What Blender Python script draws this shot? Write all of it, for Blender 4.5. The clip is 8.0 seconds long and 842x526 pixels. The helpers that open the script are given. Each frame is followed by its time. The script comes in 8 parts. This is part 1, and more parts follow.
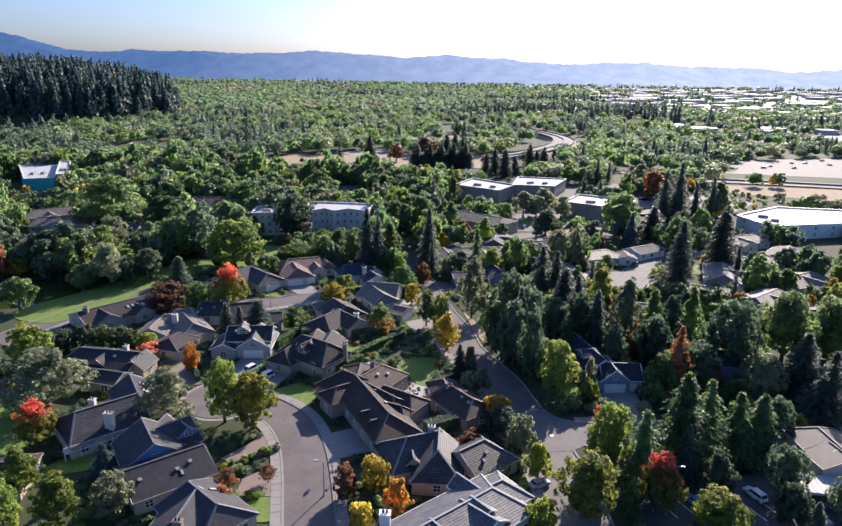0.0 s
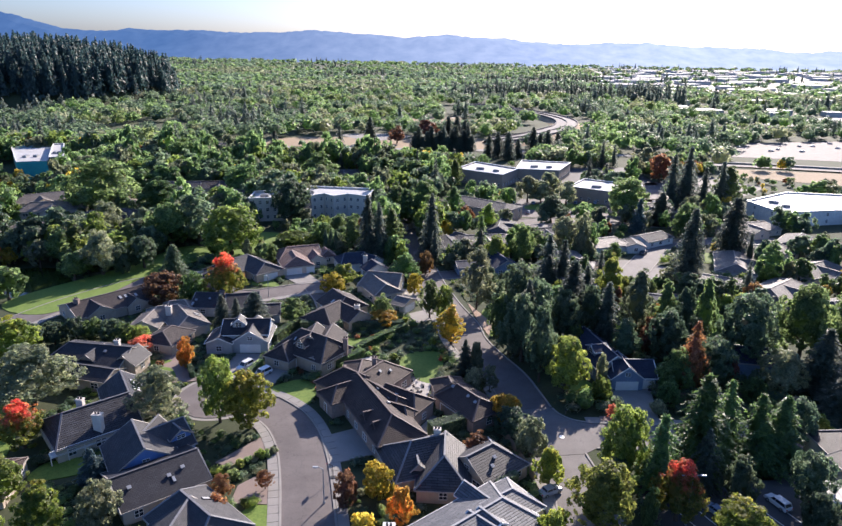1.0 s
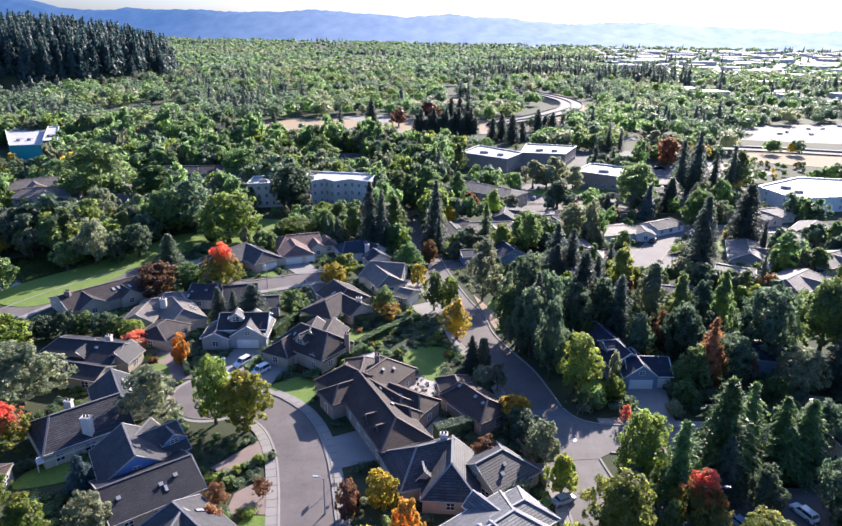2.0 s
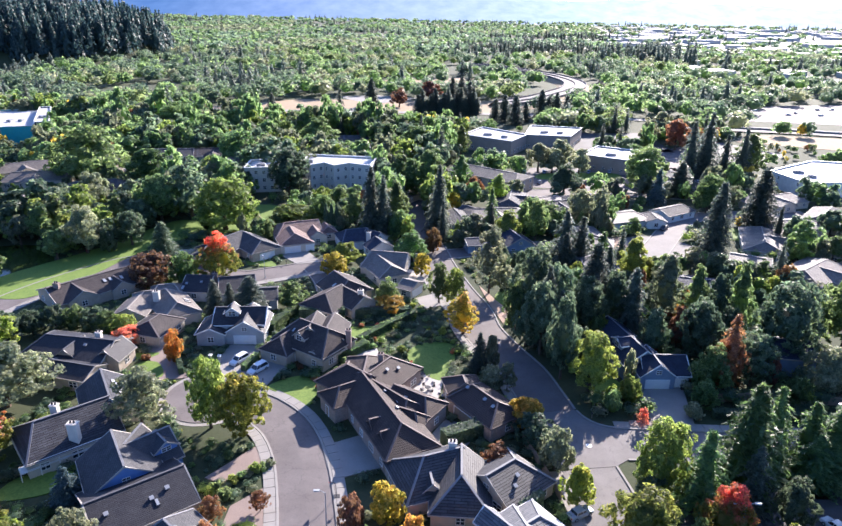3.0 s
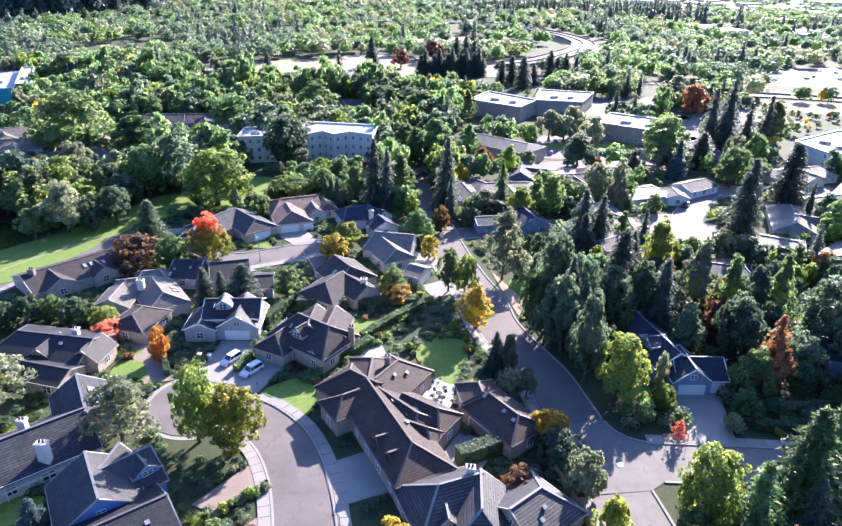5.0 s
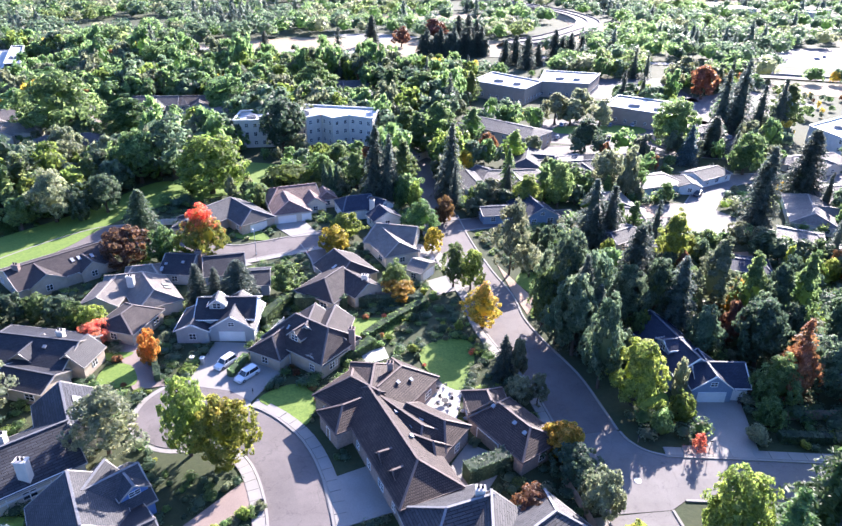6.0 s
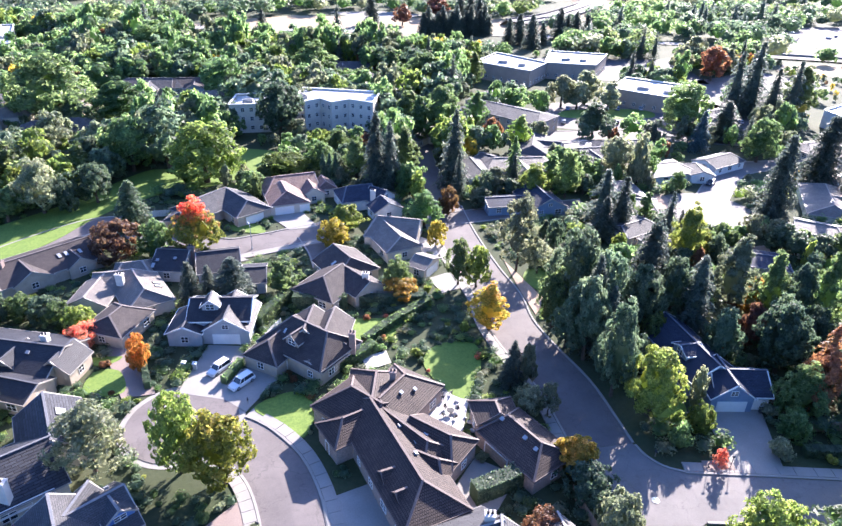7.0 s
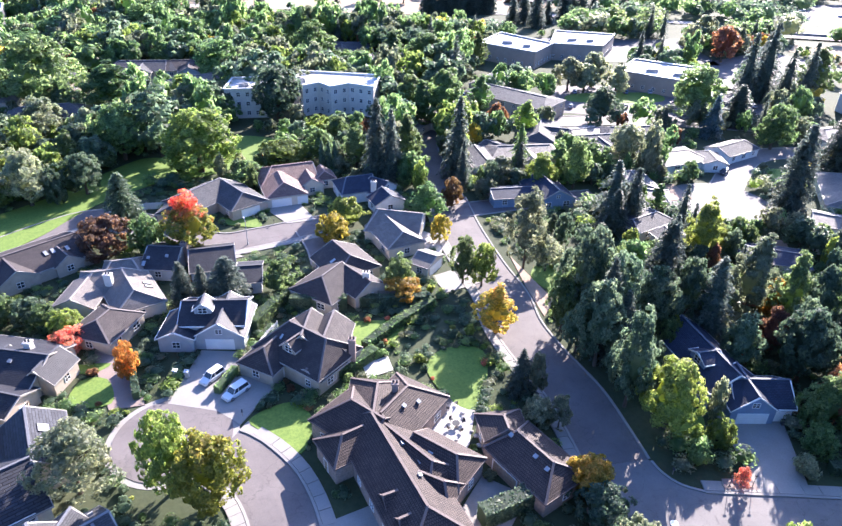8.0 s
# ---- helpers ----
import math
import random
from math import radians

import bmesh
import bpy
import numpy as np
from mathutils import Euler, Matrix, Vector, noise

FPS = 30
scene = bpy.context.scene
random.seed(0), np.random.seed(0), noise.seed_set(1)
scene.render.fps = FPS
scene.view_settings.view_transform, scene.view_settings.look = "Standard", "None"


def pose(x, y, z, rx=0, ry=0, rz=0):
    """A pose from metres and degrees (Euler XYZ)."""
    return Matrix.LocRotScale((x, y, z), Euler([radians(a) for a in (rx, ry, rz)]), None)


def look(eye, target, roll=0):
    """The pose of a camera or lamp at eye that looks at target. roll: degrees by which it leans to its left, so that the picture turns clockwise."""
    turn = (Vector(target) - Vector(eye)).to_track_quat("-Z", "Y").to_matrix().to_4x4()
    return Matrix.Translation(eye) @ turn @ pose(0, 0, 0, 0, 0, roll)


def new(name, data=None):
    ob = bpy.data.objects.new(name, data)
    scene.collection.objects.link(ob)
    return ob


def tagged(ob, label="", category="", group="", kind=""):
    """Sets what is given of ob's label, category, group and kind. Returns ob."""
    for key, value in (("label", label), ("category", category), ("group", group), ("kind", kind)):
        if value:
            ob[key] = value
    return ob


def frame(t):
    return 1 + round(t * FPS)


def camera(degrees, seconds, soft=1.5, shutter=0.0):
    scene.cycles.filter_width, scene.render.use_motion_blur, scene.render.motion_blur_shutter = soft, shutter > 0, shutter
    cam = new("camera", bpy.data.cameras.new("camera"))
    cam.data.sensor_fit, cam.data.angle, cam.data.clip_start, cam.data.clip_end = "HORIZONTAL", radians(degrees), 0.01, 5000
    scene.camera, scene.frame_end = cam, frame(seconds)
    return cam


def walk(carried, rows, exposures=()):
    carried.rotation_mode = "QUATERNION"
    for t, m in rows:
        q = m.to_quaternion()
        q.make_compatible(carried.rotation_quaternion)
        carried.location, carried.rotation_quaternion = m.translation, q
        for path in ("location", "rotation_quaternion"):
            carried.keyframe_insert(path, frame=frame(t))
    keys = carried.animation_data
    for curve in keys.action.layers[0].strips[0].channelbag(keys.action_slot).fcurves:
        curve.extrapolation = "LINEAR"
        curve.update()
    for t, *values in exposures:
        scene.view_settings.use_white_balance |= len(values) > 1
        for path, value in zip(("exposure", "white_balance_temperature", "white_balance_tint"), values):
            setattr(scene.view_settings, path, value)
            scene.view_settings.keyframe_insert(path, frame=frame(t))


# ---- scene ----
cam = camera(66.0, 8.0)
PATH = [
    (0, (4.791, -12.687, 57.996), (4.752, -10.769, 57.431), 1.0),
    (0.5, (4.42, -9.922, 58.105), (4.381, -8.011, 57.514), 1.0),
    (1, (3.849, -6.698, 58.102), (3.812, -4.796, 57.483), 1.1),
    (1.5, (3.492, -3.935, 58.163), (3.453, -2.042, 57.519), 1.1),
    (3, (1.781, 5.567, 58.309), (1.746, 7.429, 57.579), 1.2),
    (3.5, (1.226, 8.444, 58.376), (1.194, 10.295, 57.62), 1.3),
    (4, (0.75, 11.758, 58.364), (0.718, 13.597, 57.579), 1.3),
    (4.5, (0.165, 14.586, 58.461), (0.135, 16.413, 57.649), 1.4),
    (6, (-1.407, 24.186, 58.75), (-1.43, 25.973, 57.851), 1.7),
    (6.5, (-1.758, 27.085, 58.875), (-1.78, 28.858, 57.95), 1.7),
    (7, (-2.156, 30.431, 59.049), (-2.177, 32.187, 58.093), 1.8),
    (7.5, (-2.477, 33.254, 59.157), (-2.497, 34.997, 58.175), 1.8),
    (8, (-2.726, 36.561, 59.441), (-2.747, 38.285, 58.427), 1.8),
]
UNIT = 1.28  # metres in one unit of the plan
EXPOSURES = [(0.0, 1.0, 5500, 22), (1.5, 1.28, 5400, 22), (3.5, 1.82, 5250, 23), (4.5, 2.0, 5200, 24), (6.5, 2.3, 5200, 25), (8.0, 2.34, 5200, 25)]
walk(cam, [(t, look(Vector(eye) * UNIT, Vector(target) * UNIT, roll)) for t, eye, target, roll in PATH], EXPOSURES)

# ---- world and sun ----
SUN_AZ, SUN_EL = radians(26), radians(24)
world = bpy.data.worlds.new("sky")
scene.world = world
world.use_nodes = True
wn = world.node_tree
sky = wn.nodes.new("ShaderNodeTexSky")
sky.sky_type = "NISHITA"
sky.sun_disc = False
sky.sun_elevation, sky.sun_rotation = SUN_EL, SUN_AZ
sky.air_density, sky.dust_density, sky.ozone_density = 1.0, 1.8, 5.0
wn.nodes["Background"].inputs["Strength"].default_value = 0.078
wn.links.new(sky.outputs[0], wn.nodes["Background"].inputs["Color"])
sun_data = bpy.data.lights.new("sun", "SUN")
sun_data.energy, sun_data.angle, sun_data.color = 5.0, radians(0.55), (1.0, 0.83, 0.57)
sun_lamp = new("sun", sun_data)
sun_way = Vector((math.sin(SUN_AZ) * math.cos(SUN_EL), math.cos(SUN_AZ) * math.cos(SUN_EL), math.sin(SUN_EL)))
sun_lamp.matrix_world = look(sun_way * 300, (0, 0, 0))

# ---- materials ----


def nodes_of(name):
    m = bpy.data.materials.new(name)
    m.use_nodes = True
    t = m.node_tree
    return m, t, t.nodes["Principled BSDF"]


def noise_ramp(t, coord, scale, stops, detail=5.0, rough=0.6):
    n = t.nodes.new("ShaderNodeTexNoise")
    n.inputs["Scale"].default_value = scale
    n.inputs["Detail"].default_value = detail
    n.inputs["Roughness"].default_value = rough
    t.links.new(coord, n.inputs["Vector"])
    r = t.nodes.new("ShaderNodeValToRGB")
    while len(r.color_ramp.elements) < len(stops):
        r.color_ramp.elements.new(0.5)
    for e, (p, c) in zip(r.color_ramp.elements, stops):
        e.position, e.color = p, (*c, 1)
    t.links.new(n.outputs["Fac"], r.inputs["Fac"])
    return n, r


def mix_rgb(t, a, b, fac, mode="MIX"):
    m = t.nodes.new("ShaderNodeMix")
    m.data_type, m.blend_type = "RGBA", mode
    for sock, v in ((m.inputs[6], a), (m.inputs[7], b), (m.inputs[0], fac)):
        if hasattr(v, "links"):
            t.links.new(v, sock)
        else:
            sock.default_value = v if isinstance(v, float) else (*v, 1)
    return m.outputs[2]


def bump(t, bsdf, height, strength, distance):
    b = t.nodes.new("ShaderNodeBump")
    b.inputs["Strength"].default_value, b.inputs["Distance"].default_value = strength, distance
    t.links.new(height, b.inputs["Height"])
    t.links.new(b.outputs["Normal"], bsdf.inputs["Normal"])


def ground_mat(name, big, fine, rough=0.9, big_scale=0.05, fine_scale=1.5, fac=0.5, bump_m=0.03):
    """Two scales of stain on a rough surface, in metres."""
    m, t, b = nodes_of(name)
    co = t.nodes.new("ShaderNodeNewGeometry").outputs["Position"]
    _, r1 = noise_ramp(t, co, big_scale, big)
    n2, r2 = noise_ramp(t, co, fine_scale, fine)
    t.links.new(mix_rgb(t, r1.outputs[0], r2.outputs[0], fac), b.inputs["Base Color"])
    b.inputs["Roughness"].default_value = rough
    bump(t, b, n2.outputs["Fac"], 0.6, bump_m)
    return m


def paint_mat(name, colour, rough=0.6, spread=0.12, scale=0.8, metal=0.0, relief=0.0):
    m, t, b = nodes_of(name)
    co = t.nodes.new("ShaderNodeNewGeometry").outputs["Position"]
    lo, hi = [tuple(c * k for c in colour) for k in (1 - spread, 1 + spread)]
    n, r = noise_ramp(t, co, scale, [(0.3, lo), (0.7, hi)])
    t.links.new(r.outputs[0], b.inputs["Base Color"])
    b.inputs["Roughness"].default_value, b.inputs["Metallic"].default_value = rough, metal
    if relief:
        bump(t, b, n.outputs["Fac"], 0.5, relief)
    return m


def wall_mat(name, colour, boards=0.2):
    """Painted siding: boards lie level, with weathering."""
    m, t, b = nodes_of(name)
    co = t.nodes.new("ShaderNodeNewGeometry").outputs["Position"]
    lo, hi = [tuple(c * k for c in colour) for k in (0.86, 1.08)]
    n, r = noise_ramp(t, co, 0.7, [(0.3, lo), (0.7, hi)])
    w = t.nodes.new("ShaderNodeTexWave")
    w.bands_direction, w.wave_profile = "Z", "SAW"
    w.inputs["Scale"].default_value = 0.314 / boards
    t.links.new(co, w.inputs["Vector"])
    t.links.new(r.outputs[0], b.inputs["Base Color"])
    b.inputs["Roughness"].default_value = 0.75
    bump(t, b, w.outputs["Fac"], 0.7, 0.025)
    return m


def roof_mat(name, lo, hi, course=0.36, tile=0.33, gap=0.35, relief=0.05, rough=0.85):
    """Courses of tiles or shingles by the roof's own measure, with weathering."""
    m, t, b = nodes_of(name)
    uv = t.nodes.new("ShaderNodeUVMap").outputs[0]
    br = t.nodes.new("ShaderNodeTexBrick")
    br.inputs["Scale"].default_value = 1.0
    br.inputs["Brick Width"].default_value, br.inputs["Row Height"].default_value = tile, course
    br.inputs["Mortar Size"].default_value = 0.035
    br.inputs["Mortar Smooth"].default_value = 0.4
    br.inputs["Color1"].default_value, br.inputs["Color2"].default_value = (*lo, 1), (*hi, 1)
    br.inputs["Mortar"].default_value = (*[c * gap for c in lo], 1)
    t.links.new(uv, br.inputs["Vector"])
    co = t.nodes.new("ShaderNodeNewGeometry").outputs["Position"]
    _, stain = noise_ramp(t, co, 0.45, [(0.3, (0.72, 0.72, 0.74)), (0.7, (1.12, 1.1, 1.06))])
    _, moss = noise_ramp(t, co, 2.6, [(0.35, (0.85, 0.86, 0.85)), (0.75, (1.1, 1.1, 1.1))])
    c = mix_rgb(t, br.outputs["Color"], stain.outputs[0], 1.0, "MULTIPLY")
    t.links.new(mix_rgb(t, c, moss.outputs[0], 0.8, "MULTIPLY"), b.inputs["Base Color"])
    b.inputs["Roughness"].default_value = rough
    b.inputs["Specular IOR Level"].default_value = 0.28
    sep = t.nodes.new("ShaderNodeSeparateXYZ")
    t.links.new(uv, sep.inputs[0])
    saw = t.nodes.new("ShaderNodeMath")
    saw.operation, saw.inputs[1].default_value = "MODULO", course
    t.links.new(sep.outputs["Y"], saw.inputs[0])
    add = t.nodes.new("ShaderNodeMath")
    add.operation, add.inputs[1].default_value = "MULTIPLY", -1.0 / course
    t.links.new(saw.outputs[0], add.inputs[0])
    both = t.nodes.new("ShaderNodeMath")
    both.operation = "SUBTRACT"
    t.links.new(add.outputs[0], both.inputs[0])
    t.links.new(br.outputs["Fac"], both.inputs[1])
    bump(t, b, both.outputs[0], 0.9, relief)
    return m


def leaf_mat(name, dark, mid, light, thin=0.55, top=None, top_at=0.55, shine=(2.5, 2.5, 1.7)):
    """Foliage: each leaf tuft and each tree takes its own shade; light shines through."""
    m, t, b = nodes_of(name)
    geo = t.nodes.new("ShaderNodeNewGeometry")
    info = t.nodes.new("ShaderNodeObjectInfo")
    r = t.nodes.new("ShaderNodeValToRGB")
    r.color_ramp.elements.new(0.5)
    for e, (p, c) in zip(r.color_ramp.elements, ((0.0, dark), (0.5, mid), (1.0, light))):
        e.position, e.color = p, (*c, 1)
    t.links.new(geo.outputs["Random Per Island"], r.inputs["Fac"])
    col = r.outputs[0]
    _, patch = noise_ramp(t, geo.outputs["Position"], 0.35, [(0.35, (0.7, 0.78, 0.7)), (0.7, (1.2, 1.12, 1.0))], 2.0)
    col = mix_rgb(t, col, patch.outputs[0], 1.0, "MULTIPLY")
    if top:
        tc = t.nodes.new("ShaderNodeTexCoord")
        sep = t.nodes.new("ShaderNodeSeparateXYZ")
        t.links.new(tc.outputs["Generated"], sep.inputs[0])
        nz = t.nodes.new("ShaderNodeTexNoise")
        nz.inputs["Scale"].default_value = 7.0
        t.links.new(tc.outputs["Generated"], nz.inputs["Vector"])
        s = t.nodes.new("ShaderNodeMath")
        s.operation = "ADD"
        t.links.new(sep.outputs["Z"], s.inputs[0])
        t.links.new(nz.outputs["Fac"], s.inputs[1])
        mr = t.nodes.new("ShaderNodeMapRange")
        mr.inputs["From Min"].default_value, mr.inputs["From Max"].default_value = top_at + 0.3, top_at + 0.72
        t.links.new(s.outputs[0], mr.inputs["Value"])
        col = mix_rgb(t, col, top, mr.outputs[0])
    hue = t.nodes.new("ShaderNodeHueSaturation")
    for out, (a, z), sock in ((info.outputs["Random"], (0.475, 0.515), "Hue"), (info.outputs["Random"], (0.75, 1.3), "Value")):
        k = t.nodes.new("ShaderNodeMapRange")
        k.inputs["To Min"].default_value, k.inputs["To Max"].default_value = a, z
        if sock == "Value":
            f = t.nodes.new("ShaderNodeMath")
            f.operation, f.inputs[1].default_value = "MULTIPLY", 7.31
            g = t.nodes.new("ShaderNodeMath")
            g.operation = "FRACT"
            t.links.new(out, f.inputs[0])
            t.links.new(f.outputs[0], g.inputs[0])
            out = g.outputs[0]
        t.links.new(out, k.inputs["Value"])
        t.links.new(k.outputs[0], hue.inputs[sock])
    t.links.new(col, hue.inputs["Color"])
    t.links.new(hue.outputs[0], b.inputs["Base Color"])
    b.inputs["Roughness"].default_value = 0.5
    b.inputs["Specular IOR Level"].default_value = 0.3
    tr = t.nodes.new("ShaderNodeBsdfTranslucent")
    warm = mix_rgb(t, hue.outputs[0], shine, 1.0, "MULTIPLY")
    t.links.new(warm, tr.inputs["Color"])
    mx = t.nodes.new("ShaderNodeMixShader")
    mx.inputs[0].default_value = min(0.7, thin + 0.12)
    t.links.new(b.outputs[0], mx.inputs[1])
    t.links.new(tr.outputs[0], mx.inputs[2])
    t.links.new(mx.outputs[0], t.nodes["Material Output"].inputs["Surface"])
    return m


LEAF = {
    "green": leaf_mat("leaf_green", (0.07, 0.108, 0.06), (0.116, 0.17, 0.09), (0.176, 0.24, 0.12), shine=(2.45, 2.4, 1.95)),
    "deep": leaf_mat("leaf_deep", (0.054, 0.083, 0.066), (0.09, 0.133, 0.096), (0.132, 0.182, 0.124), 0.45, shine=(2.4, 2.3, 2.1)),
    "lime": leaf_mat("leaf_lime", (0.115, 0.148, 0.05), (0.19, 0.23, 0.075), (0.275, 0.3, 0.105), 0.5, shine=(2.2, 2.3, 1.7)),
    "gold": leaf_mat("leaf_gold", (0.17, 0.16, 0.04), (0.31, 0.25, 0.06), (0.43, 0.32, 0.09), 0.5),
    "orange": leaf_mat("leaf_orange", (0.17, 0.13, 0.04), (0.34, 0.2, 0.055), (0.45, 0.26, 0.08), 0.5),
    "red": leaf_mat("leaf_red", (0.22, 0.12, 0.08), (0.4, 0.15, 0.12), (0.5, 0.25, 0.2), 0.4),
    "redtop": leaf_mat("leaf_red_crown", (0.075, 0.092, 0.03), (0.125, 0.138, 0.042), (0.19, 0.18, 0.055), 0.45, (0.46, 0.11, 0.085), 0.74),
    "goldtop": leaf_mat("leaf_gold_crown", (0.1, 0.135, 0.04), (0.17, 0.21, 0.055), (0.26, 0.28, 0.075), 0.5, (0.34, 0.27, 0.07), 1.02),
    "wine": leaf_mat("leaf_wine", (0.085, 0.045, 0.045), (0.14, 0.075, 0.068), (0.2, 0.11, 0.09), 0.4),
    "rust": leaf_mat("leaf_rust", (0.13, 0.075, 0.05), (0.2, 0.115, 0.072), (0.27, 0.16, 0.095), 0.4),
    "silver": leaf_mat("leaf_silver", (0.12, 0.14, 0.105), (0.182, 0.205, 0.15), (0.255, 0.275, 0.195), 0.45, shine=(2.2, 2.15, 1.9)),
    "conifer": leaf_mat("needle", (0.052, 0.072, 0.066), (0.08, 0.106, 0.09), (0.12, 0.148, 0.116), 0.42, shine=(2.4, 2.2, 2.5)),
    "spruce": leaf_mat("needle_pale", (0.06, 0.105, 0.058), (0.1, 0.165, 0.085), (0.15, 0.22, 0.11), 0.42),
    # Darker, bluer copy of needle: the hill's shade and haze put into colour.
    "hill_shade": leaf_mat("needle_hill_shade", (0.026, 0.046, 0.05), (0.042, 0.07, 0.072), (0.066, 0.1, 0.096), 0.3, shine=(2.0, 2.1, 2.2)),
    "blue": leaf_mat("needle_blue", (0.06, 0.1, 0.12), (0.1, 0.15, 0.175), (0.15, 0.21, 0.235), 0.35, shine=(2.2, 2.2, 2.6)),
}
BARK = paint_mat("bark", (0.09, 0.065, 0.045), 0.95, 0.35, 6.0, relief=0.03)
GRASS = ground_mat("grass", [(0.3, (0.095, 0.165, 0.018)), (0.7, (0.165, 0.235, 0.034))], [(0.3, (0.065, 0.125, 0.014)), (0.7, (0.2, 0.28, 0.044))], 0.9, 0.35, 2.2, 0.55, 0.06)
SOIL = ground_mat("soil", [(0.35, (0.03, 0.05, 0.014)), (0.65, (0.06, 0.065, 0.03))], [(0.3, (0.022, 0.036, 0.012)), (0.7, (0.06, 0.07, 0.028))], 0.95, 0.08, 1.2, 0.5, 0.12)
DRY = ground_mat("dry_grass", [(0.3, (0.3, 0.21, 0.12)), (0.7, (0.4, 0.29, 0.18))], [(0.3, (0.22, 0.18, 0.09)), (0.7, (0.42, 0.31, 0.2))], 0.95, 0.02, 0.5)
ROADBED = ground_mat("asphalt", [(0.3, (0.125, 0.11, 0.106)), (0.7, (0.165, 0.148, 0.142))], [(0.3, (0.11, 0.1, 0.096)), (0.7, (0.19, 0.172, 0.166))], 0.82, 0.12, 8.0, 0.4, 0.008)


def worn_mat(name, lo, hi, crack, joints=0.0):
    """Asphalt with broad stains, fine grain and wandering cracks."""
    m, t, b = nodes_of(name)
    co = t.nodes.new("ShaderNodeNewGeometry").outputs["Position"]
    _, broad = noise_ramp(t, co, 0.16, [(0.3, lo), (0.7, hi)], 6.0)
    n2, grain = noise_ramp(t, co, 9.0, [(0.25, (0.78, 0.78, 0.78)), (0.75, (1.16, 1.15, 1.14))])
    _, spots = noise_ramp(t, co, 0.9, [(0.55, (1, 1, 1)), (0.75, (0.82, 0.82, 0.83))], 3.0)
    v = t.nodes.new("ShaderNodeTexVoronoi")
    v.feature = "DISTANCE_TO_EDGE"
    v.inputs["Scale"].default_value = 0.16
    wob = t.nodes.new("ShaderNodeTexNoise")
    wob.inputs["Scale"].default_value = 0.7
    t.links.new(co, wob.inputs["Vector"])
    mx = t.nodes.new("ShaderNodeVectorMath")
    mx.operation = "MULTIPLY_ADD"
    mx.inputs[1].default_value = (2.2, 2.2, 2.2)
    t.links.new(wob.outputs["Color"], mx.inputs[0])
    t.links.new(co, mx.inputs[2])
    t.links.new(mx.outputs[0], v.inputs["Vector"])
    k = t.nodes.new("ShaderNodeMapRange")
    k.inputs["From Min"].default_value, k.inputs["From Max"].default_value = 0.002, 0.009
    k.inputs["To Min"].default_value = crack
    t.links.new(v.outputs["Distance"], k.inputs["Value"])
    c = mix_rgb(t, broad.outputs[0], grain.outputs[0], 1.0, "MULTIPLY")
    c = mix_rgb(t, c, spots.outputs[0], 1.0, "MULTIPLY")
    c = mix_rgb(t, (0.035, 0.033, 0.033), c, k.outputs[0])
    t.links.new(c, b.inputs["Base Color"])
    b.inputs["Roughness"].default_value = 0.85
    bump(t, b, n2.outputs["Fac"], 0.4, 0.008)
    return m


ASPHALT = worn_mat("asphalt_worn", (0.12, 0.104, 0.1), (0.172, 0.15, 0.144), 0.65)
# Paler asphalt: an older surface, with sun sheen and haze put into its colour.
PALE_ASPHALT = worn_mat("asphalt_pale", (0.15, 0.138, 0.132), (0.205, 0.19, 0.182), 0.7)
TAR = ground_mat("tar", [(0.3, (0.05, 0.05, 0.055)), (0.7, (0.08, 0.08, 0.085))], [(0.3, (0.05, 0.05, 0.05)), (0.7, (0.1, 0.1, 0.1))], 0.85, 0.12, 8.0, 0.4, 0.008)
CONCRETE = ground_mat("concrete", [(0.3, (0.23, 0.215, 0.195)), (0.7, (0.31, 0.29, 0.265))], [(0.3, (0.21, 0.195, 0.178)), (0.7, (0.34, 0.32, 0.295))], 0.85, 0.25, 5.0, 0.4, 0.006)
PAVING = ground_mat("brick_paving", [(0.3, (0.2, 0.15, 0.13)), (0.7, (0.27, 0.21, 0.18))], [(0.3, (0.17, 0.13, 0.11)), (0.7, (0.32, 0.25, 0.21))], 0.85, 0.25, 6.0, 0.5, 0.01)
BEIGE_SOIL = ground_mat("bark_mulch", [(0.3, (0.3, 0.2, 0.14)), (0.7, (0.42, 0.31, 0.23))], [(0.3, (0.22, 0.15, 0.1)), (0.7, (0.45, 0.34, 0.26))], 0.95, 0.2, 4.0)
POND = paint_mat("pond_water", (0.03, 0.045, 0.012), 0.08, 0.2, 0.05)

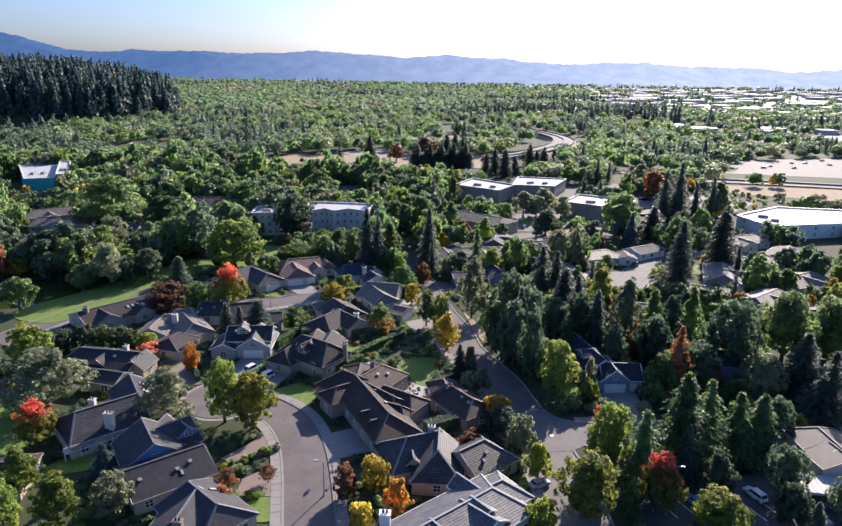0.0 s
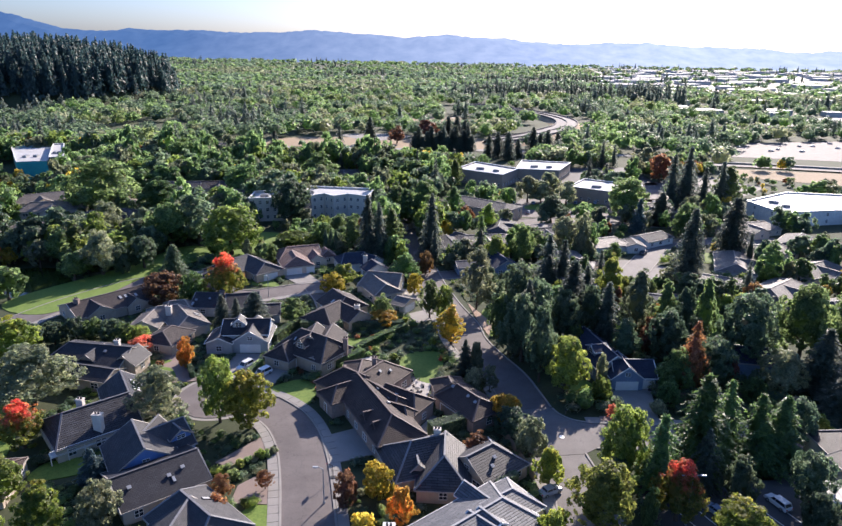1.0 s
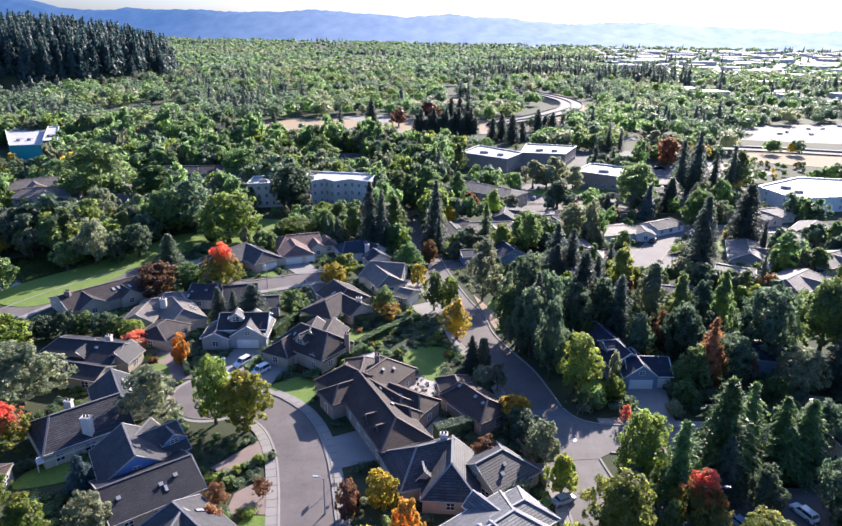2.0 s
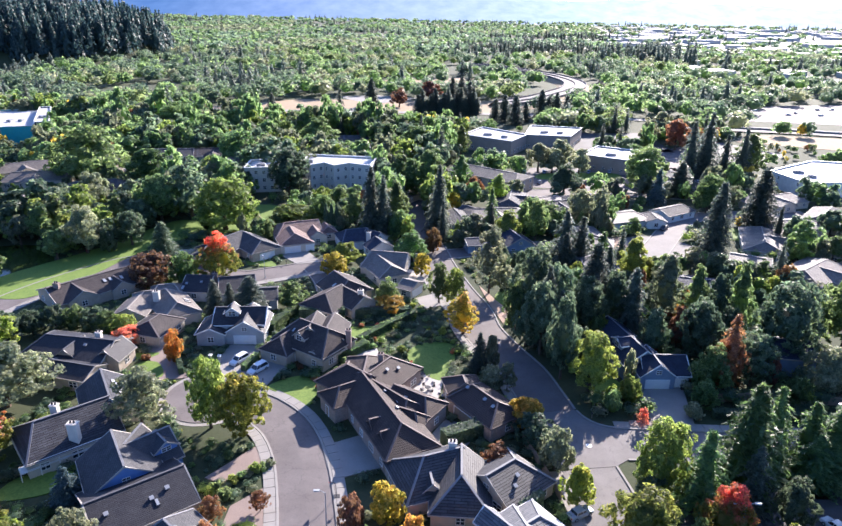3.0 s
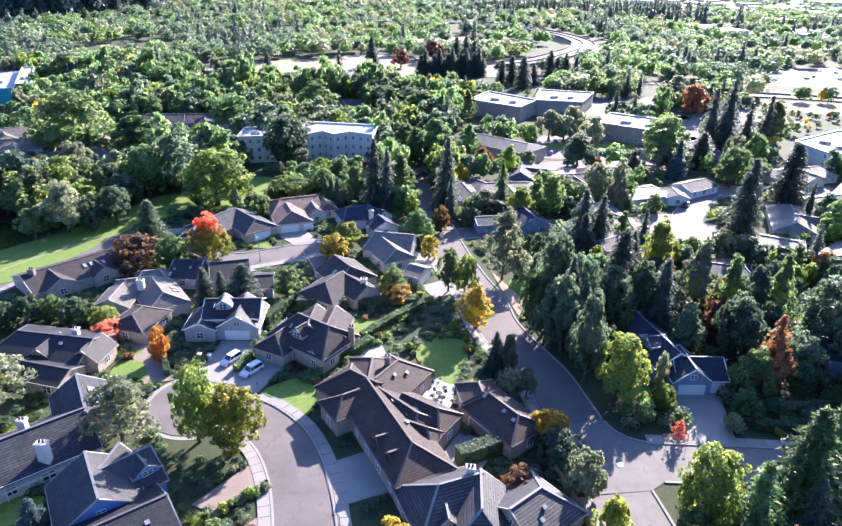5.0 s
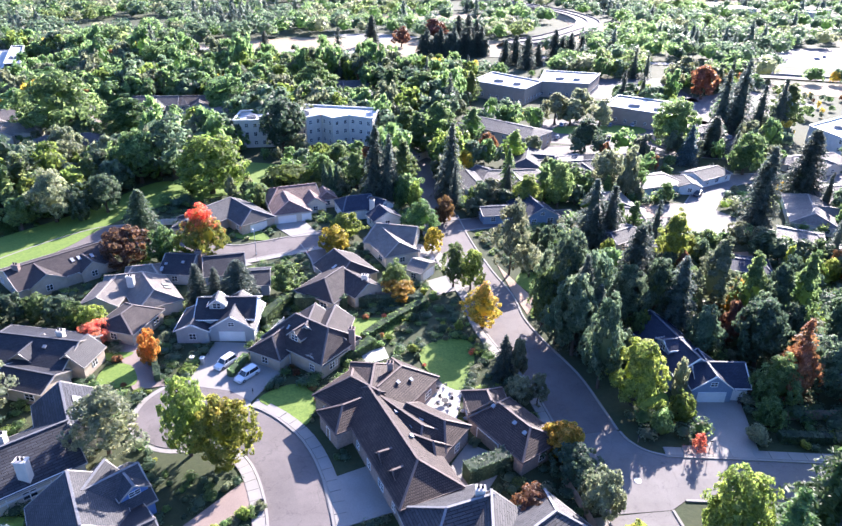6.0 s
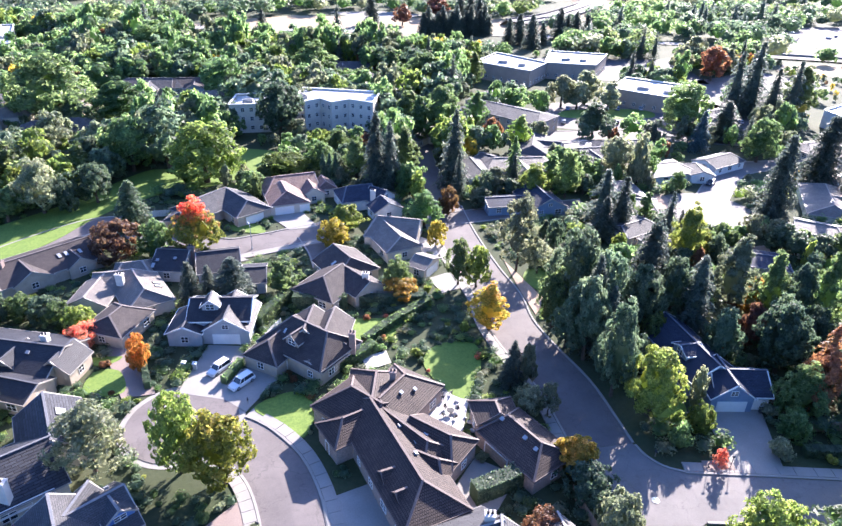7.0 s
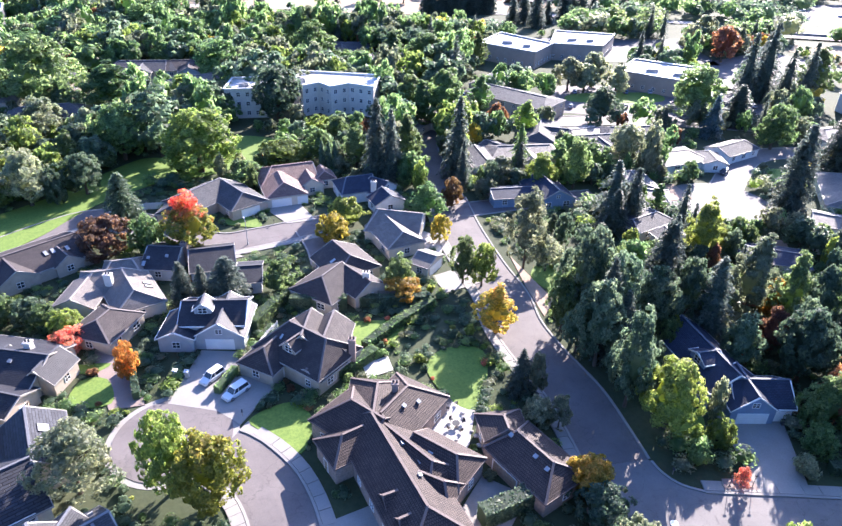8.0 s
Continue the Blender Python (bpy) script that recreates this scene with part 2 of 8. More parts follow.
ROOF = {
    "brown": roof_mat("roof_brown_tile", (0.07, 0.05, 0.045), (0.098, 0.07, 0.062), 0.31, 0.26, 0.3, 0.08, 0.72),
    "taupe": roof_mat("roof_taupe_shingle", (0.064, 0.053, 0.053), (0.086, 0.072, 0.07), 0.22, 0.5, 0.6, 0.02, 0.78),
    "stripe": roof_mat("roof_ribbed_tile", (0.06, 0.058, 0.064), (0.085, 0.084, 0.09), 0.36, 1.6, 0.25, 0.1, 0.6),
    # Paler copy of the ribbed tile: the sun's glancing sheen is in its colour.
    "pale": roof_mat("roof_grey_tile_sunlit", (0.13, 0.135, 0.15), (0.19, 0.195, 0.21), 0.36, 1.6, 0.25, 0.1, 0.55),
    "slate": roof_mat("roof_slate_tile", (0.04, 0.041, 0.05), (0.066, 0.068, 0.08), 0.36, 1.2, 0.25, 0.1, 0.6),
    "grey": roof_mat("roof_grey_shingle", (0.075, 0.075, 0.082), (0.1, 0.1, 0.108), 0.22, 0.5, 0.65, 0.02, 0.78),
    "dark": roof_mat("roof_dark_shingle", (0.032, 0.032, 0.04), (0.047, 0.047, 0.056), 0.24, 0.5, 0.6, 0.02, 0.58),
    "blue": roof_mat("roof_blue_shingle", (0.036, 0.045, 0.075), (0.05, 0.06, 0.095), 0.22, 0.5, 0.6, 0.02, 0.78),
    "pink": roof_mat("roof_pink_tile", (0.2, 0.128, 0.11), (0.26, 0.175, 0.152), 0.36, 0.33, 0.5, 0.04, 0.7),
    "beige": roof_mat("roof_beige_shingle", (0.18, 0.16, 0.145), (0.23, 0.205, 0.185), 0.22, 0.5, 0.7, 0.02, 0.65),
}
RIDGE = {k: paint_mat("ridge_" + k, c, 0.7, 0.2, 2.0) for k, c in (
    ("brown", (0.14, 0.105, 0.092)), ("taupe", (0.14, 0.118, 0.11)), ("slate", (0.15, 0.15, 0.16)), ("stripe", (0.2, 0.2, 0.21)), ("pale", (0.3, 0.3, 0.31)), ("grey", (0.18, 0.18, 0.19)),
    ("dark", (0.09, 0.09, 0.1)), ("blue", (0.1, 0.115, 0.145)), ("pink", (0.3, 0.21, 0.185)), ("beige", (0.31, 0.275, 0.24)))}
WALL = {
    "cream": wall_mat("siding_cream", (0.62, 0.55, 0.44)), "tan": wall_mat("siding_tan", (0.45, 0.38, 0.3)),
    "grey": wall_mat("siding_grey", (0.4, 0.41, 0.42)), "white": wall_mat("siding_white", (0.74, 0.73, 0.7)),
    "blue": wall_mat("siding_blue", (0.14, 0.24, 0.5)), "brick": paint_mat("wall_stone", (0.3, 0.24, 0.2), 0.9, 0.3, 3.0, relief=0.02),
    "slate": wall_mat("siding_slate_blue", (0.22, 0.28, 0.38)), "stucco": paint_mat("wall_stucco", (0.62, 0.57, 0.5), 0.9, 0.08, 1.2, relief=0.005),
}
TRIM = paint_mat("beige_trim", (0.36, 0.33, 0.29), 0.6, 0.08)
WHITE = paint_mat("white_trim", (0.78, 0.77, 0.74), 0.5, 0.05)
MEMBRANE = ground_mat("roof_membrane", [(0.3, (0.42, 0.41, 0.4)), (0.7, (0.55, 0.54, 0.52))], [(0.3, (0.38, 0.37, 0.36)), (0.7, (0.6, 0.59, 0.57))], 0.7, 0.08, 1.0, 0.4, 0.005)
GREYMETAL = paint_mat("grey_metal", (0.3, 0.31, 0.33), 0.7, 0.1, 2.0, 0.2)
DARKMETAL = paint_mat("dark_metal", (0.05, 0.05, 0.055), 0.85, 0.1, 2.0, 0.0)
BRICK = paint_mat("chimney_brick", (0.25, 0.19, 0.165), 0.9, 0.25, 4.0, relief=0.02)
TEAL = paint_mat("teal_cladding", (0.06, 0.42, 0.45), 0.5, 0.08)
RUBBER = paint_mat("tyre_rubber", (0.025, 0.025, 0.025), 0.85, 0.1)
LAMPGLASS = paint_mat("frosted_glass", (0.38, 0.39, 0.4), 0.35, 0.03)
TAILRED = paint_mat("red_lens", (0.45, 0.02, 0.02), 0.2, 0.05)
FABRIC_RED = paint_mat("red_canvas", (0.55, 0.09, 0.08), 0.9, 0.1)
WOOD = paint_mat("weathered_wood", (0.28, 0.22, 0.16), 0.85, 0.25, 3.0)
STONE = ground_mat("pale_flagstone", [(0.3, (0.36, 0.34, 0.31)), (0.7, (0.5, 0.47, 0.43))], [(0.3, (0.3, 0.28, 0.26)), (0.7, (0.55, 0.52, 0.48))], 0.85, 0.5, 3.0)
CAR_PAINT = {k: paint_mat("car_paint_" + k, c, 0.22, 0.02) for k, c in (("white", (0.72, 0.74, 0.76)), ("silver", (0.4, 0.43, 0.47)), ("dark", (0.04, 0.045, 0.06)), ("blue", (0.2, 0.28, 0.42)))}


def glass_mat():
    m, t, b = nodes_of("window_glass")
    b.inputs["Base Color"].default_value = (0.03, 0.035, 0.045, 1)
    b.inputs["Roughness"].default_value = 0.085
    b.inputs["Specular IOR Level"].default_value = 0.8
    return m


GLASS = glass_mat()

# ---- mesh helpers ----


class Build:
    """Collects corners, faces and roof measure for one mesh."""

    def __init__(self):
        self.v, self.f, self.uv = [], [], []

    def face(self, pts, uv=None):
        n = len(self.v)
        self.v += [tuple(p) for p in pts]
        self.f.append(tuple(range(n, n + len(pts))))
        self.uv += uv or [(p[0], p[1]) for p in pts]

    def box(self, x0, y0, z0, x1, y1, z1, m=None):
        c = [Vector((x, y, z)) for z in (z0, z1) for y in (y0, y1) for x in (x0, x1)]
        if m:
            c = [m @ p for p in c]
        for q in ((0, 2, 3, 1), (4, 5, 7, 6), (0, 1, 5, 4), (2, 6, 7, 3), (0, 4, 6, 2), (1, 3, 7, 5)):
            self.face([c[i] for i in q])

    def tube(self, a, b, r0, r1, sides=7, caps=True):
        a, b = Vector(a), Vector(b)
        q = (b - a).to_track_quat("Z", "Y")
        rings = [[o + q @ Vector((r * math.cos(2 * math.pi * i / sides), r * math.sin(2 * math.pi * i / sides), 0)) for i in range(sides)] for o, r in ((a, r0), (b, r1))]
        for i in range(sides):
            j = (i + 1) % sides
            self.face([rings[0][i], rings[0][j], rings[1][j], rings[1][i]])
        if caps:
            self.face(rings[1])
            self.face(rings[0][::-1])

    def beam(self, a, b, w, h):
        """A bar of w by h from a to b, its top side up."""
        a, b = Vector(a), Vector(b)
        d = (b - a).normalized()
        s = d.cross(Vector((0, 0, 1)))
        s = (s.normalized() if s.length > 1e-4 else Vector((1, 0, 0))) * w / 2
        u = s.cross(d).normalized() * h / 2
        p = [o + x * s + y * u for o in (a, b) for x, y in ((-1, -1), (1, -1), (1, 1), (-1, 1))]
        for q in ((0, 1, 2, 3), (7, 6, 5, 4), (0, 4, 5, 1), (1, 5, 6, 2), (2, 6, 7, 3), (3, 7, 4, 0)):
            self.face([p[i] for i in q])

    def mesh(self, name, smooth=False):
        me = bpy.data.meshes.new(name)
        me.from_pydata(self.v, [], self.f)
        layer = me.uv_layers.new(name="UVMap")
        layer.data.foreach_set("uv", np.array(self.uv, np.float32).ravel())
        if smooth:
            me.polygons.foreach_set("use_smooth", [True] * len(me.polygons))
        me.update()
        return me


def part(name, me, material, parent, label="", at=None):
    ob = new(name, me)
    if not me.materials:
        me.materials.append(material)
    ob.parent = parent
    if at is not None:
        ob.matrix_basis = at
    return tagged(ob, label)


def thing(name, x, y, z=0.0, turn=0.0, metric=False):
    """An Empty that carries parts; metric: the parts are drawn in metres, not in units of the plan."""
    ob = new(name)
    ob.empty_display_size = 0.5
    ob.matrix_basis = pose(x, y, z, 0, 0, turn) @ Matrix.Scale(1 / UNIT if metric else 1.0, 4)
    return ob


def setting(name, me, material, label, category):
    ob = new(name, me)
    me.materials.append(material)
    return tagged(ob, label, category, kind="structure")


# ---- trees ----


def leaf_quads(rng, centres, normals, size, stretch=1.0, jitter=0.5):
    """Small leaf tufts, each a sliver that faces roughly its normal. Returns corners as an array n x 3 x 3."""
    n = len(centres)
    nrm = normals + rng.normal(0, jitter, (n, 3))
    nrm /= np.linalg.norm(nrm, axis=1)[:, None] + 1e-9
    ref = rng.normal(0, 1, (n, 3))
    u = np.cross(nrm, ref)
    u /= np.linalg.norm(u, axis=1)[:, None] + 1e-9
    w = np.cross(nrm, u)
    s = size[:, None]
    bend = nrm * s * rng.uniform(-0.35, 0.1, (n, 1))
    a, b = u * s * stretch * 1.15, w * s * 0.8
    return np.stack([centres - a - b * 0.6 + bend, centres + a - b * 0.6 + bend, centres + b], 1)


def quads_mesh(name, quads, lumps=()):
    """Leaf slivers, and closed lumps of (corners, triangles), as one mesh."""
    v = [quads.reshape(-1, 3)]
    f = [tuple(range(3 * i, 3 * i + 3)) for i in range(len(quads))]
    n = 3 * len(quads)
    for lv, lf in lumps:
        f += [tuple(int(i) + n for i in t) for t in lf]
        v.append(lv)
        n += len(lv)
    me = bpy.data.meshes.new(name)
    me.from_pydata(np.concatenate(v).tolist(), [], f)
    me.update()
    return me


def ball(level):
    bm = bmesh.new()
    bmesh.ops.create_icosphere(bm, subdivisions=level, radius=1)
    v = np.array([p.co[:] for p in bm.verts])
    f = np.array([[p.index for p in t.verts] for t in bm.faces])
    bm.free()
    return v, f


BALL1, BALL2 = ball(1), ball(2)


def lump(rng, centre, radii, base=BALL1, rough=0.18):
    v, f = base
    return v * radii * (1 + rng.uniform(-rough, rough, (len(v), 1))) + centre, f


def sphere_points(rng, n):
    p = rng.normal(0, 1, (n, 3))
    return p / np.linalg.norm(p, axis=1)[:, None]


def round_crown(seed, clumps=80, leaves=96, low=0.12, high=2.4, size=(0.05, 0.1), spread=0.86, clump=1.0, point=0.2, core=0.48):
    """A broad full crown, radius 1: a shaded heart and a skin of many leafy clumps, with dents and gaps."""
    rng = np.random.default_rng(seed)
    mid, half = (low + high) / 2, (high - low) / 2
    d = sphere_points(rng, clumps)
    d[:, 2] = np.where(d[:, 2] < -0.8, -d[:, 2], d[:, 2])
    swell = 1 + 0.13 * np.sin(3 * np.arctan2(d[:, 1], d[:, 0]) + seed) + 0.1 * np.sin(5 * d[:, 2] + 2 * seed)
    reach = rng.uniform(0.6, 1.06, clumps) * spread * swell
    taper = 1 - point * np.clip(d[:, 2], 0, 1) - 0.15 * np.clip(-d[:, 2], 0, 1)
    cs = np.stack([d[:, 0] * reach * taper, d[:, 1] * reach * taper, mid + d[:, 2] * reach * half], 1)
    quads = []
    for c, out in zip(cs, d):
        r = rng.uniform(0.15, 0.3) * clump
        k = int(leaves * (r / 0.25) ** 1.5)
        p = sphere_points(rng, k)
        p = np.where((p @ out < -0.15)[:, None], -p, p)
        rad = r * rng.uniform(0.65, 1.15, k)[:, None]
        quads.append(leaf_quads(rng, c + p * rad * (1, 1, 0.85), p * 0.75 + out * 0.6, rng.uniform(*size, k)))
    lumps = [lump(rng, np.array((0, 0, mid)), np.array((1, 1, half)) * core * spread, BALL2, 0.16)] if core else []
    return quads_mesh("crown", np.concatenate(quads), lumps)


def conifer_crown(seed, layers=28, per=11, droop=0.32, ragged=0.3, fine=1.0, power=0.72, low=0.05):
    """A spire, height 3 and radius 1, of drooping branches with needles."""
    rng = np.random.default_rng(seed)
    cs, ns, sz = [], [], []
    for i in range(layers):
        h = low + (1 - low) * (i + rng.uniform(-0.3, 0.3)) / layers
        h = min(max(h, low), 0.985)
        reach = (1 - h) ** power + 0.03
        for j in range(max(4, int(per * (0.55 + 0.45 * reach)))):
            a, length = rng.uniform(0, 2 * math.pi), reach * rng.uniform(1 - ragged * 1.6, 1 + ragged * 0.4)
            steps = max(3, int(9 * fine * length) + 2)
            for s in np.linspace(0.25, 1, steps):
                for side in (-1, 1):
                    off = rng.uniform(0.01, 0.1) * side * (1.15 - s)
                    x, y = length * s * math.cos(a) - off * math.sin(a), length * s * math.sin(a) + off * math.cos(a)
                    z = 3 * h - droop * length * s * s + 0.06 * math.sin(3 * s) + rng.uniform(-0.03, 0.03)
                    cs.append((x, y, z))
                    ns.append((0.5 * math.cos(a), 0.5 * math.sin(a), 1))
                    sz.append(rng.uniform(0.034, 0.066) * (1.2 - 0.4 * s))
    quads = leaf_quads(rng, np.array(cs), np.array(ns), np.array(sz), 1.7)
    v, f = BALL2
    cone = np.stack([v[:, 0] * 0.42 * (1 - (v[:, 2] + 1) / 2 * 0.9), v[:, 1] * 0.42 * (1 - (v[:, 2] + 1) / 2 * 0.9), 3 * low + (v[:, 2] + 1) / 2 * 3 * (0.93 - low)], 1)
    return quads_mesh("crown", quads, [(cone * (1 + rng.uniform(-0.08, 0.08, (len(v), 1)) * (1, 1, 0)), f)])


def column_crown(seed, leaves=2600):
    """A slim upright crown, radius 1 and height 5."""
    rng = np.random.default_rng(seed)
    h = rng.uniform(0.04, 1, leaves)
    a = rng.uniform(0, 2 * math.pi, leaves)
    r = np.sin(np.pi * np.clip(h, 0, 1) ** 0.7) ** 0.6 * rng.uniform(0.7, 1.05, leaves) * (1 + 0.14 * np.sin(5 * a + 14 * h))
    c = np.stack([r * np.cos(a), r * np.sin(a), 5 * h], 1)
    nrm = np.stack([np.cos(a), np.sin(a), np.full(leaves, 0.4)], 1)
    v, f = BALL2
    return quads_mesh("crown", leaf_quads(rng, c, nrm, rng.uniform(0.1, 0.2, leaves)), [(v * (0.66, 0.66, 2.25) + (0, 0, 2.45), f)])


def shrub_crown(seed, clumps=13, leaves=74):
    """A low mound, radius 1 and height about 1.2."""
    rng = np.random.default_rng(seed)
    quads, lumps = [], []
    for _ in range(clumps):
        a, d, r = rng.uniform(0, 6.28), rng.uniform(0, 0.7), rng.uniform(0.28, 0.5)
        c = np.array((d * math.cos(a), d * math.sin(a), rng.uniform(0.25, 0.75) * (1.1 - 0.5 * d)))
        p = sphere_points(rng, leaves)
        p[:, 2] = np.abs(p[:, 2]) * 0.9 + 0.02
        quads.append(leaf_quads(rng, c + p * r * rng.uniform(0.8, 1.1, (leaves, 1)), p, rng.uniform(0.055, 0.11, leaves)))
        lumps.append(lump(rng, c, np.array((r, r, r)) * 0.7))
    return quads_mesh("crown", np.concatenate(quads), lumps)


def trunk_mesh(seed, height, girth, limbs, top):
    """A tapered trunk with limbs, in the crown's measure."""
    rng = np.random.default_rng(seed)
    b = Build()
    p, r = Vector((0, 0, -0.02)), girth * 1.35
    for i in range(4):
        q = Vector((rng.uniform(-0.03, 0.03), rng.uniform(-0.03, 0.03), height * (i + 1) / 4))
        b.tube(p, q, r, girth * (1 - 0.2 * i), 7, i in (0, 3))
        p, r = q, girth * (1 - 0.2 * i)
    for i in range(limbs):
        a, z = 2.4 * i + rng.uniform(-0.4, 0.4), height * rng.uniform(0.45, 0.98)
        reach = rng.uniform(0.35, 0.6)
        b.tube((0, 0, z), (reach * math.cos(a), reach * math.sin(a), min(z + rng.uniform(0.25, 0.6), top)), girth * 0.5, girth * 0.12, 5, False)
    return b.mesh("trunk", True)


KINDS = {}
for kind, crowns, trunk, r0, h0 in (
    ("round", [round_crown(s, 240, 92, 0.12, 2.4, (0.032, 0.062), 0.92, 0.62) for s in (1, 2, 3)], trunk_mesh(1, 1.35, 0.07, 8, 2.0), 1.0, 2.4),
    ("small", [round_crown(s, 130, 88, -0.1, 1.9, (0.04, 0.075), 0.88, 0.66) for s in (4, 5, 6)], trunk_mesh(2, 0.9, 0.06, 6, 1.5), 1.0, 1.9),
    ("airy", [round_crown(s, 150, 74, 0.2, 2.9, (0.036, 0.07), 0.94, 0.68, 0.3, 0.3) for s in (7, 8)], trunk_mesh(3, 1.9, 0.05, 10, 2.4), 1.0, 2.9),
    ("tall", [round_crown(s, 200, 80, 0.0, 4.0, (0.04, 0.078), 0.9, 0.68, 0.5) for s in (9, 10)], trunk_mesh(4, 2.4, 0.07, 10, 3.4), 1.0, 4.0),
    ("fir", [conifer_crown(s, 34, 13, 0.34, 0.4, 1.35) for s in (11, 12, 13)], trunk_mesh(5, 2.8, 0.05, 0, 2.8), 1.0, 3.0),
    ("rag", [conifer_crown(s, 24, 12, 0.42, 0.6, 1.35, 0.75) for s in (14, 15)], trunk_mesh(6, 2.85, 0.045, 0, 2.8), 1.0, 3.0),
    ("dense", [conifer_crown(s, 34, 15, 0.2, 0.1, 1.0, 0.55, 0.03) for s in (16, 17)], trunk_mesh(7, 2.6, 0.05, 0, 2.8), 1.0, 3.0),
    ("column", [column_crown(s) for s in (18, 19)], trunk_mesh(8, 3.6, 0.12, 0, 4.0), 1.0, 5.0),
    ("shrub", [shrub_crown(s) for s in (20, 21, 22)], trunk_mesh(9, 0.5, 0.05, 4, 0.8), 1.0, 1.2),
    ("mid", [round_crown(s, 60, 34, 0.1, 2.2, (0.075, 0.13), 0.86, 0.9) for s in (23, 24, 25, 26)], trunk_mesh(10, 1.1, 0.07, 3, 1.6), 1.0, 2.2),
    ("midfir", [conifer_crown(s, 22, 11, 0.25, 0.2, 0.6, 0.75) for s in (27, 28)], trunk_mesh(11, 2.7, 0.05, 0, 2.8), 1.0, 3.0),
    ("midtall", [round_crown(s, 66, 34, 0.1, 4.0, (0.08, 0.14), 0.84, 0.9, 0.5) for s in (29, 30)], trunk_mesh(12, 2.2, 0.07, 3, 3.0), 1.0, 4.0),
):
    KINDS[kind] = (crowns, trunk, r0, h0)
count = [0]


def plant(name, x, y, h, r, kind, leaf, label, category="tree", group="", z=0.0):
    """One tree or shrub with its foot at (x, y)."""
    crowns, trunk, r0, h0 = KINDS[kind]
    count[0] += 1
    k = count[0]
    ob = new(name)
    ob.matrix_basis = pose(x, y, z, 0, 0, (k * 77) % 360) @ Matrix.Diagonal((r / r0, r / r0, h / h0, 1))
    part("trunk", trunk, BARK, ob)
    crown = new("crown", crowns[k % len(crowns)])
    if not crown.data.materials:
        crown.data.materials.append(None)
    crown.material_slots[0].link = "OBJECT"
    crown.material_slots[0].material = LEAF[leaf]
    crown.parent = ob
    return tagged(ob, label, category, group)

# ---- houses ----


def basis(x0, y0, x1, y1):
    """The pose of a wing: x runs along its ridge, the origin lies under the ridge's middle."""
    return pose((x0 + x1) / 2, (y0 + y1) / 2, 0, 0, 0, math.degrees(math.atan2(y1 - y0, x1 - x0))), math.hypot(x1 - x0, y1 - y0)


WINDOWS = {}


def window_meshes(w, h):
    """Frame and pane of one size: x across, z up, y out of the wall."""
    if (w, h) not in WINDOWS:
        b = Build()
        t = 0.05
        b.box(-w / 2 - t, -0.05, -t, w / 2 + t, 0.09, 0)
        b.box(-w / 2 - t, -0.05, h, w / 2 + t, 0.09, h + t)
        b.box(-w / 2 - t, -0.05, 0, -w / 2, 0.08, h)
        b.box(w / 2, -0.05, 0, w / 2 + t, 0.08, h)
        b.box(-0.035, -0.05, 0, 0.035, 0.06, h)
        b.box(-w / 2, -0.05, h * 0.5 - 0.03, w / 2, 0.055, h * 0.5 + 0.03)
        p = Build()
        p.box(-w / 2, -0.05, 0, w / 2, 0.02, h)
        WINDOWS[(w, h)] = (b.mesh("window"), p.mesh("pane"))
    return WINDOWS[(w, h)]


def add_window(house, m, w=1.4, h=1.3):
    fm, pm = window_meshes(w, h)
    win = part("window", fm, WHITE, house, at=m)
    part("pane", pm, GLASS, win)


def garage_door(house, m, w, material=None):
    b = Build()
    h, w = 2.15 / UNIT, w / UNIT
    b.box(-w / 2, -0.05, 0, w / 2, 0.05, h)
    door = part("garage_door", b.mesh("garage_door"), material or WHITE, house, at=m)
    n = max(2, round(w / 0.7))
    p = Build()
    p.box(-w / n / 2 + 0.03, 0.05, 0.03, w / n / 2 - 0.03, 0.08, h / 4 - 0.03)
    panel = p.mesh("panel")
    for i in range(4):
        for j in range(n):
            part("panel", panel, material or WHITE, door, at=pose(-w / 2 + w / n * (j + 0.5), 0, h / 4 * i))
    f = Build()
    f.box(-w / 2 - 0.14, -0.05, 0, -w / 2, 0.1, h + 0.14)
    f.box(w / 2, -0.05, 0, w / 2 + 0.14, 0.1, h + 0.14)
    f.box(-w / 2, -0.05, h, w / 2, 0.1, h + 0.14)
    part("door_frame", f.mesh("door_frame"), WHITE, door)


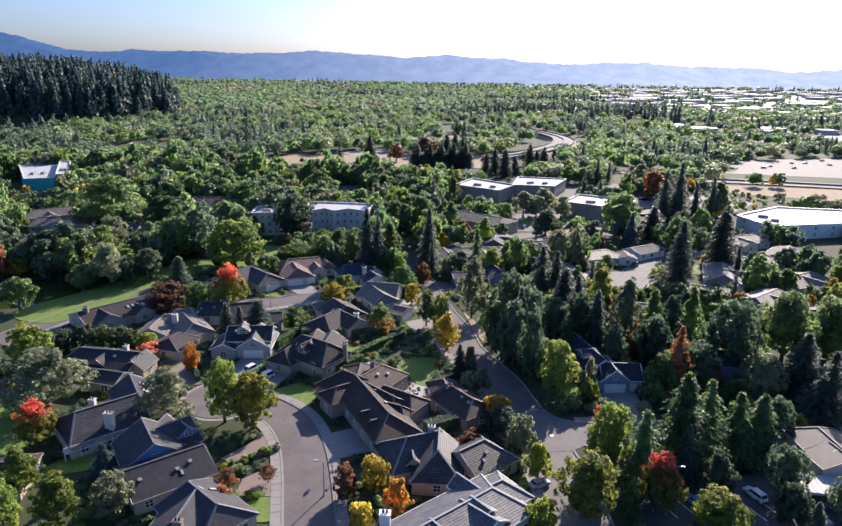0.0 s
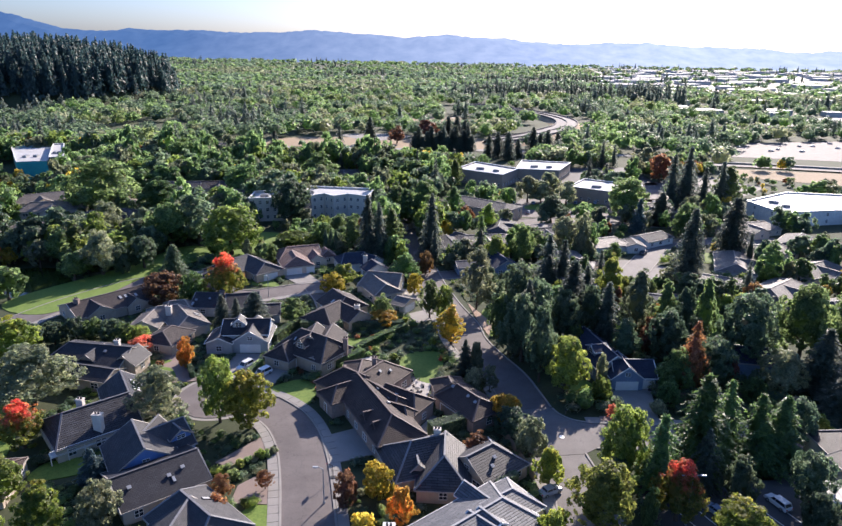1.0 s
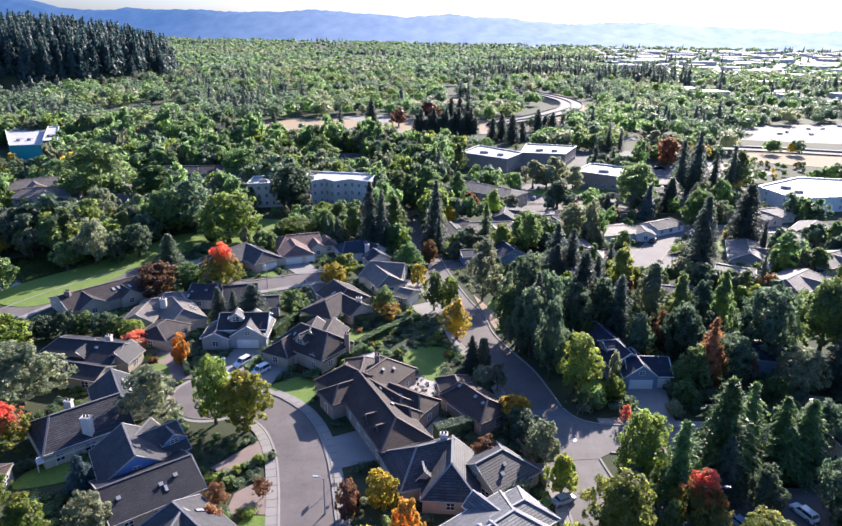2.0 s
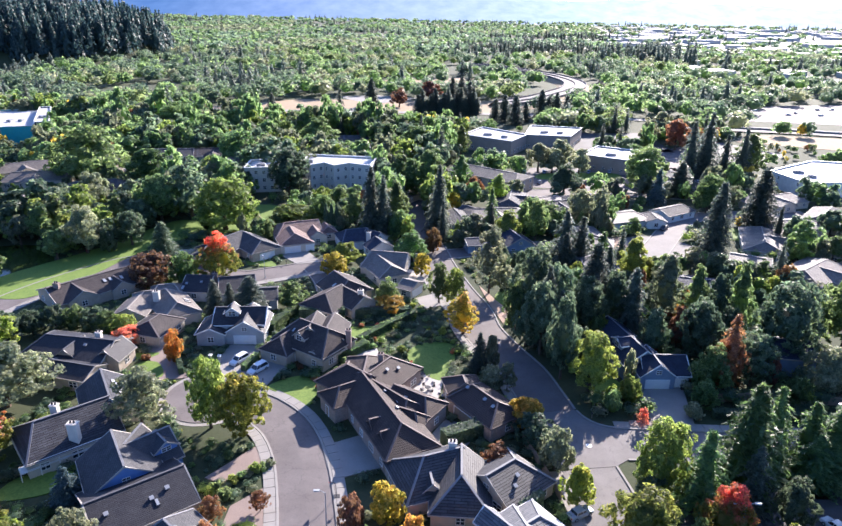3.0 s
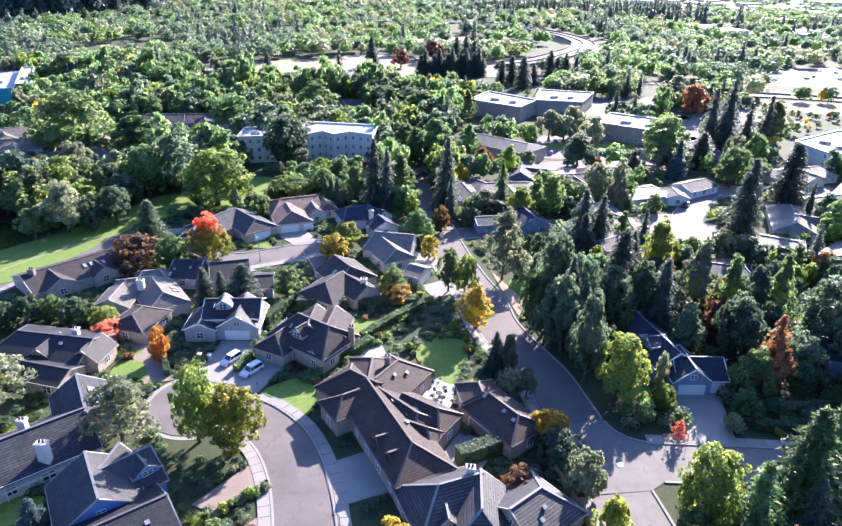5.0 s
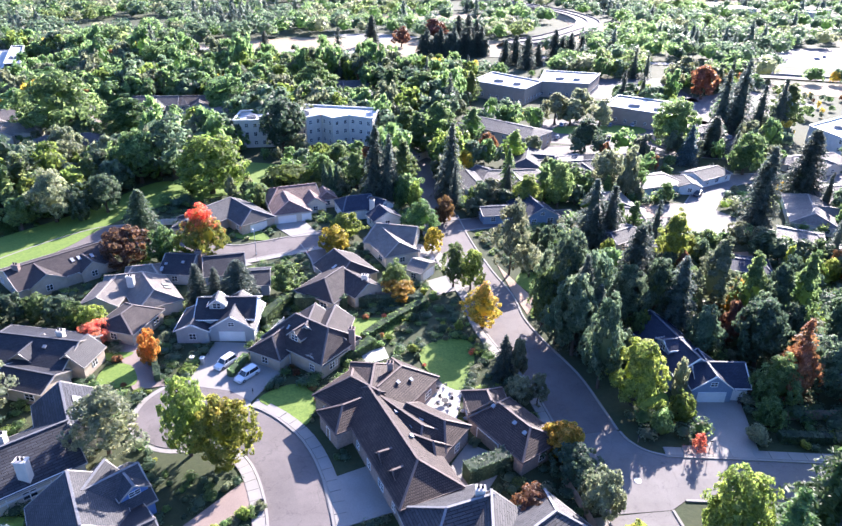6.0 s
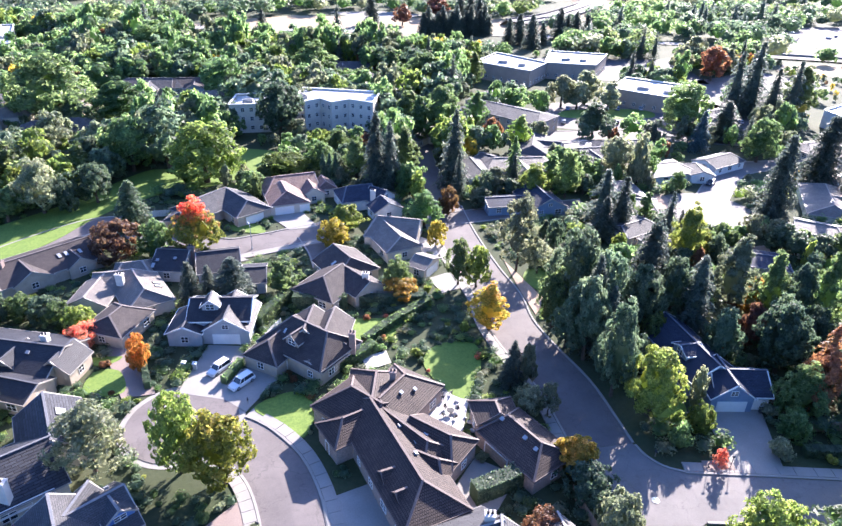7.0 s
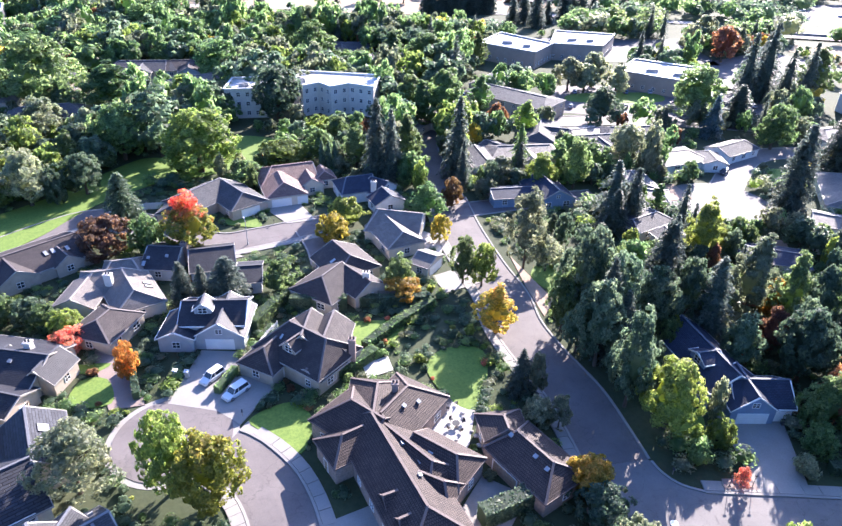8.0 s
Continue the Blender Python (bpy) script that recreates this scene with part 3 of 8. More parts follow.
class House:
    made = []

    def __init__(self, label, x, y, roof, wall, category="house", trim=None, name="house"):
        self.o = thing(name, x, y)
        self.x, self.y, self.roof, self.wall, self.trim = x, y, roof, wall, trim or TRIM
        self.wings = []
        self.made.append(self)
        tagged(self.o, label, category, "houses of the neighbourhood")

    def inside(self, p, skip, margin=0.15):
        """Whether a point lies within another wing's walls or roof."""
        for w in self.wings:
            if w is skip:
                continue
            q = w["inv"] @ p
            if -w["xa"] + margin < q.x < w["xb"] - margin and abs(q.y) < w["hw"] - margin and q.z < w["ze"] + (w["zr"] - w["ze"]) * (1 - abs(q.y) / w["hw"]):
                return True
        return False

    def wing(self, x0, y0, x1, y1, zr, hw, ze, hip0=0.0, hip1=0.0, base=0.0, over=0.32, plain=False):
        """A roofed block whose ridge runs from (x0, y0) to (x1, y1) at height zr; hw: half its width; ze: eaves; hips: their run, 0 for a gable."""
        m, length = basis(x0 - self.x, y0 - self.y, x1 - self.x, y1 - self.y)
        a, c, s = length / 2, length / 2, (zr - ze) / hw
        xa, xb = a + hip0, c + hip1
        w = dict(m=m, inv=m.inverted(), xa=xa, xb=xb, hw=hw, ze=ze, zr=zr, base=base, hips=(hip0, hip1), plain=plain)
        self.wings.append(w)
        # walls, with gables
        b = Build()
        P = lambda x, y, z: m @ Vector((x, y, z))  # noqa: E731
        for y in (-hw, hw):
            b.face([P(-xa, y, base), P(xb, y, base), P(xb, y, ze), P(-xa, y, ze)] if y < 0 else [P(xb, y, base), P(-xa, y, base), P(-xa, y, ze), P(xb, y, ze)])
        for x, hip, sign in ((-xa, hip0, -1), (xb, hip1, 1)):
            ring = [P(x, -hw * sign, base), P(x, hw * sign, base), P(x, hw * sign, ze)] + ([] if hip else [P(x, 0, zr - 0.05)]) + [P(x, -hw * sign, ze)]
            b.face(ring)
        b.face([P(-xa, -hw, ze), P(xb, -hw, ze), P(xb, hw, ze), P(-xa, hw, ze)])
        part("wall", b.mesh("wall"), WALL[self.wall], self.o)
        # roof slab
        r, th, lift = Build(), 0.2, 0.1
        oa = over * (1 if hip0 else 0.8)
        ob = over * (1 if hip1 else 0.8)
        ye, zo = hw + over, ze - s * over + lift
        za = ze - (zr - ze) / hip0 * oa + lift if hip0 else None
        zb = ze - (zr - ze) / hip1 * ob + lift if hip1 else None
        ex0, ex1 = -xa - oa, xb + ob
        # keep the eaves level: a hip's overhang is set by the side's fall
        if hip0:
            ex0 = -xa - (ze + lift - zo) * hip0 / (zr - ze)
        if hip1:
            ex1 = xb + (ze + lift - zo) * hip1 / (zr - ze)
        rx0, rx1 = (-a if hip0 else ex0), (c if hip1 else ex1)
        zt = zr + lift
        slope = math.hypot(ye, zt - zo)
        eave = {}
        for dz in (0, -th):
            eave[dz] = [P(ex0, -ye, zo + dz), P(ex1, -ye, zo + dz), P(ex1, ye, zo + dz), P(ex0, ye, zo + dz), P(rx0, 0, zt + dz), P(rx1, 0, zt + dz)]
        e = eave[0]
        r.face([e[0], e[1], e[5], e[4]], [(ex0, 0), (ex1, 0), (rx1, slope), (rx0, slope)])
        r.face([e[2], e[3], e[4], e[5]], [(ex1, 0), (ex0, 0), (rx0, slope), (rx1, slope)])
        if hip0:
            r.face([e[3], e[0], e[4]], [(ye, 0), (-ye, 0), (0, math.hypot(rx0 - ex0, zt - zo))])
        if hip1:
            r.face([e[1], e[2], e[5]], [(-ye, 0), (ye, 0), (0, math.hypot(ex1 - rx1, zt - zo))])
        u = eave[-th]
        r.face([u[1], u[0], u[4], u[5]])
        r.face([u[3], u[2], u[5], u[4]])
        if hip0:
            r.face([u[0], u[3], u[4]])
        if hip1:
            r.face([u[2], u[1], u[5]])
        part("roof", r.mesh("roof"), ROOF[self.roof], self.o)
        # fascia and gutters: pale boards along the edges
        edges = [(0, 1), (2, 3)] + ([(3, 0)] if hip0 else [(3, 4), (4, 0)]) + ([(1, 2)] if hip1 else [(1, 5), (5, 2)])
        loop = [0, 1] + ([] if hip1 else [5]) + [2, 3] + ([] if hip0 else [4])
        mid = sum((e[i] for i in loop), Vector()) / len(loop)
        f = Build()
        for i in loop:
            out = e[i] - mid
            out.z = 0
            out = out.normalized() * 0.06
            f.v += [tuple(e[i] + out + Vector((0, 0, 0.02))), tuple(e[i] + out + Vector((0, 0, -th * 0.95))), tuple(e[i] - 2 * out + Vector((0, 0, 0.012)))]
        for i in range(len(loop)):
            j = (i + 1) % len(loop)
            for q in ((3 * i + 1, 3 * j + 1, 3 * j, 3 * i), (3 * i, 3 * j, 3 * j + 2, 3 * i + 2)):
                f.f.append(q)
                f.uv += [(0, 0)] * 4
        part("fascia", f.mesh("fascia"), self.trim, self.o)
        # ridge and hip caps
        caps = [(4, 5)] + ([(0, 4), (3, 4)] if hip0 else []) + ([(1, 5), (2, 5)] if hip1 else [])
        for i, j in caps if self.y < 190 else caps[:1]:
            f = Build()
            f.beam(e[i] + Vector((0, 0, 0.03)), e[j] + Vector((0, 0, 0.03)), 0.28, 0.1)
            part("ridge_cap", f.mesh("ridge_cap"), RIDGE[self.roof], self.o)
        return w

    def front(self, x, y, nx, ny, length, zr, hw, ze, hip=0.0, **kw):
        """A cross wing whose gable stands at (x, y) and looks along (nx, ny)."""
        n = math.hypot(nx, ny)
        return self.wing(x - nx / n * length, y - ny / n * length, x - nx / n * hip, y - ny / n * hip, zr, hw, ze, 0.0, hip, **kw)

    def wall_frame(self, w, side, along, z):
        """A pose on a wing's outer wall: sides 0..3 are -y, +x, +y, -x."""
        turn = (0, 90, 180, 270)[side]
        x, y = ((along, -w["hw"]), (w["xb"], along), (-along, w["hw"]), (-w["xa"], -along))[side]
        return w["m"] @ pose(x, y, z, 0, 0, turn + 180)

    def windows(self, storey=2.2, step=3.4):
        for w in self.wings:
            if w["plain"]:
                continue
            for side in range(4):
                lo, hi = ((-w["xa"], w["xb"]), (-w["hw"], w["hw"]), (-w["xb"], w["xa"]), (-w["hw"], w["hw"]))[side]
                n = max(1, int((hi - lo - 0.8) / step))
                for level in range(max(1, int(w["ze"] / storey))):
                    z = w["base"] + 0.75 + level * storey
                    if z + 1.1 > w["ze"]:
                        continue
                    for i in range(n):
                        along = lo + (hi - lo) * (i + 0.5) / n
                        m = self.wall_frame(w, side, along, z)
                        if any(self.inside(m @ Vector((dx, 0.35, 0.7)), w) for dx in (-0.9, 0, 0.9)) or any((m.translation - g).length < 2.9 for g in self.taken):
                            continue
                        add_window(self.o, m, (1.0, 1.4, 0.8)[(i + level) % 3], 1.0)
                # an attic window in a broad gable
                if side in (1, 3) and not w["hips"][0 if side == 3 else 1] and w["zr"] - w["ze"] > 1.9:
                    m = self.wall_frame(w, side, 0, w["ze"] + 0.35)
                    if not self.inside(m @ Vector((0, 0.35, 0.6)), w):
                        add_window(self.o, m, 0.9, 0.7)

    taken = ()

    def garage(self, k, side, along, width=4.9, material=None):
        w = self.wings[k]
        m = self.wall_frame(w, side, along, w["base"] + 0.02)
        self.taken = [*self.taken, m.translation.copy()]
        garage_door(self.o, m, width, material)

    def door(self, k, side, along, material=None):
        w = self.wings[k]
        m = self.wall_frame(w, side, along, w["base"] + 0.1) @ Matrix.Scale(1 / UNIT, 4)
        self.taken = [*self.taken, m.translation.copy()]
        b = Build()
        b.box(-0.5, -0.05, 0, 0.5, 0.07, 2.1)
        b.box(-0.35, 0.07, 0.25, 0.35, 0.09, 0.95)
        b.box(-0.35, 0.07, 1.15, 0.35, 0.09, 1.9)
        d = part("door", b.mesh("door"), material or WOOD, self.o, at=m)
        f = Build()
        f.box(-0.64, -0.05, 0, -0.5, 0.1, 2.24)
        f.box(0.5, -0.05, 0, 0.64, 0.1, 2.24)
        f.box(-0.5, -0.05, 2.1, 0.5, 0.1, 2.24)
        part("door_frame", f.mesh("door_frame"), WHITE, d)

    def chimney(self, x, y, top, w=1.1, d=0.8, material=None, turn=0.0, base=0.0):
        m = pose(x - self.x, y - self.y, 0, 0, 0, turn)
        b = Build()
        b.box(-w / 2, -d / 2, base, w / 2, d / 2, top - 0.35, m)
        b.box(-w / 2 - 0.08, -d / 2 - 0.08, top - 0.35, w / 2 + 0.08, d / 2 + 0.08, top - 0.2, m)
        ch = part("chimney", b.mesh("chimney"), material or BRICK, self.o)
        for dx in (-0.22, 0.22):
            p = Build()
            p.tube(m @ Vector((dx, 0, top - 0.2)), m @ Vector((dx, 0, top + 0.2)), 0.15, 0.13, 8)
            part("chimney_pot", p.mesh("chimney_pot"), DARKMETAL, ch)

    def on_roof(self, k, along, across):
        """A pose on a wing's slope; across: metres from the ridge, below 0 on the -y side. z stands off the slope."""
        w = self.wings[k]
        s = (w["zr"] - w["ze"]) / w["hw"]
        tilt = math.degrees(math.atan(s))
        return w["m"] @ pose(along, across, w["zr"] + 0.1 - s * abs(across), -tilt if across > 0 else tilt)

    def skylight(self, k, along, across, w=0.7, h=1.2):
        m = self.on_roof(k, along, across)
        b = Build()
        b.box(-w / 2, -h / 2, -0.05, w / 2, h / 2, 0.12)
        sk = part("skylight", b.mesh("skylight"), DARKMETAL, self.o, at=m)
        p = Build()
        p.box(-w / 2 + 0.08, -h / 2 + 0.08, 0.1, w / 2 - 0.08, h / 2 - 0.08, 0.15)
        part("pane", p.mesh("pane"), LAMPGLASS, sk)

    def vents(self, k, places):
        for along, across in places:
            m = self.on_roof(k, along, across)
            b = Build()
            b.box(-0.2, -0.2, -0.05, 0.2, 0.2, 0.22)
            b.box(-0.26, -0.26, 0.22, 0.26, 0.26, 0.28)
            part("roof_vent", b.mesh("roof_vent"), GREYMETAL, self.o, at=m)

    def dormer(self, k, along, across, hw=1.2, rise=1.0, wall=0.9, hip=0.0):
        """A dormer with a window on a slope, whose face stands across metres down the slope."""
        w = self.wings[k]
        s = (w["zr"] - w["ze"]) / w["hw"]
        zf = w["zr"] - s * abs(across)
        sign = 1 if across > 0 else -1
        zr = zf + wall + rise
        reach = min((wall + rise) / s, abs(across)) + 0.3
        o = w["m"].to_3x3()
        p = w["m"] @ Vector((along, across, 0))
        n = o @ Vector((0, sign, 0))
        d = self.front(p.x + self.x, p.y + self.y, n.x, n.y, reach, zr, hw, zf + wall, base=zf - 0.6, over=0.3, plain=True)
        add_window(self.o, self.wall_frame(d, 1, 0, zf + 0.2), min(1.2, hw * 1.1), min(0.9, wall))

# ---- ground, streets and gardens ----
LAWNS = {}
BLOCK_RECT, BLOCK_LINE, BLOCK_POLY, BLOCK_DISC = [], [], [], []


def smooth(pts, step=1.5, closed=False):
    """A curve through the points, sampled about every step metres."""
    p = [Vector(q) for q in pts]
    n = len(p)
    out = []
    for i in range(n if closed else n - 1):
        a, b, c, d = (p[(i + k) % n] if closed else p[min(max(i + k, 0), n - 1)] for k in (-1, 0, 1, 2))
        m = max(2, int((c - b).length / step))
        for j in range(m):
            t = j / m
            out.append(0.5 * (2 * b + (c - a) * t + (2 * a - 5 * b + 4 * c - d) * t * t + (3 * b - a - 3 * c + d) * t ** 3))
    if not closed:
        out.append(p[-1])
    return out


def offsets(line, o):
    """The line shifted by o metres to its left."""
    res = []
    for i, p in enumerate(line):
        d = (line[min(i + 1, len(line) - 1)] - line[max(i - 1, 0)]).normalized()
        res.append(p + Vector((-d.y, d.x)) * o)
    return res


def strip(name, line, profile, material, label, category, base=0.0):
    """A band along a line; profile: offsets to the left, and heights."""
    b = Build()
    rows = [[Vector((q.x, q.y, base + z)) for q in offsets(line, o)] for o, z in profile]
    for r0, r1 in zip(rows, rows[1:]):
        for i in range(len(line) - 1):
            b.face([r0[i], r1[i], r1[i + 1], r0[i + 1]][::-1])
    return setting(name, b.mesh(name), material, label, category)


def slab(name, pts, top, material, label, category, round_off=True, skirt=True):
    line = smooth(pts, 1.0, True) if round_off else [Vector(p) for p in pts]
    area = sum(a.x * b.y - b.x * a.y for a, b in zip(line, line[1:] + line[:1]))
    if area < 0:
        line = line[::-1]
    b = Build()
    b.face([(p.x, p.y, top) for p in line])
    for p, q in zip(line, line[1:] + line[:1]):
        b.face([(p.x, p.y, -0.05), (q.x, q.y, -0.05), (q.x, q.y, top), (p.x, p.y, top)])
    BLOCK_POLY.append([(p.x, p.y) for p in line])
    LAWNS[id(BLOCK_POLY[-1])] = category == "lawn"
    return setting(name, b.mesh(name), material, label, category)


def slabs_along(parent, line, o0, o1, top, every=1.5, joint=0.035):
    """Concrete paving slabs, one by one, along a line."""
    dist, marks = 0.0, [line[0]]
    for p, q in zip(line, line[1:]):
        dist += (q - p).length
        if dist >= every:
            marks.append(q)
            dist = 0.0
    left, right = offsets(marks, o1), offsets(marks, o0)
    for i in range(len(marks) - 1):
        c = [right[i], right[i + 1], left[i + 1], left[i]]
        mid = sum(c, Vector((0, 0))) / 4
        c = [mid + (p - mid) * (1 - joint) for p in c]
        b = Build()
        b.face([(p.x, p.y, top) for p in c])
        for p, q in zip(c, c[1:] + c[:1]):
            b.face([(p.x, p.y, 0.0), (q.x, q.y, 0.0), (q.x, q.y, top), (p.x, p.y, top)])
        me = b.mesh("paving_slab")
        me.materials.append(CONCRETE)
        ob = new("paving_slab", me)
        ob.parent = parent


def street(line, width, label, walks=(True, True), material=None, kerb=True):
    line = smooth(line)
    h = width / 2
    BLOCK_LINE.append(([(p.x, p.y) for p in line], h + (2.0 if any(walks) else 0.6)))
    strip("road", line, [(-h, 0.03), (0, 0.09), (h, 0.03)], material or ASPHALT, label, "road")
    for side, walk_here in zip((1, -1), walks):
        if kerb:
            prof = [(h * side, 0.0), (h * side, 0.16), ((h + 0.32) * side, 0.17), ((h + 0.34) * side, 0.0)]
            strip("kerb", line, prof if side > 0 else prof[::-1], CONCRETE, "pale concrete kerb along the street", "kerb")
        if walk_here:
            o = sorted((side * (h + 0.36), side * (h + 1.85)))
            base = strip("pavement", line, [(o[0], 0.085), (o[1], 0.085)], CONCRETE, "concrete pavement of square slabs", "pavement")
            slabs_along(base, line, o[0], o[1], 0.16)


def in_poly(x, y, poly):
    c = False
    for (x0, y0), (x1, y1) in zip(poly, poly[1:] + poly[:1]):
        if (y0 > y) != (y1 > y) and x < (x1 - x0) * (y - y0) / (y1 - y0) + x0:
            c = not c
    return c


def near_line(x, y, pts, reach):
    for (x0, y0), (x1, y1) in zip(pts, pts[1:]):
        dx, dy = x1 - x0, y1 - y0
        t = min(1, max(0, ((x - x0) * dx + (y - y0) * dy) / (dx * dx + dy * dy + 1e-9)))
        if math.hypot(x - x0 - t * dx, y - y0 - t * dy) < reach:
            return True
    return False


def blocked(x, y, r, discs=True):
    for inv, xa, xb, hw in BLOCK_RECT:
        q = inv @ Vector((x, y, 0))
        if -xa - r < q.x < xb + r and abs(q.y) < hw + r:
            return True
    if any(near_line(x, y, pts, reach + r * 0.6) for pts, reach in BLOCK_LINE):
        return True
    if any(in_poly(x, y, p) for p in BLOCK_POLY):
        return True
    return discs and any((x - a) ** 2 + (y - b) ** 2 < (0.75 * (r + c)) ** 2 for a, b, c in BLOCK_DISC)


# the ground is one sheet to the horizon
gb = Build()
gx = [-4000, -1500, -500, -150, 0, 150, 500, 1500, 4000]
gy = [-600, -100, 60, 200, 400, 900, 2000, 3850]
for x0, x1 in zip(gx, gx[1:]):
    for y0, y1 in zip(gy, gy[1:]):
        gb.face([(x0, y0, 0), (x1, y0, 0), (x1, y1, 0), (x0, y1, 0)])
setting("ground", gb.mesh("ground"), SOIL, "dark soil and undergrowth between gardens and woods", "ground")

street([(-5, 38), (-8.3, 50), (-10.9, 60), (-13.7, 72), (-16.2, 80), (-19.6, 86.2), (-24, 90.3), (-26.6, 91.6)], 6.8, "sunlit grey asphalt street leading to the turning circle")
street([(24.0, 78.6), (24.9, 73), (25.4, 68), (26, 50), (26, 38)], 7.8, "pale asphalt street in tree shade", (False, True), PALE_ASPHALT)
street([(1, 166), (3.6, 152), (7.2, 138), (10.4, 128), (11.6, 120), (14.2, 112.5), (18, 104), (19.8, 97), (20.9, 92)], 7.8, "asphalt street in tree shade with pale kerbs", (False, True))
street([(30, 84.5), (36, 84.5), (46, 84.4), (70, 84), (120, 82)], 7.0, "pale asphalt side street at the corner", (True, False), PALE_ASPHALT)
street([(-21, 153), (-27.5, 149.6), (-35, 145.2), (-42, 142.3), (-52, 145), (-61, 149.6), (-70, 150.2), (-77, 143), (-84, 131), (-90, 115)], 7.0, "curving asphalt street among houses", (True, False))
street([(-26, 149), (-22.5, 142), (-20.5, 136)], 5.5, "shaded asphalt spur", (False, False))
street([(1, 166), (-1.5, 178), (-4, 190), (-5, 202), (-1, 214), (6, 226), (4, 245)], 7.0, "asphalt street among distant houses", (False, False))
street([(4, 160), (20, 166), (34, 170)], 6.0, "asphalt street past bungalows", (False, False))
street([(56, 160), (64, 174), (71, 186), (78, 196), (90, 202), (120, 205)], 7.0, "pale asphalt road into the court", (False, False), PALE_ASPHALT)
street([(6, 226), (30, 222), (56, 226), (90, 224)], 9.0, "pale asphalt road with parked cars", (False, False))


slab("road", [(17.1, 91.2), (20.1, 78.2), (27.9, 79.3), (30.2, 81.0), (30.2, 88.0), (27.2, 89.3), (24.8, 92.8)], 0.06, PALE_ASPHALT, "sunlit asphalt at the street corner", "road", False)
bend = smooth([(24.9, 92.5), (25.8, 90.6), (27.6, 88.9), (30.0, 88.1)], 0.6)
strip("kerb", bend, [(0.0, 0.0), (0.0, 0.16), (0.32, 0.17), (0.34, 0.0)], CONCRETE, "pale concrete kerb round the corner", "kerb")
strip("kerb", smooth([(20.1, 78.2), (18.6, 84), (17.0, 91.4)], 0.8), [(0.0, 0.0), (0.0, 0.16), (0.32, 0.17), (0.34, 0.0)], CONCRETE, "pale concrete kerb along the street", "kerb")


def circle(name, x, y, r, z, material, label, category, sx=1.0, sy=1.0):
    return slab(name, [(x + r * sx * math.cos(a), y + r * sy * math.sin(a)) for a in np.linspace(0, 2 * math.pi, 40, endpoint=False)], z, material, label, category, False)


circle("road", -33.0, 93.2, 7.9, 0.035, CONCRETE, "pale concrete pavement ring round the turning circle", "pavement")
circle("road", -33.0, 93.2, 7.1, 0.1, ASPHALT, "round asphalt turning circle", "road")
circle("road", 61, 168, 11.5, 0.06, PALE_ASPHALT, "pale asphalt court among bungalows", "road")

for pts, label in (
    ([(-2.4, 108.6), (0.4, 112.9), (5.6, 113), (6.2, 107), (4.2, 100.2), (0.3, 102.6)], "vivid green lawn in a walled garden"),
    ([(-15.6, 118), (-7.1, 119.2), (-6.3, 116), (-10, 112), (-14, 113)], "small sunlit back lawn inside hedges"),
    ([(-24.6, 96.6), (-20, 100.2), (-16.5, 97), (-17, 91.5), (-20.5, 93.8)], "shaded front lawn with curved border"),
    ([(-48.2, 97.8), (-49, 102.6), (-45.6, 103.2), (-43, 98.6)], "small bright front lawn"),
    ([(-48.5, 104), (-52, 105.5), (-46.5, 106.5)], "small bright front lawn"),
    ([(-97, 134), (-84.5, 127), (-76, 141), (-71.5, 156), (-60, 176), (-72, 182), (-82, 160)], "long mown park lawn by the pond"),
    ([(-44, 150), (-36, 149), (-38, 153), (-44, 153)], "small green lawn at the kerb"),
    ([(-52, 68.6), (-45.4, 70.8), (-45.2, 74.6), (-51.6, 73.0)], "small green back lawn"),
    ([(-20.4, 60.4), (-20.0, 64.6), (-16.6, 64.8), (-15.8, 60.4)], "small front lawn beside the street"),
    ([(15.5, 134), (19.5, 129), (22, 133), (18, 139)], "bright grass on the verge"),
    ([(80, 181), (90, 178), (92, 187), (82, 190)], "pale lawn in front of a bungalow"),
    ([(42, 243), (70, 246), (70, 256), (44, 252)], "bright lawn beside the car park"),
    ([(34, 101), (31, 104), (29, 98), (32, 95)], "shaded lawn in front of the blue house"),
    ([(-58, 172), (-48, 180), (-40, 196), (-56, 200), (-66, 186)], "park lawn under trees"),
    ([(-62, 72), (-72, 84), (-69.5, 88), (-64, 86), (-58.6, 74)], "green lawn between gardens"),
):
    slab("lawn", pts, 0.13, GRASS, label, "lawn")
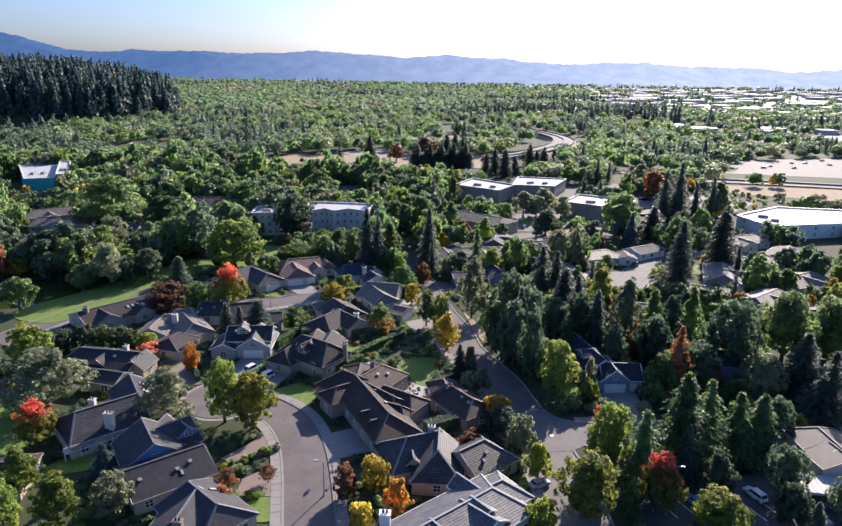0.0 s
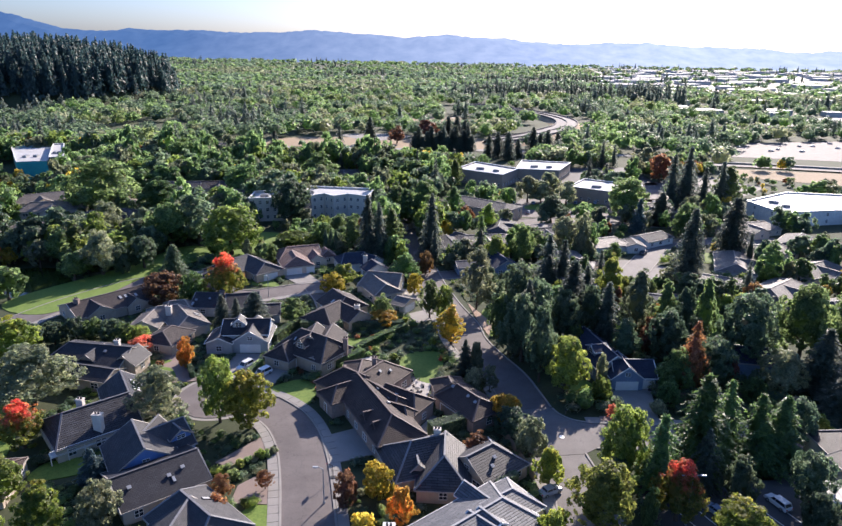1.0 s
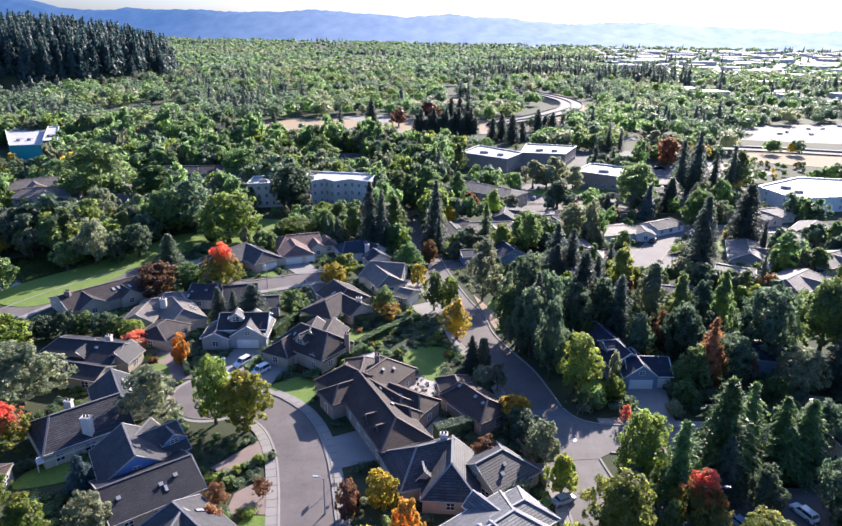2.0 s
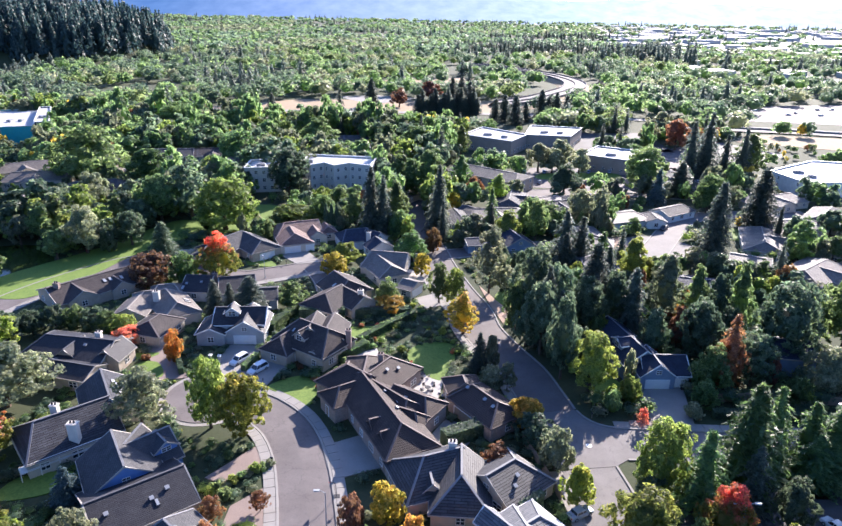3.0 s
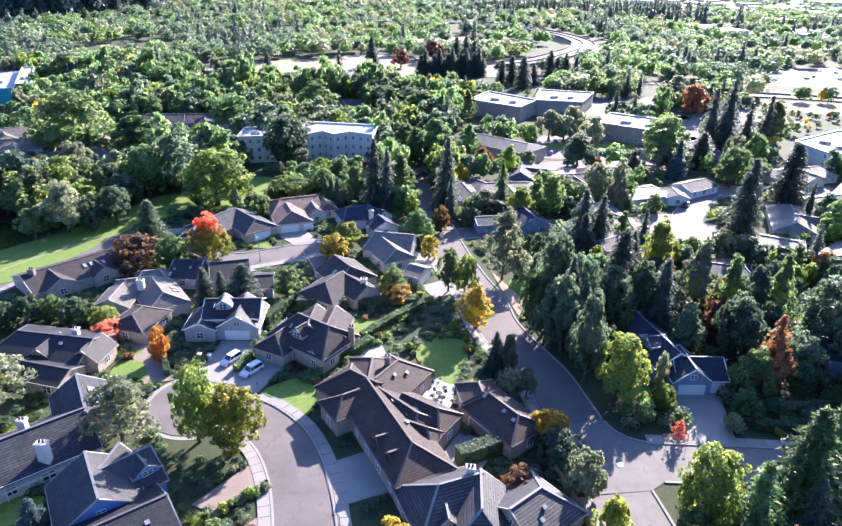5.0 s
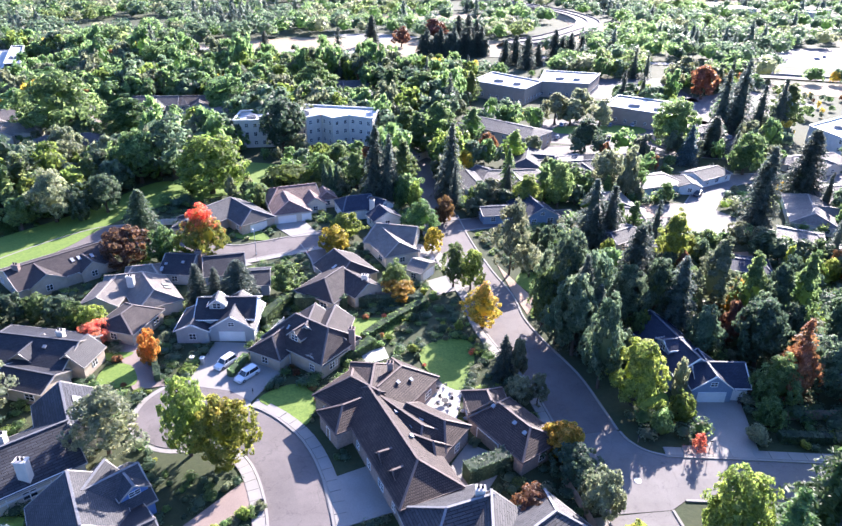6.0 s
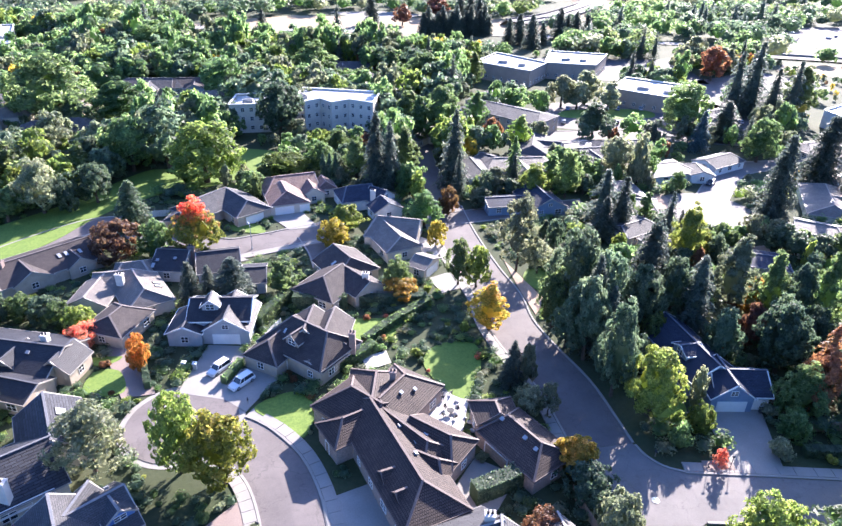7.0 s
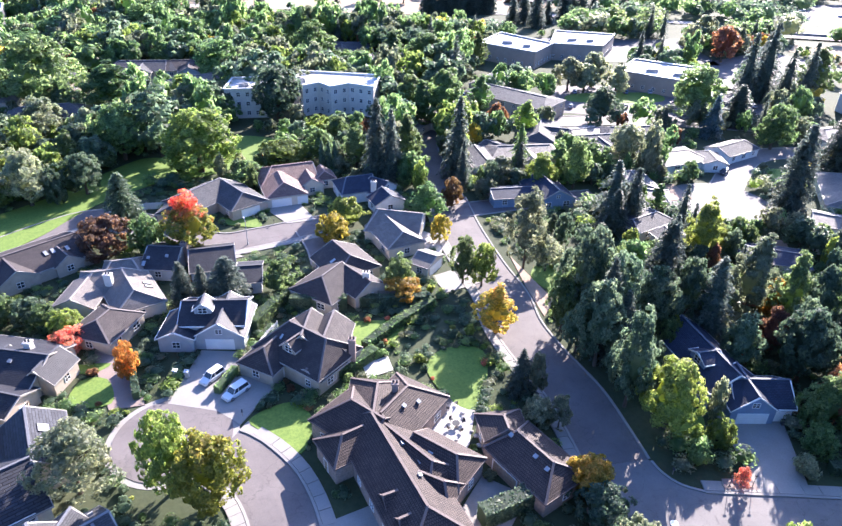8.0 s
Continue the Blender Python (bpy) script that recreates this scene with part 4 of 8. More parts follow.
for pts, material, label in (
    ([(-35.8, 99), (-35, 110.2), (-29.6, 110.2), (-28.4, 104.6), (-23.0, 108.4), (-22, 104.8), (-25.5, 95.8), (-29, 98)], CONCRETE, "concrete driveways side by side"),
    ([(-13.2, 81.6), (-7, 85), (-4.4, 77.4), (-10.8, 74.5)], CONCRETE, "shaded concrete driveway"),
    ([(1.2, 83), (4.5, 89.2), (9.5, 86.6), (6, 80)], CONCRETE, "pale paved court before a garage"),
    ([(35.9, 101.8), (44.6, 102.2), (42.2, 88.2), (36.2, 88.2)], CONCRETE, "wide pale concrete driveway"),
    ([(-51.4, 110.2), (-46, 110.8), (-38.6, 98.6), (-42.8, 97.4)], PAVING, "brick-paved driveway"),
    ([(-21, 100), (-18, 98.5), (-19.5, 95.5), (-21.5, 97)], PAVING, "shaded front path"),
    ([(-2.5, 99.5), (1.8, 104.0), (4.2, 100.2), (3.2, 94), (1.6, 91.3), (-1.4, 94.2)], STONE, "pale flagstone terrace"),
    ([(-11.5, 108.5), (-8, 110.5), (-7, 107.5), (-10.5, 105.5)], STONE, "pale rear terrace"),
    ([(-4, 150), (1, 147), (-0.5, 141), (-4.5, 144)], STONE, "pale rear patio"),
    ([(12.5, 141), (15.5, 134), (18.5, 126.8), (16.2, 122.2), (14.2, 131)], BEIGE_SOIL, "bare beige verge under birches"),
    ([(-27.5, 74.2), (-22.6, 81.0), (-20.6, 79.4), (-19.8, 77.1), (-24.6, 73.0)], PAVING, "bare pinkish front yard"),
    ([(-22.6, 69.2), (-19.0, 73.0), (-17.6, 71.6), (-15.8, 65.4), (-22.6, 65.4)], PAVING, "bare pinkish front yard"),
    ([(-37.5, 158), (-30, 160), (-25.5, 153), (-31, 151)], CONCRETE, "pale driveway of the pink-roofed house"),
    ([(-47, 137), (-40, 139.5), (-36, 137.5), (-42, 134)], CONCRETE, "pale driveway"),
    ([(-2, 133), (4, 137), (6.5, 131.5), (0.5, 128)], CONCRETE, "concrete driveway beside the street"),
    ([(34, 38), (33, 74), (62, 76), (76, 70), (76, 38)], TAR, "dark asphalt car park"),
    ([(49, 74), (54, 74), (60, 88), (55, 88)], CONCRETE, "pale concrete path"),
    ([(32.4, 88.6), (36.4, 88.8), (36.2, 90.4), (32.6, 90.2)], PAVING, "planting bed edged with brick"),
    ([(45, 177), (54, 178), (56, 170), (47, 168)], BEIGE_SOIL, "dry tan front yard"),
    ([(60, 150), (68, 152), (66, 144), (58, 144)], BEIGE_SOIL, "dry tan yard"),
):
    slab("driveway", pts, 0.17 if "bed" in label else 0.115, material, label, "paving", False)
slab("pond", [(-118, 152), (-101, 159), (-90, 150), (-89, 141), (-104, 135), (-122, 136)], 0.06, POND, "still green pond by the lawn", "water")

# fields, roads and yards in the distance
slab("field", [(-150, 380), (-132, 416), (-90, 450), (45, 465), (60, 410), (0, 392)], 0.1, DRY, "dry tan field crossed by fences", "field", False)
slab("field", [(-40, 432), (-70, 470), (-40, 480), (-10, 470)], 0.16, CONCRETE, "pale gravel yard", "yard", False)
slab("field", [(-60, 560), (-30, 600), (60, 640), (60, 590)], 0.1, DRY, "dry tan field among woods", "field", False)
slab("field", [(150, 330), (165, 352), (330, 330), (330, 300), (225, 300)], 0.1, DRY, "dry tan railway land", "field", False)
slab("yard", [(180, 400), (230, 470), (420, 520), (460, 420), (300, 380)], 0.1, ASPHALT, "broad pale yard with parked cars", "yard", False)
slab("yard", [(30, 232), (40, 262), (100, 268), (110, 240), (70, 226)], 0.05, ASPHALT, "pale car park beyond the bungalows", "yard", False)
slab("yard", [(90, 262), (100, 300), (140, 330), (160, 300), (126, 262)], 0.05, ASPHALT, "pale car park by the white store", "yard", False)
slab("yard", [(20, 300), (30, 340), (110, 350), (110, 300)], 0.05, TAR, "car park round the flat-roofed offices", "yard", False)
slab("yard", [(380, 560), (300, 620), (560, 800), (760, 700)], 0.05, CONCRETE, "pale industrial yard", "yard", False)

# ---- houses and plants of the neighbourhood ----
h = House("two-storey grey house with dormer and white-trimmed gables", -33.2, 107.9, "dark", "grey", trim=WHITE)
h.wing(-38.5, 114.9, -29.4, 115.8, 5.32, 3.5, 3.53, 0, 0)
h.front(-32.3, 110.7, 0.05, -1.00, 8, 4.69, 3.5, 2.44, 0)
h.front(-38.3, 109.7, 0.05, -1.00, 6.5, 3.50, 2.5, 2.44, 0)
h.dormer(0, -1.4, -2.0)
h.garage(1, 1, 0)
h.windows()

h = House("taupe two-storey house with steep hipped roofs", -19.3, 105.2, "taupe", "tan")
h.wing(-21.8, 110.3, -16.1, 106.6, 5.78, 4.3, 2.77, 2.9, 2.4)
h.wing(-19.3, 113.6, -19.6, 107.3, 5.70, 2.7, 3.70, 0, 0)
h.wing(-16, 113.4, -16.5, 107.5, 5.62, 2.7, 3.70, 0, 0)
h.wing(-24.6, 106.1, -22.7, 110.2, 4.20, 2.8, 2.27, 2.1, 0)
h.front(-18.3, 103.3, -0.55, -0.84, 5, 3.07, 2.4, 2.27, 0)
h.dormer(0, -0.6, -3.2)
h.chimney(-12.7, 107.5, 5.50, 0.9, 0.9)
h.skylight(0, -3, -2, 0.5, 0.9)
h.garage(3, 0, 0)
h.windows()

h = House("sprawling brown tile-roofed house with many gables", -7.4, 91, "brown", "brick", trim=RIDGE["brown"])
h.wing(-8.7, 93.4, -1.8, 80.4, 5.24, 3.8, 3.01, 3.6, 3.6)
h.wing(-11.3, 95.5, -7.3, 92.6, 5.24, 3.8, 3.01, 3.2, 0)
h.wing(-8.4, 98.8, -8.5, 93.5, 5.14, 3.6, 3.01, 3, 0)
h.wing(-7.5, 93.7, -4.6, 98.5, 5.14, 3.8, 3.01, 0, 3.2)
h.wing(-7.2, 92.3, -1.4, 86.8, 4.75, 3, 2.91, 0, 2.2)
h.wing(-3.4, 91, 1.3, 88, 4.66, 2.8, 2.91, 0, 2)
h.wing(-2.7, 85.6, -0.1, 84.4, 4.37, 1.8, 2.91, 0, 1.4)
h.wing(-9.7, 91.9, -11.8, 90.4, 4.46, 2.4, 2.91, 0, 2.2)
h.wing(-4.7, 83.2, -6.3, 82.4, 4.27, 1.6, 2.91, 0, 0)
h.wing(-3, 80.5, -4.5, 79.6, 4.27, 1.6, 2.91, 0, 0)
h.chimney(-6.2, 98.1, 6.21, 0.8, 0.8)
h.vents(0, [(-2, 1.5), (1, 2.2), (3, 1.2)])
h.vents(3, [(0, -1.2), (2, -2)])
h.skylight(0, -1, 2.6, 0.7, 0.7)
h.skylight(5, 0, -1.2, 0.8, 0.8)
h.door(7, 1, 0)
h.windows()

h = House("brown tile-roofed garage beside a paved court", 10.2, 88.7, "brown", "brick", trim=RIDGE["brown"])
h.wing(8.5, 92.4, 12.1, 87.8, 4.23, 3.4, 2.52, 1.5, 2.4)
h.wing(7.1, 94.7, 7.5, 92.7, 4.41, 2.6, 2.88, 2.2, 0)
h.vents(0, [(-3, -0.8), (1, -0.8), (3, -1)])
h.garage(0, 0, -1, 4.9, WOOD)
h.windows()

h = House("slate-blue house with white garage doors", 38.5, 103.5, "blue", "slate", trim=WHITE)
h.wing(35.0, 116.0, 38.4, 103.0, 5.3, 3.6, 3.0, 0, 0)
h.wing(37.6, 103.1, 45.0, 103.3, 4.5, 3.0, 2.5, 0, 0)
h.front(39.7, 99.6, 0.05, -1.00, 6.5, 4.7, 2.9, 2.5, 0)
h.dormer(0, 1.6, -2.6, 1.6, 0.7, 1.0)
h.garage(2, 1, 0, 4.9)
h.garage(1, 0, 2.4, 2.5)
h.windows()

h = House("grey tile-roofed bungalow with crossing hips", 5.5, 72, "stripe", "tan")
h.wing(1.4, 73.6, 6.3, 75.7, 5.1, 4.3, 2.3, 3.8, 0)
h.wing(9.3, 70.9, 13.1, 74.2, 4.7, 4.0, 2.3, 0, 3.2)
h.wing(6.3, 76.1, 6.1, 70.1, 5.2, 3.6, 2.3, 0, 3.4)
h.wing(2.0, 73.6, 2.6, 70.0, 3.9, 1.8, 2.2, 0, 0)
h.chimney(5.1, 76.0, 6.0, 1.0, 0.8, WALL["stucco"])
h.vents(1, [(0, -2.4), (1.2, -1.6)])
h.windows()

h = House("large grey house with dormers, tile roof painted sun-pale", 8.4, 57.2, "pale", "cream", trim=WHITE)
h.wing(1, 51.2, 13.3, 61.9, 4.99, 4.9, 3.02, 0, 3)
h.wing(10.6, 61.3, 14.9, 64.6, 4.37, 3.4, 2.86, 0, 2.4)
h.wing(9.1, 59.4, 13.3, 55.6, 4.84, 3.2, 3.02, 0, 0)
h.front(8.8, 65.8, -0.66, 0.75, 5, 4.37, 1.4, 3.11, 0)
h.dormer(0, 4.6, -3.0, 1.1, 0.7, 0.6)
h.dormer(0, -2.4, -3.2, 1.1, 0.7, 0.6)
h.chimney(-0.5, 55.4, 5.87, 1.3, 1.1, WALL["white"])
h.windows()

h = House("dark tile-roofed house with pale rear roof and deck", -47, 81, "slate", "cream")
h.wing(-51.6, 78.0, -44.6, 84.6, 5.2, 5.0, 2.4, 2.4, 0)
h.wing(-49.4, 92.2, -44.2, 84.4, 5.0, 3.6, 2.6, 0, 0)
h.chimney(-46.0, 77.6, 5.8, 1.3, 0.9, WALL["stucco"])
h.chimney(-50.6, 81.4, 6.0, 1, 0.8, WALL["stucco"])
h.skylight(1, -1.0, 1.4, 1.5, 1.3)
h.skylight(1, 1.6, 1.4, 1.5, 1.3)
h.windows()

h = House("blue-sided house with steep grey gables", -36.1, 74.1, "grey", "blue")
h.wing(-40, 76.1, -35.2, 69.3, 5.58, 4.4, 2.77, 0, 0)
h.wing(-37.7, 74, -33.5, 78.4, 4.84, 3.6, 2.35, 0, 0)
h.wing(-37.5, 74.3, -37.2, 78.5, 5.00, 2.7, 2.35, 0, 0)
h.dormer(1, 1.5, -2.6, 1.5, 1.0, 0.6)
h.vents(1, [(2, 2)])
h.windows()

h = House("long low house with dark shingle roof and vents", -32.4, 67.1, "dark", "tan")
h.wing(-37.6, 64.1, -28.9, 71.3, 4.26, 4.9, 2.27, 0, 0)
h.vents(0, [(-6, -2.5), (-4, -2.2), (1, -2.5), (3, -2)])
h.skylight(0, 1.4, -3.2, 0.5, 1.0)
h.windows()

h = House("grey shingle house with crossing hipped roofs", -25, 58.9, "grey", "tan")
h.wing(-27.4, 61.7, -22.1, 57.2, 4.72, 4.1, 2.35, 1.6, 2.4)
h.wing(-25.8, 60.6, -26.2, 54.3, 4.64, 4, 2.35, 0, 2.4)
h.chimney(-25.7, 53.5, 5.30, 1.1, 0.8)
h.skylight(0, -1, 2, 0.6, 1.2)
h.windows()

h = House("dark-roofed house with low lit porch roof", -56.3, 98, "dark", "tan")
h.wing(-64.8, 104, -52.3, 102.5, 4.48, 4.9, 2.44, 2.4, 0)
h.front(-59.4, 99.6, -0.12, -0.99, 5, 4.10, 2.5, 2.35, 0)
h.front(-52.7, 99.8, -0.12, -0.99, 5, 4.10, 2.2, 2.35, 0)
h.wing(-60.5, 97.5, -52.6, 95.8, 3.34, 2.7, 2.27, 0, 0)
h.chimney(-55.8, 104.4, 5.27, 0.9, 0.9, WALL["stucco"])
h.vents(0, [(2, -1.5)])
h.windows()

h = House("small tan hipped garage with wide doors", -47.7, 109.5, "taupe", "tan")
h.wing(-50, 111.4, -49.3, 114.3, 3.80, 3.5, 2.27, 2.4, 2.4)
h.garage(0, 1, 0, 4.9, WALL['tan'])
h.windows()

h = House("long brown-roofed house with skylights", -69, 129, "taupe", "tan")
h.wing(-76.2, 123.8, -65.4, 136.6, 4.1, 5.4, 2.2, 0, 0)
h.front(-68.6, 123.6, 0.76, -0.65, 6, 3.9, 3.0, 2.2, 0)
h.front(-63.4, 129.6, 0.76, -0.65, 4, 3.6, 2.2, 2.2, 0)
h.skylight(0, 3.4, -2.4)
h.skylight(0, 2.2, -2.4)
h.skylight(0, 5.6, -2.8)
h.chimney(-74.6, 124.8, 5.2, 1.1, 0.8)
h.windows()

h = House("tan hipped house with pale chimney and skylights", -51.5, 120.6, "beige", "cream")
h.wing(-56.2, 123.7, -52.5, 125.1, 4.10, 4, 2.27, 2.4, 0)
h.wing(-52.4, 125.4, -47.7, 119.2, 4.03, 3.6, 2.27, 0, 2.4)
h.wing(-56.4, 116.6, -56.6, 123.8, 3.72, 3, 2.27, 0, 0)
h.wing(-55.1, 127.8, -52.1, 128.8, 3.80, 3.2, 2.27, 1.6, 1.6)
h.chimney(-53, 122.1, 5.19, 1.2, 0.8, WALL["stucco"])
h.skylight(1, 1, 2.4)
h.skylight(1, 2.2, 2.4)
h.windows()

h = House("dark shingle house among tall evergreens", -40.5, 128.1, "dark", "grey")
h.wing(-50.8, 132.9, -45.3, 132.9, 4.10, 4.4, 2.27, 0, 0)
h.wing(-43.5, 132, -36.7, 134.2, 4.10, 4.4, 2.27, 0, 0)
h.wing(-34.4, 128.3, -30.6, 129.1, 3.42, 3.3, 2.27, 0, 0)
h.chimney(-45.2, 134, 4.58, 1.1, 0.8)
h.vents(0, [(1, -2), (-2, -2.5)])
h.skylight(0, -2.5, -3.6)
h.windows()

h = House("grey hipped house with front garage and lawn", -44.8, 150.9, "grey", "tan")
h.wing(-51.7, 154.2, -47.3, 161.9, 4.41, 4.4, 2.35, 2.4, 0)
h.wing(-47.1, 162.3, -40.6, 155.7, 4.26, 4, 2.35, 0, 2.4)
h.wing(-52.7, 155.3, -53.1, 150.2, 3.57, 2.7, 2.27, 0, 1.6)
h.garage(1, 1, 0)
h.windows()

h = House("pink tile-roofed house with three-car garage", -33.6, 162.7, "pink", "cream")
h.wing(-37.9, 169.3, -29.7, 173, 4.48, 5.1, 2.35, 3.2, 0)
h.wing(-36.1, 167.5, -33.6, 161.7, 4.18, 4.1, 2.35, 0, 2.8)
h.wing(-30.4, 170, -28.3, 165.1, 3.80, 2.5, 2.27, 0, 0)
h.wing(-27.8, 173.1, -26.3, 169.5, 3.72, 2.2, 2.27, 0, 0.8)
h.garage(1, 1, -1.2)
h.garage(1, 1, 3.2, 2.5)
h.windows()

h = House("pale house with blue-grey roof and arched entry", -16.4, 161.4, "blue", "white")
h.wing(-20.9, 165, -15.7, 167.2, 4.41, 3.8, 2.44, 2, 0)
h.wing(-15.6, 166.3, -11.9, 164, 4.26, 3.3, 2.35, 0, 0)
h.wing(-12.9, 161.7, -10.9, 157.9, 3.95, 3.2, 2.27, 0, 0)
h.chimney(-14.8, 162.6, 5.04, 1.1, 0.8, WALL["stucco"])
h.windows()

h = House("cream house with broad pale roof and rear patio", -9.1, 143.4, "beige", "cream")
h.wing(-12.6, 149.2, -4.2, 148, 4.79, 4.7, 2.52, 1.6, 0)
h.wing(-11.5, 148.6, -7.4, 141.2, 4.26, 3.6, 2.44, 0, 1.6)
h.wing(-4.3, 136.2, -1.4, 134.6, 3.27, 2.7, 2.27, 0, 0)
h.garage(2, 1, 0)
h.skylight(0, 2, 2)
h.windows()

h = House("brown hipped house with chimney beside the hedge", -16.4, 126.5, "taupe", "tan")
h.wing(-19.6, 136.6, -15.9, 131.6, 4.48, 4.3, 2.35, 0, 2.4)
h.wing(-17.1, 129.3, -19.6, 124.7, 4.41, 4.1, 2.35, 0, 3.2)
h.wing(-17, 129.6, -11.8, 124.3, 4.10, 3, 2.35, 0, 0)
h.chimney(-12.6, 125.6, 5.19, 1.1, 0.8, WALL["stucco"])
h.skylight(0, 1.5, -2.5)
h.windows()

h = House("blue gable-roofed house behind street trees", 20.6, 162, "blue", "slate")
h.wing(21.2, 172.2, 24.3, 162.3, 4.41, 4.1, 2.27, 0, 0)
h.wing(10.2, 164.6, 19.2, 166.6, 3.12, 3, 2.22, 0, 0)
h.windows()

h = House("white bungalow with broad beige hipped roof", 53, 180.3, "beige", "white")
h.wing(52.5, 188.8, 61, 192.2, 3.57, 4.9, 2.27, 3.2, 3.2)
h.skylight(0, -4, -1.5, 1.2, 1.2)
h.windows()

h = House("pale bungalow with blue-grey front gable", 68.6, 188.9, "grey", "white")
h.wing(69.7, 195, 78.6, 201, 3.57, 3.6, 2.27, 0, 1.6)
h.wing(66.5, 192.7, 66.4, 186.5, 3.27, 2.8, 2.27, 1.6, 0)
h.windows()

h = House("low pale house half hidden by trees", 42.4, 164, "beige", "cream")
h.wing(43.2, 177.6, 44.4, 170, 3.27, 3.5, 2.27, 1.6, 1.6)
h.wing(42.5, 168.1, 47.3, 166.8, 3.12, 3.2, 2.22, 0, 1.6)
h.windows()

h = House("low white-roofed house under firs", 39.8, 148.6, "grey", "cream")
h.wing(37.3, 152.1, 43.2, 156.2, 3.12, 3.3, 2.22, 1.6, 1.6)
h.wing(43, 149.8, 44.1, 146.4, 3.12, 3, 2.22, 0, 0)
h.windows()

h = House("pale bungalow at the court with long roof", 74.3, 151.5, "beige", "white")
h.wing(76, 158.5, 82.9, 155.2, 3.27, 3.6, 2.27, 0, 1.6)
h.wing(72.1, 149.3, 76, 147.9, 3.04, 2.8, 2.14, 0, 0)
h.windows()

h = House("low dark-roofed house beside the woods", 57.9, 137.5, "blue", "grey")
h.wing(56.4, 143.2, 64.9, 141, 2.89, 3.6, 1.99, 1.6, 1.6)
h.windows()

h = House("white bungalow with pale gable facing the road", 9.8, 179.5, "grey", "white")
h.wing(7.7, 190.7, 10.7, 179.5, 3.34, 3.6, 2.27, 0, 0)
h.wing(10.8, 195.4, 14, 192.6, 3.12, 3, 2.22, 0, 0)
h.windows()

h = House("long low brown-roofed ranch house", 27.2, 196.2, "beige", "tan")
h.wing(22.5, 201.7, 33.2, 202.8, 3.04, 3.6, 2.14, 1.6, 1.6)
h.windows()

h = House("low ranch house with tan roof", 36.3, 201.4, "beige", "tan")
h.wing(34.5, 206, 41.8, 209, 3.04, 3.6, 2.14, 1.6, 1.6)
h.windows()

h = House("blue house in the shade of firs", 62.8, 106.6, "blue", "slate")
h.wing(60.3, 109.5, 68.6, 108.6, 5.09, 4, 3.53, 0, 0)
h.front(61.5, 106.8, -0.10, -1.00, 4, 4.79, 2.2, 3.11, 0)
h.front(66, 107.1, -0.10, -1.00, 4, 4.79, 2, 3.11, 0)
h.windows()

h = House("cream two-storey house with dark hipped roof", 64.8, 76.4, "dark", "cream")
h.wing(65.9, 79.5, 66.1, 73.7, 5.32, 4, 3.86, 2, 0)
h.wing(65.5, 75.4, 66.1, 71, 5.17, 4.1, 3.86, 0, 0)
h.vents(0, [(2, 2), (3, 2)])
h.windows()

h = House("brown tile-roofed cottage at the garden's edge", -52.3, 62.2, "brown", "tan")
h.wing(-58.4, 65.7, -54.8, 66.4, 3.72, 4, 2.27, 0, 2.4)
h.windows()

# trees round the turning circle and the gardens
plant("tree", -30.2, 85.1, 11.7, 3, "round", "lime", "tall broad-leaved tree with fresh green crown", "tree")
plant("tree", -24.9, 83.7, 10.3, 4, "round", "goldtop", "broad tree turning gold beside the road", "tree")
plant("tree", -40.2, 84.5, 9.2, 4.4, "airy", "silver", "silvery airy tree at the turning circle", "tree")
plant("tree", -42.6, 103.6, 6.3, 1.7, "small", "orange", "slim young tree with orange leaves", "tree")
plant("tree", -53.4, 108.9, 3.8, 2.7, "small", "red", "small maple with flame-red leaves", "tree")
plant("conifer", -41, 120.8, 8.5, 2.4, "dense", "conifer", "dark dense evergreen behind the houses", "conifer")
plant("conifer", -34.4, 122.6, 8.5, 4.3, "dense", "conifer", "broad dark evergreen behind the houses", "conifer")
plant("conifer", -38.3, 122.1, 7.3, 1.8, "dense", "conifer", "dark dense evergreen behind the houses", "conifer")
plant("tree", -27.0, 127.0, 5.6, 3.2, "small", "green", "rounded green tree beside the grey roof", "tree")
plant("tree", -7.4, 129.5, 5.6, 2.8, "small", "green", "bright green rounded tree at a hedge", "tree")
plant("tree", -6.5, 125.8, 3.8, 3.2, "small", "gold", "low maple with orange autumn leaves", "tree")
plant("tree", -45.7, 138.5, 11, 4.7, "round", "redtop", "tree with red crown above green leaves", "tree")
plant("tree", -53.4, 138, 7.3, 3.5, "small", "green", "young green tree beside the street", "tree")
plant("tree", -60.4, 135.7, 8, 4.7, "small", "wine", "dark purple-leaved tree in a garden", "tree")
plant("conifer", -62.1, 148.6, 10.7, 4.3, "dense", "deep", "dark conical tree beside the lawn", "conifer")
plant("tree", -55.9, 175.5, 14.4, 9, "round", "lime", "great yellow-green maple by the park", "tree")
plant("tree", -76.1, 181.3, 14, 6.4, "round", "green", "tall green tree by the park", "tree")
plant("tree", -84.1, 154.7, 11.6, 5, "round", "silver", "pale green tree at the pond", "tree")
plant("tree", -79.2, 155.7, 8.3, 2.9, "small", "deep", "dark tree at the lawn", "tree")
plant("tree", -75.6, 161.1, 9.2, 4.2, "round", "deep", "dark green tree at the lawn", "tree")
plant("tree", -19.2, 152.6, 5.5, 3.9, "small", "lime", "yellow-green tree in a front garden", "tree")
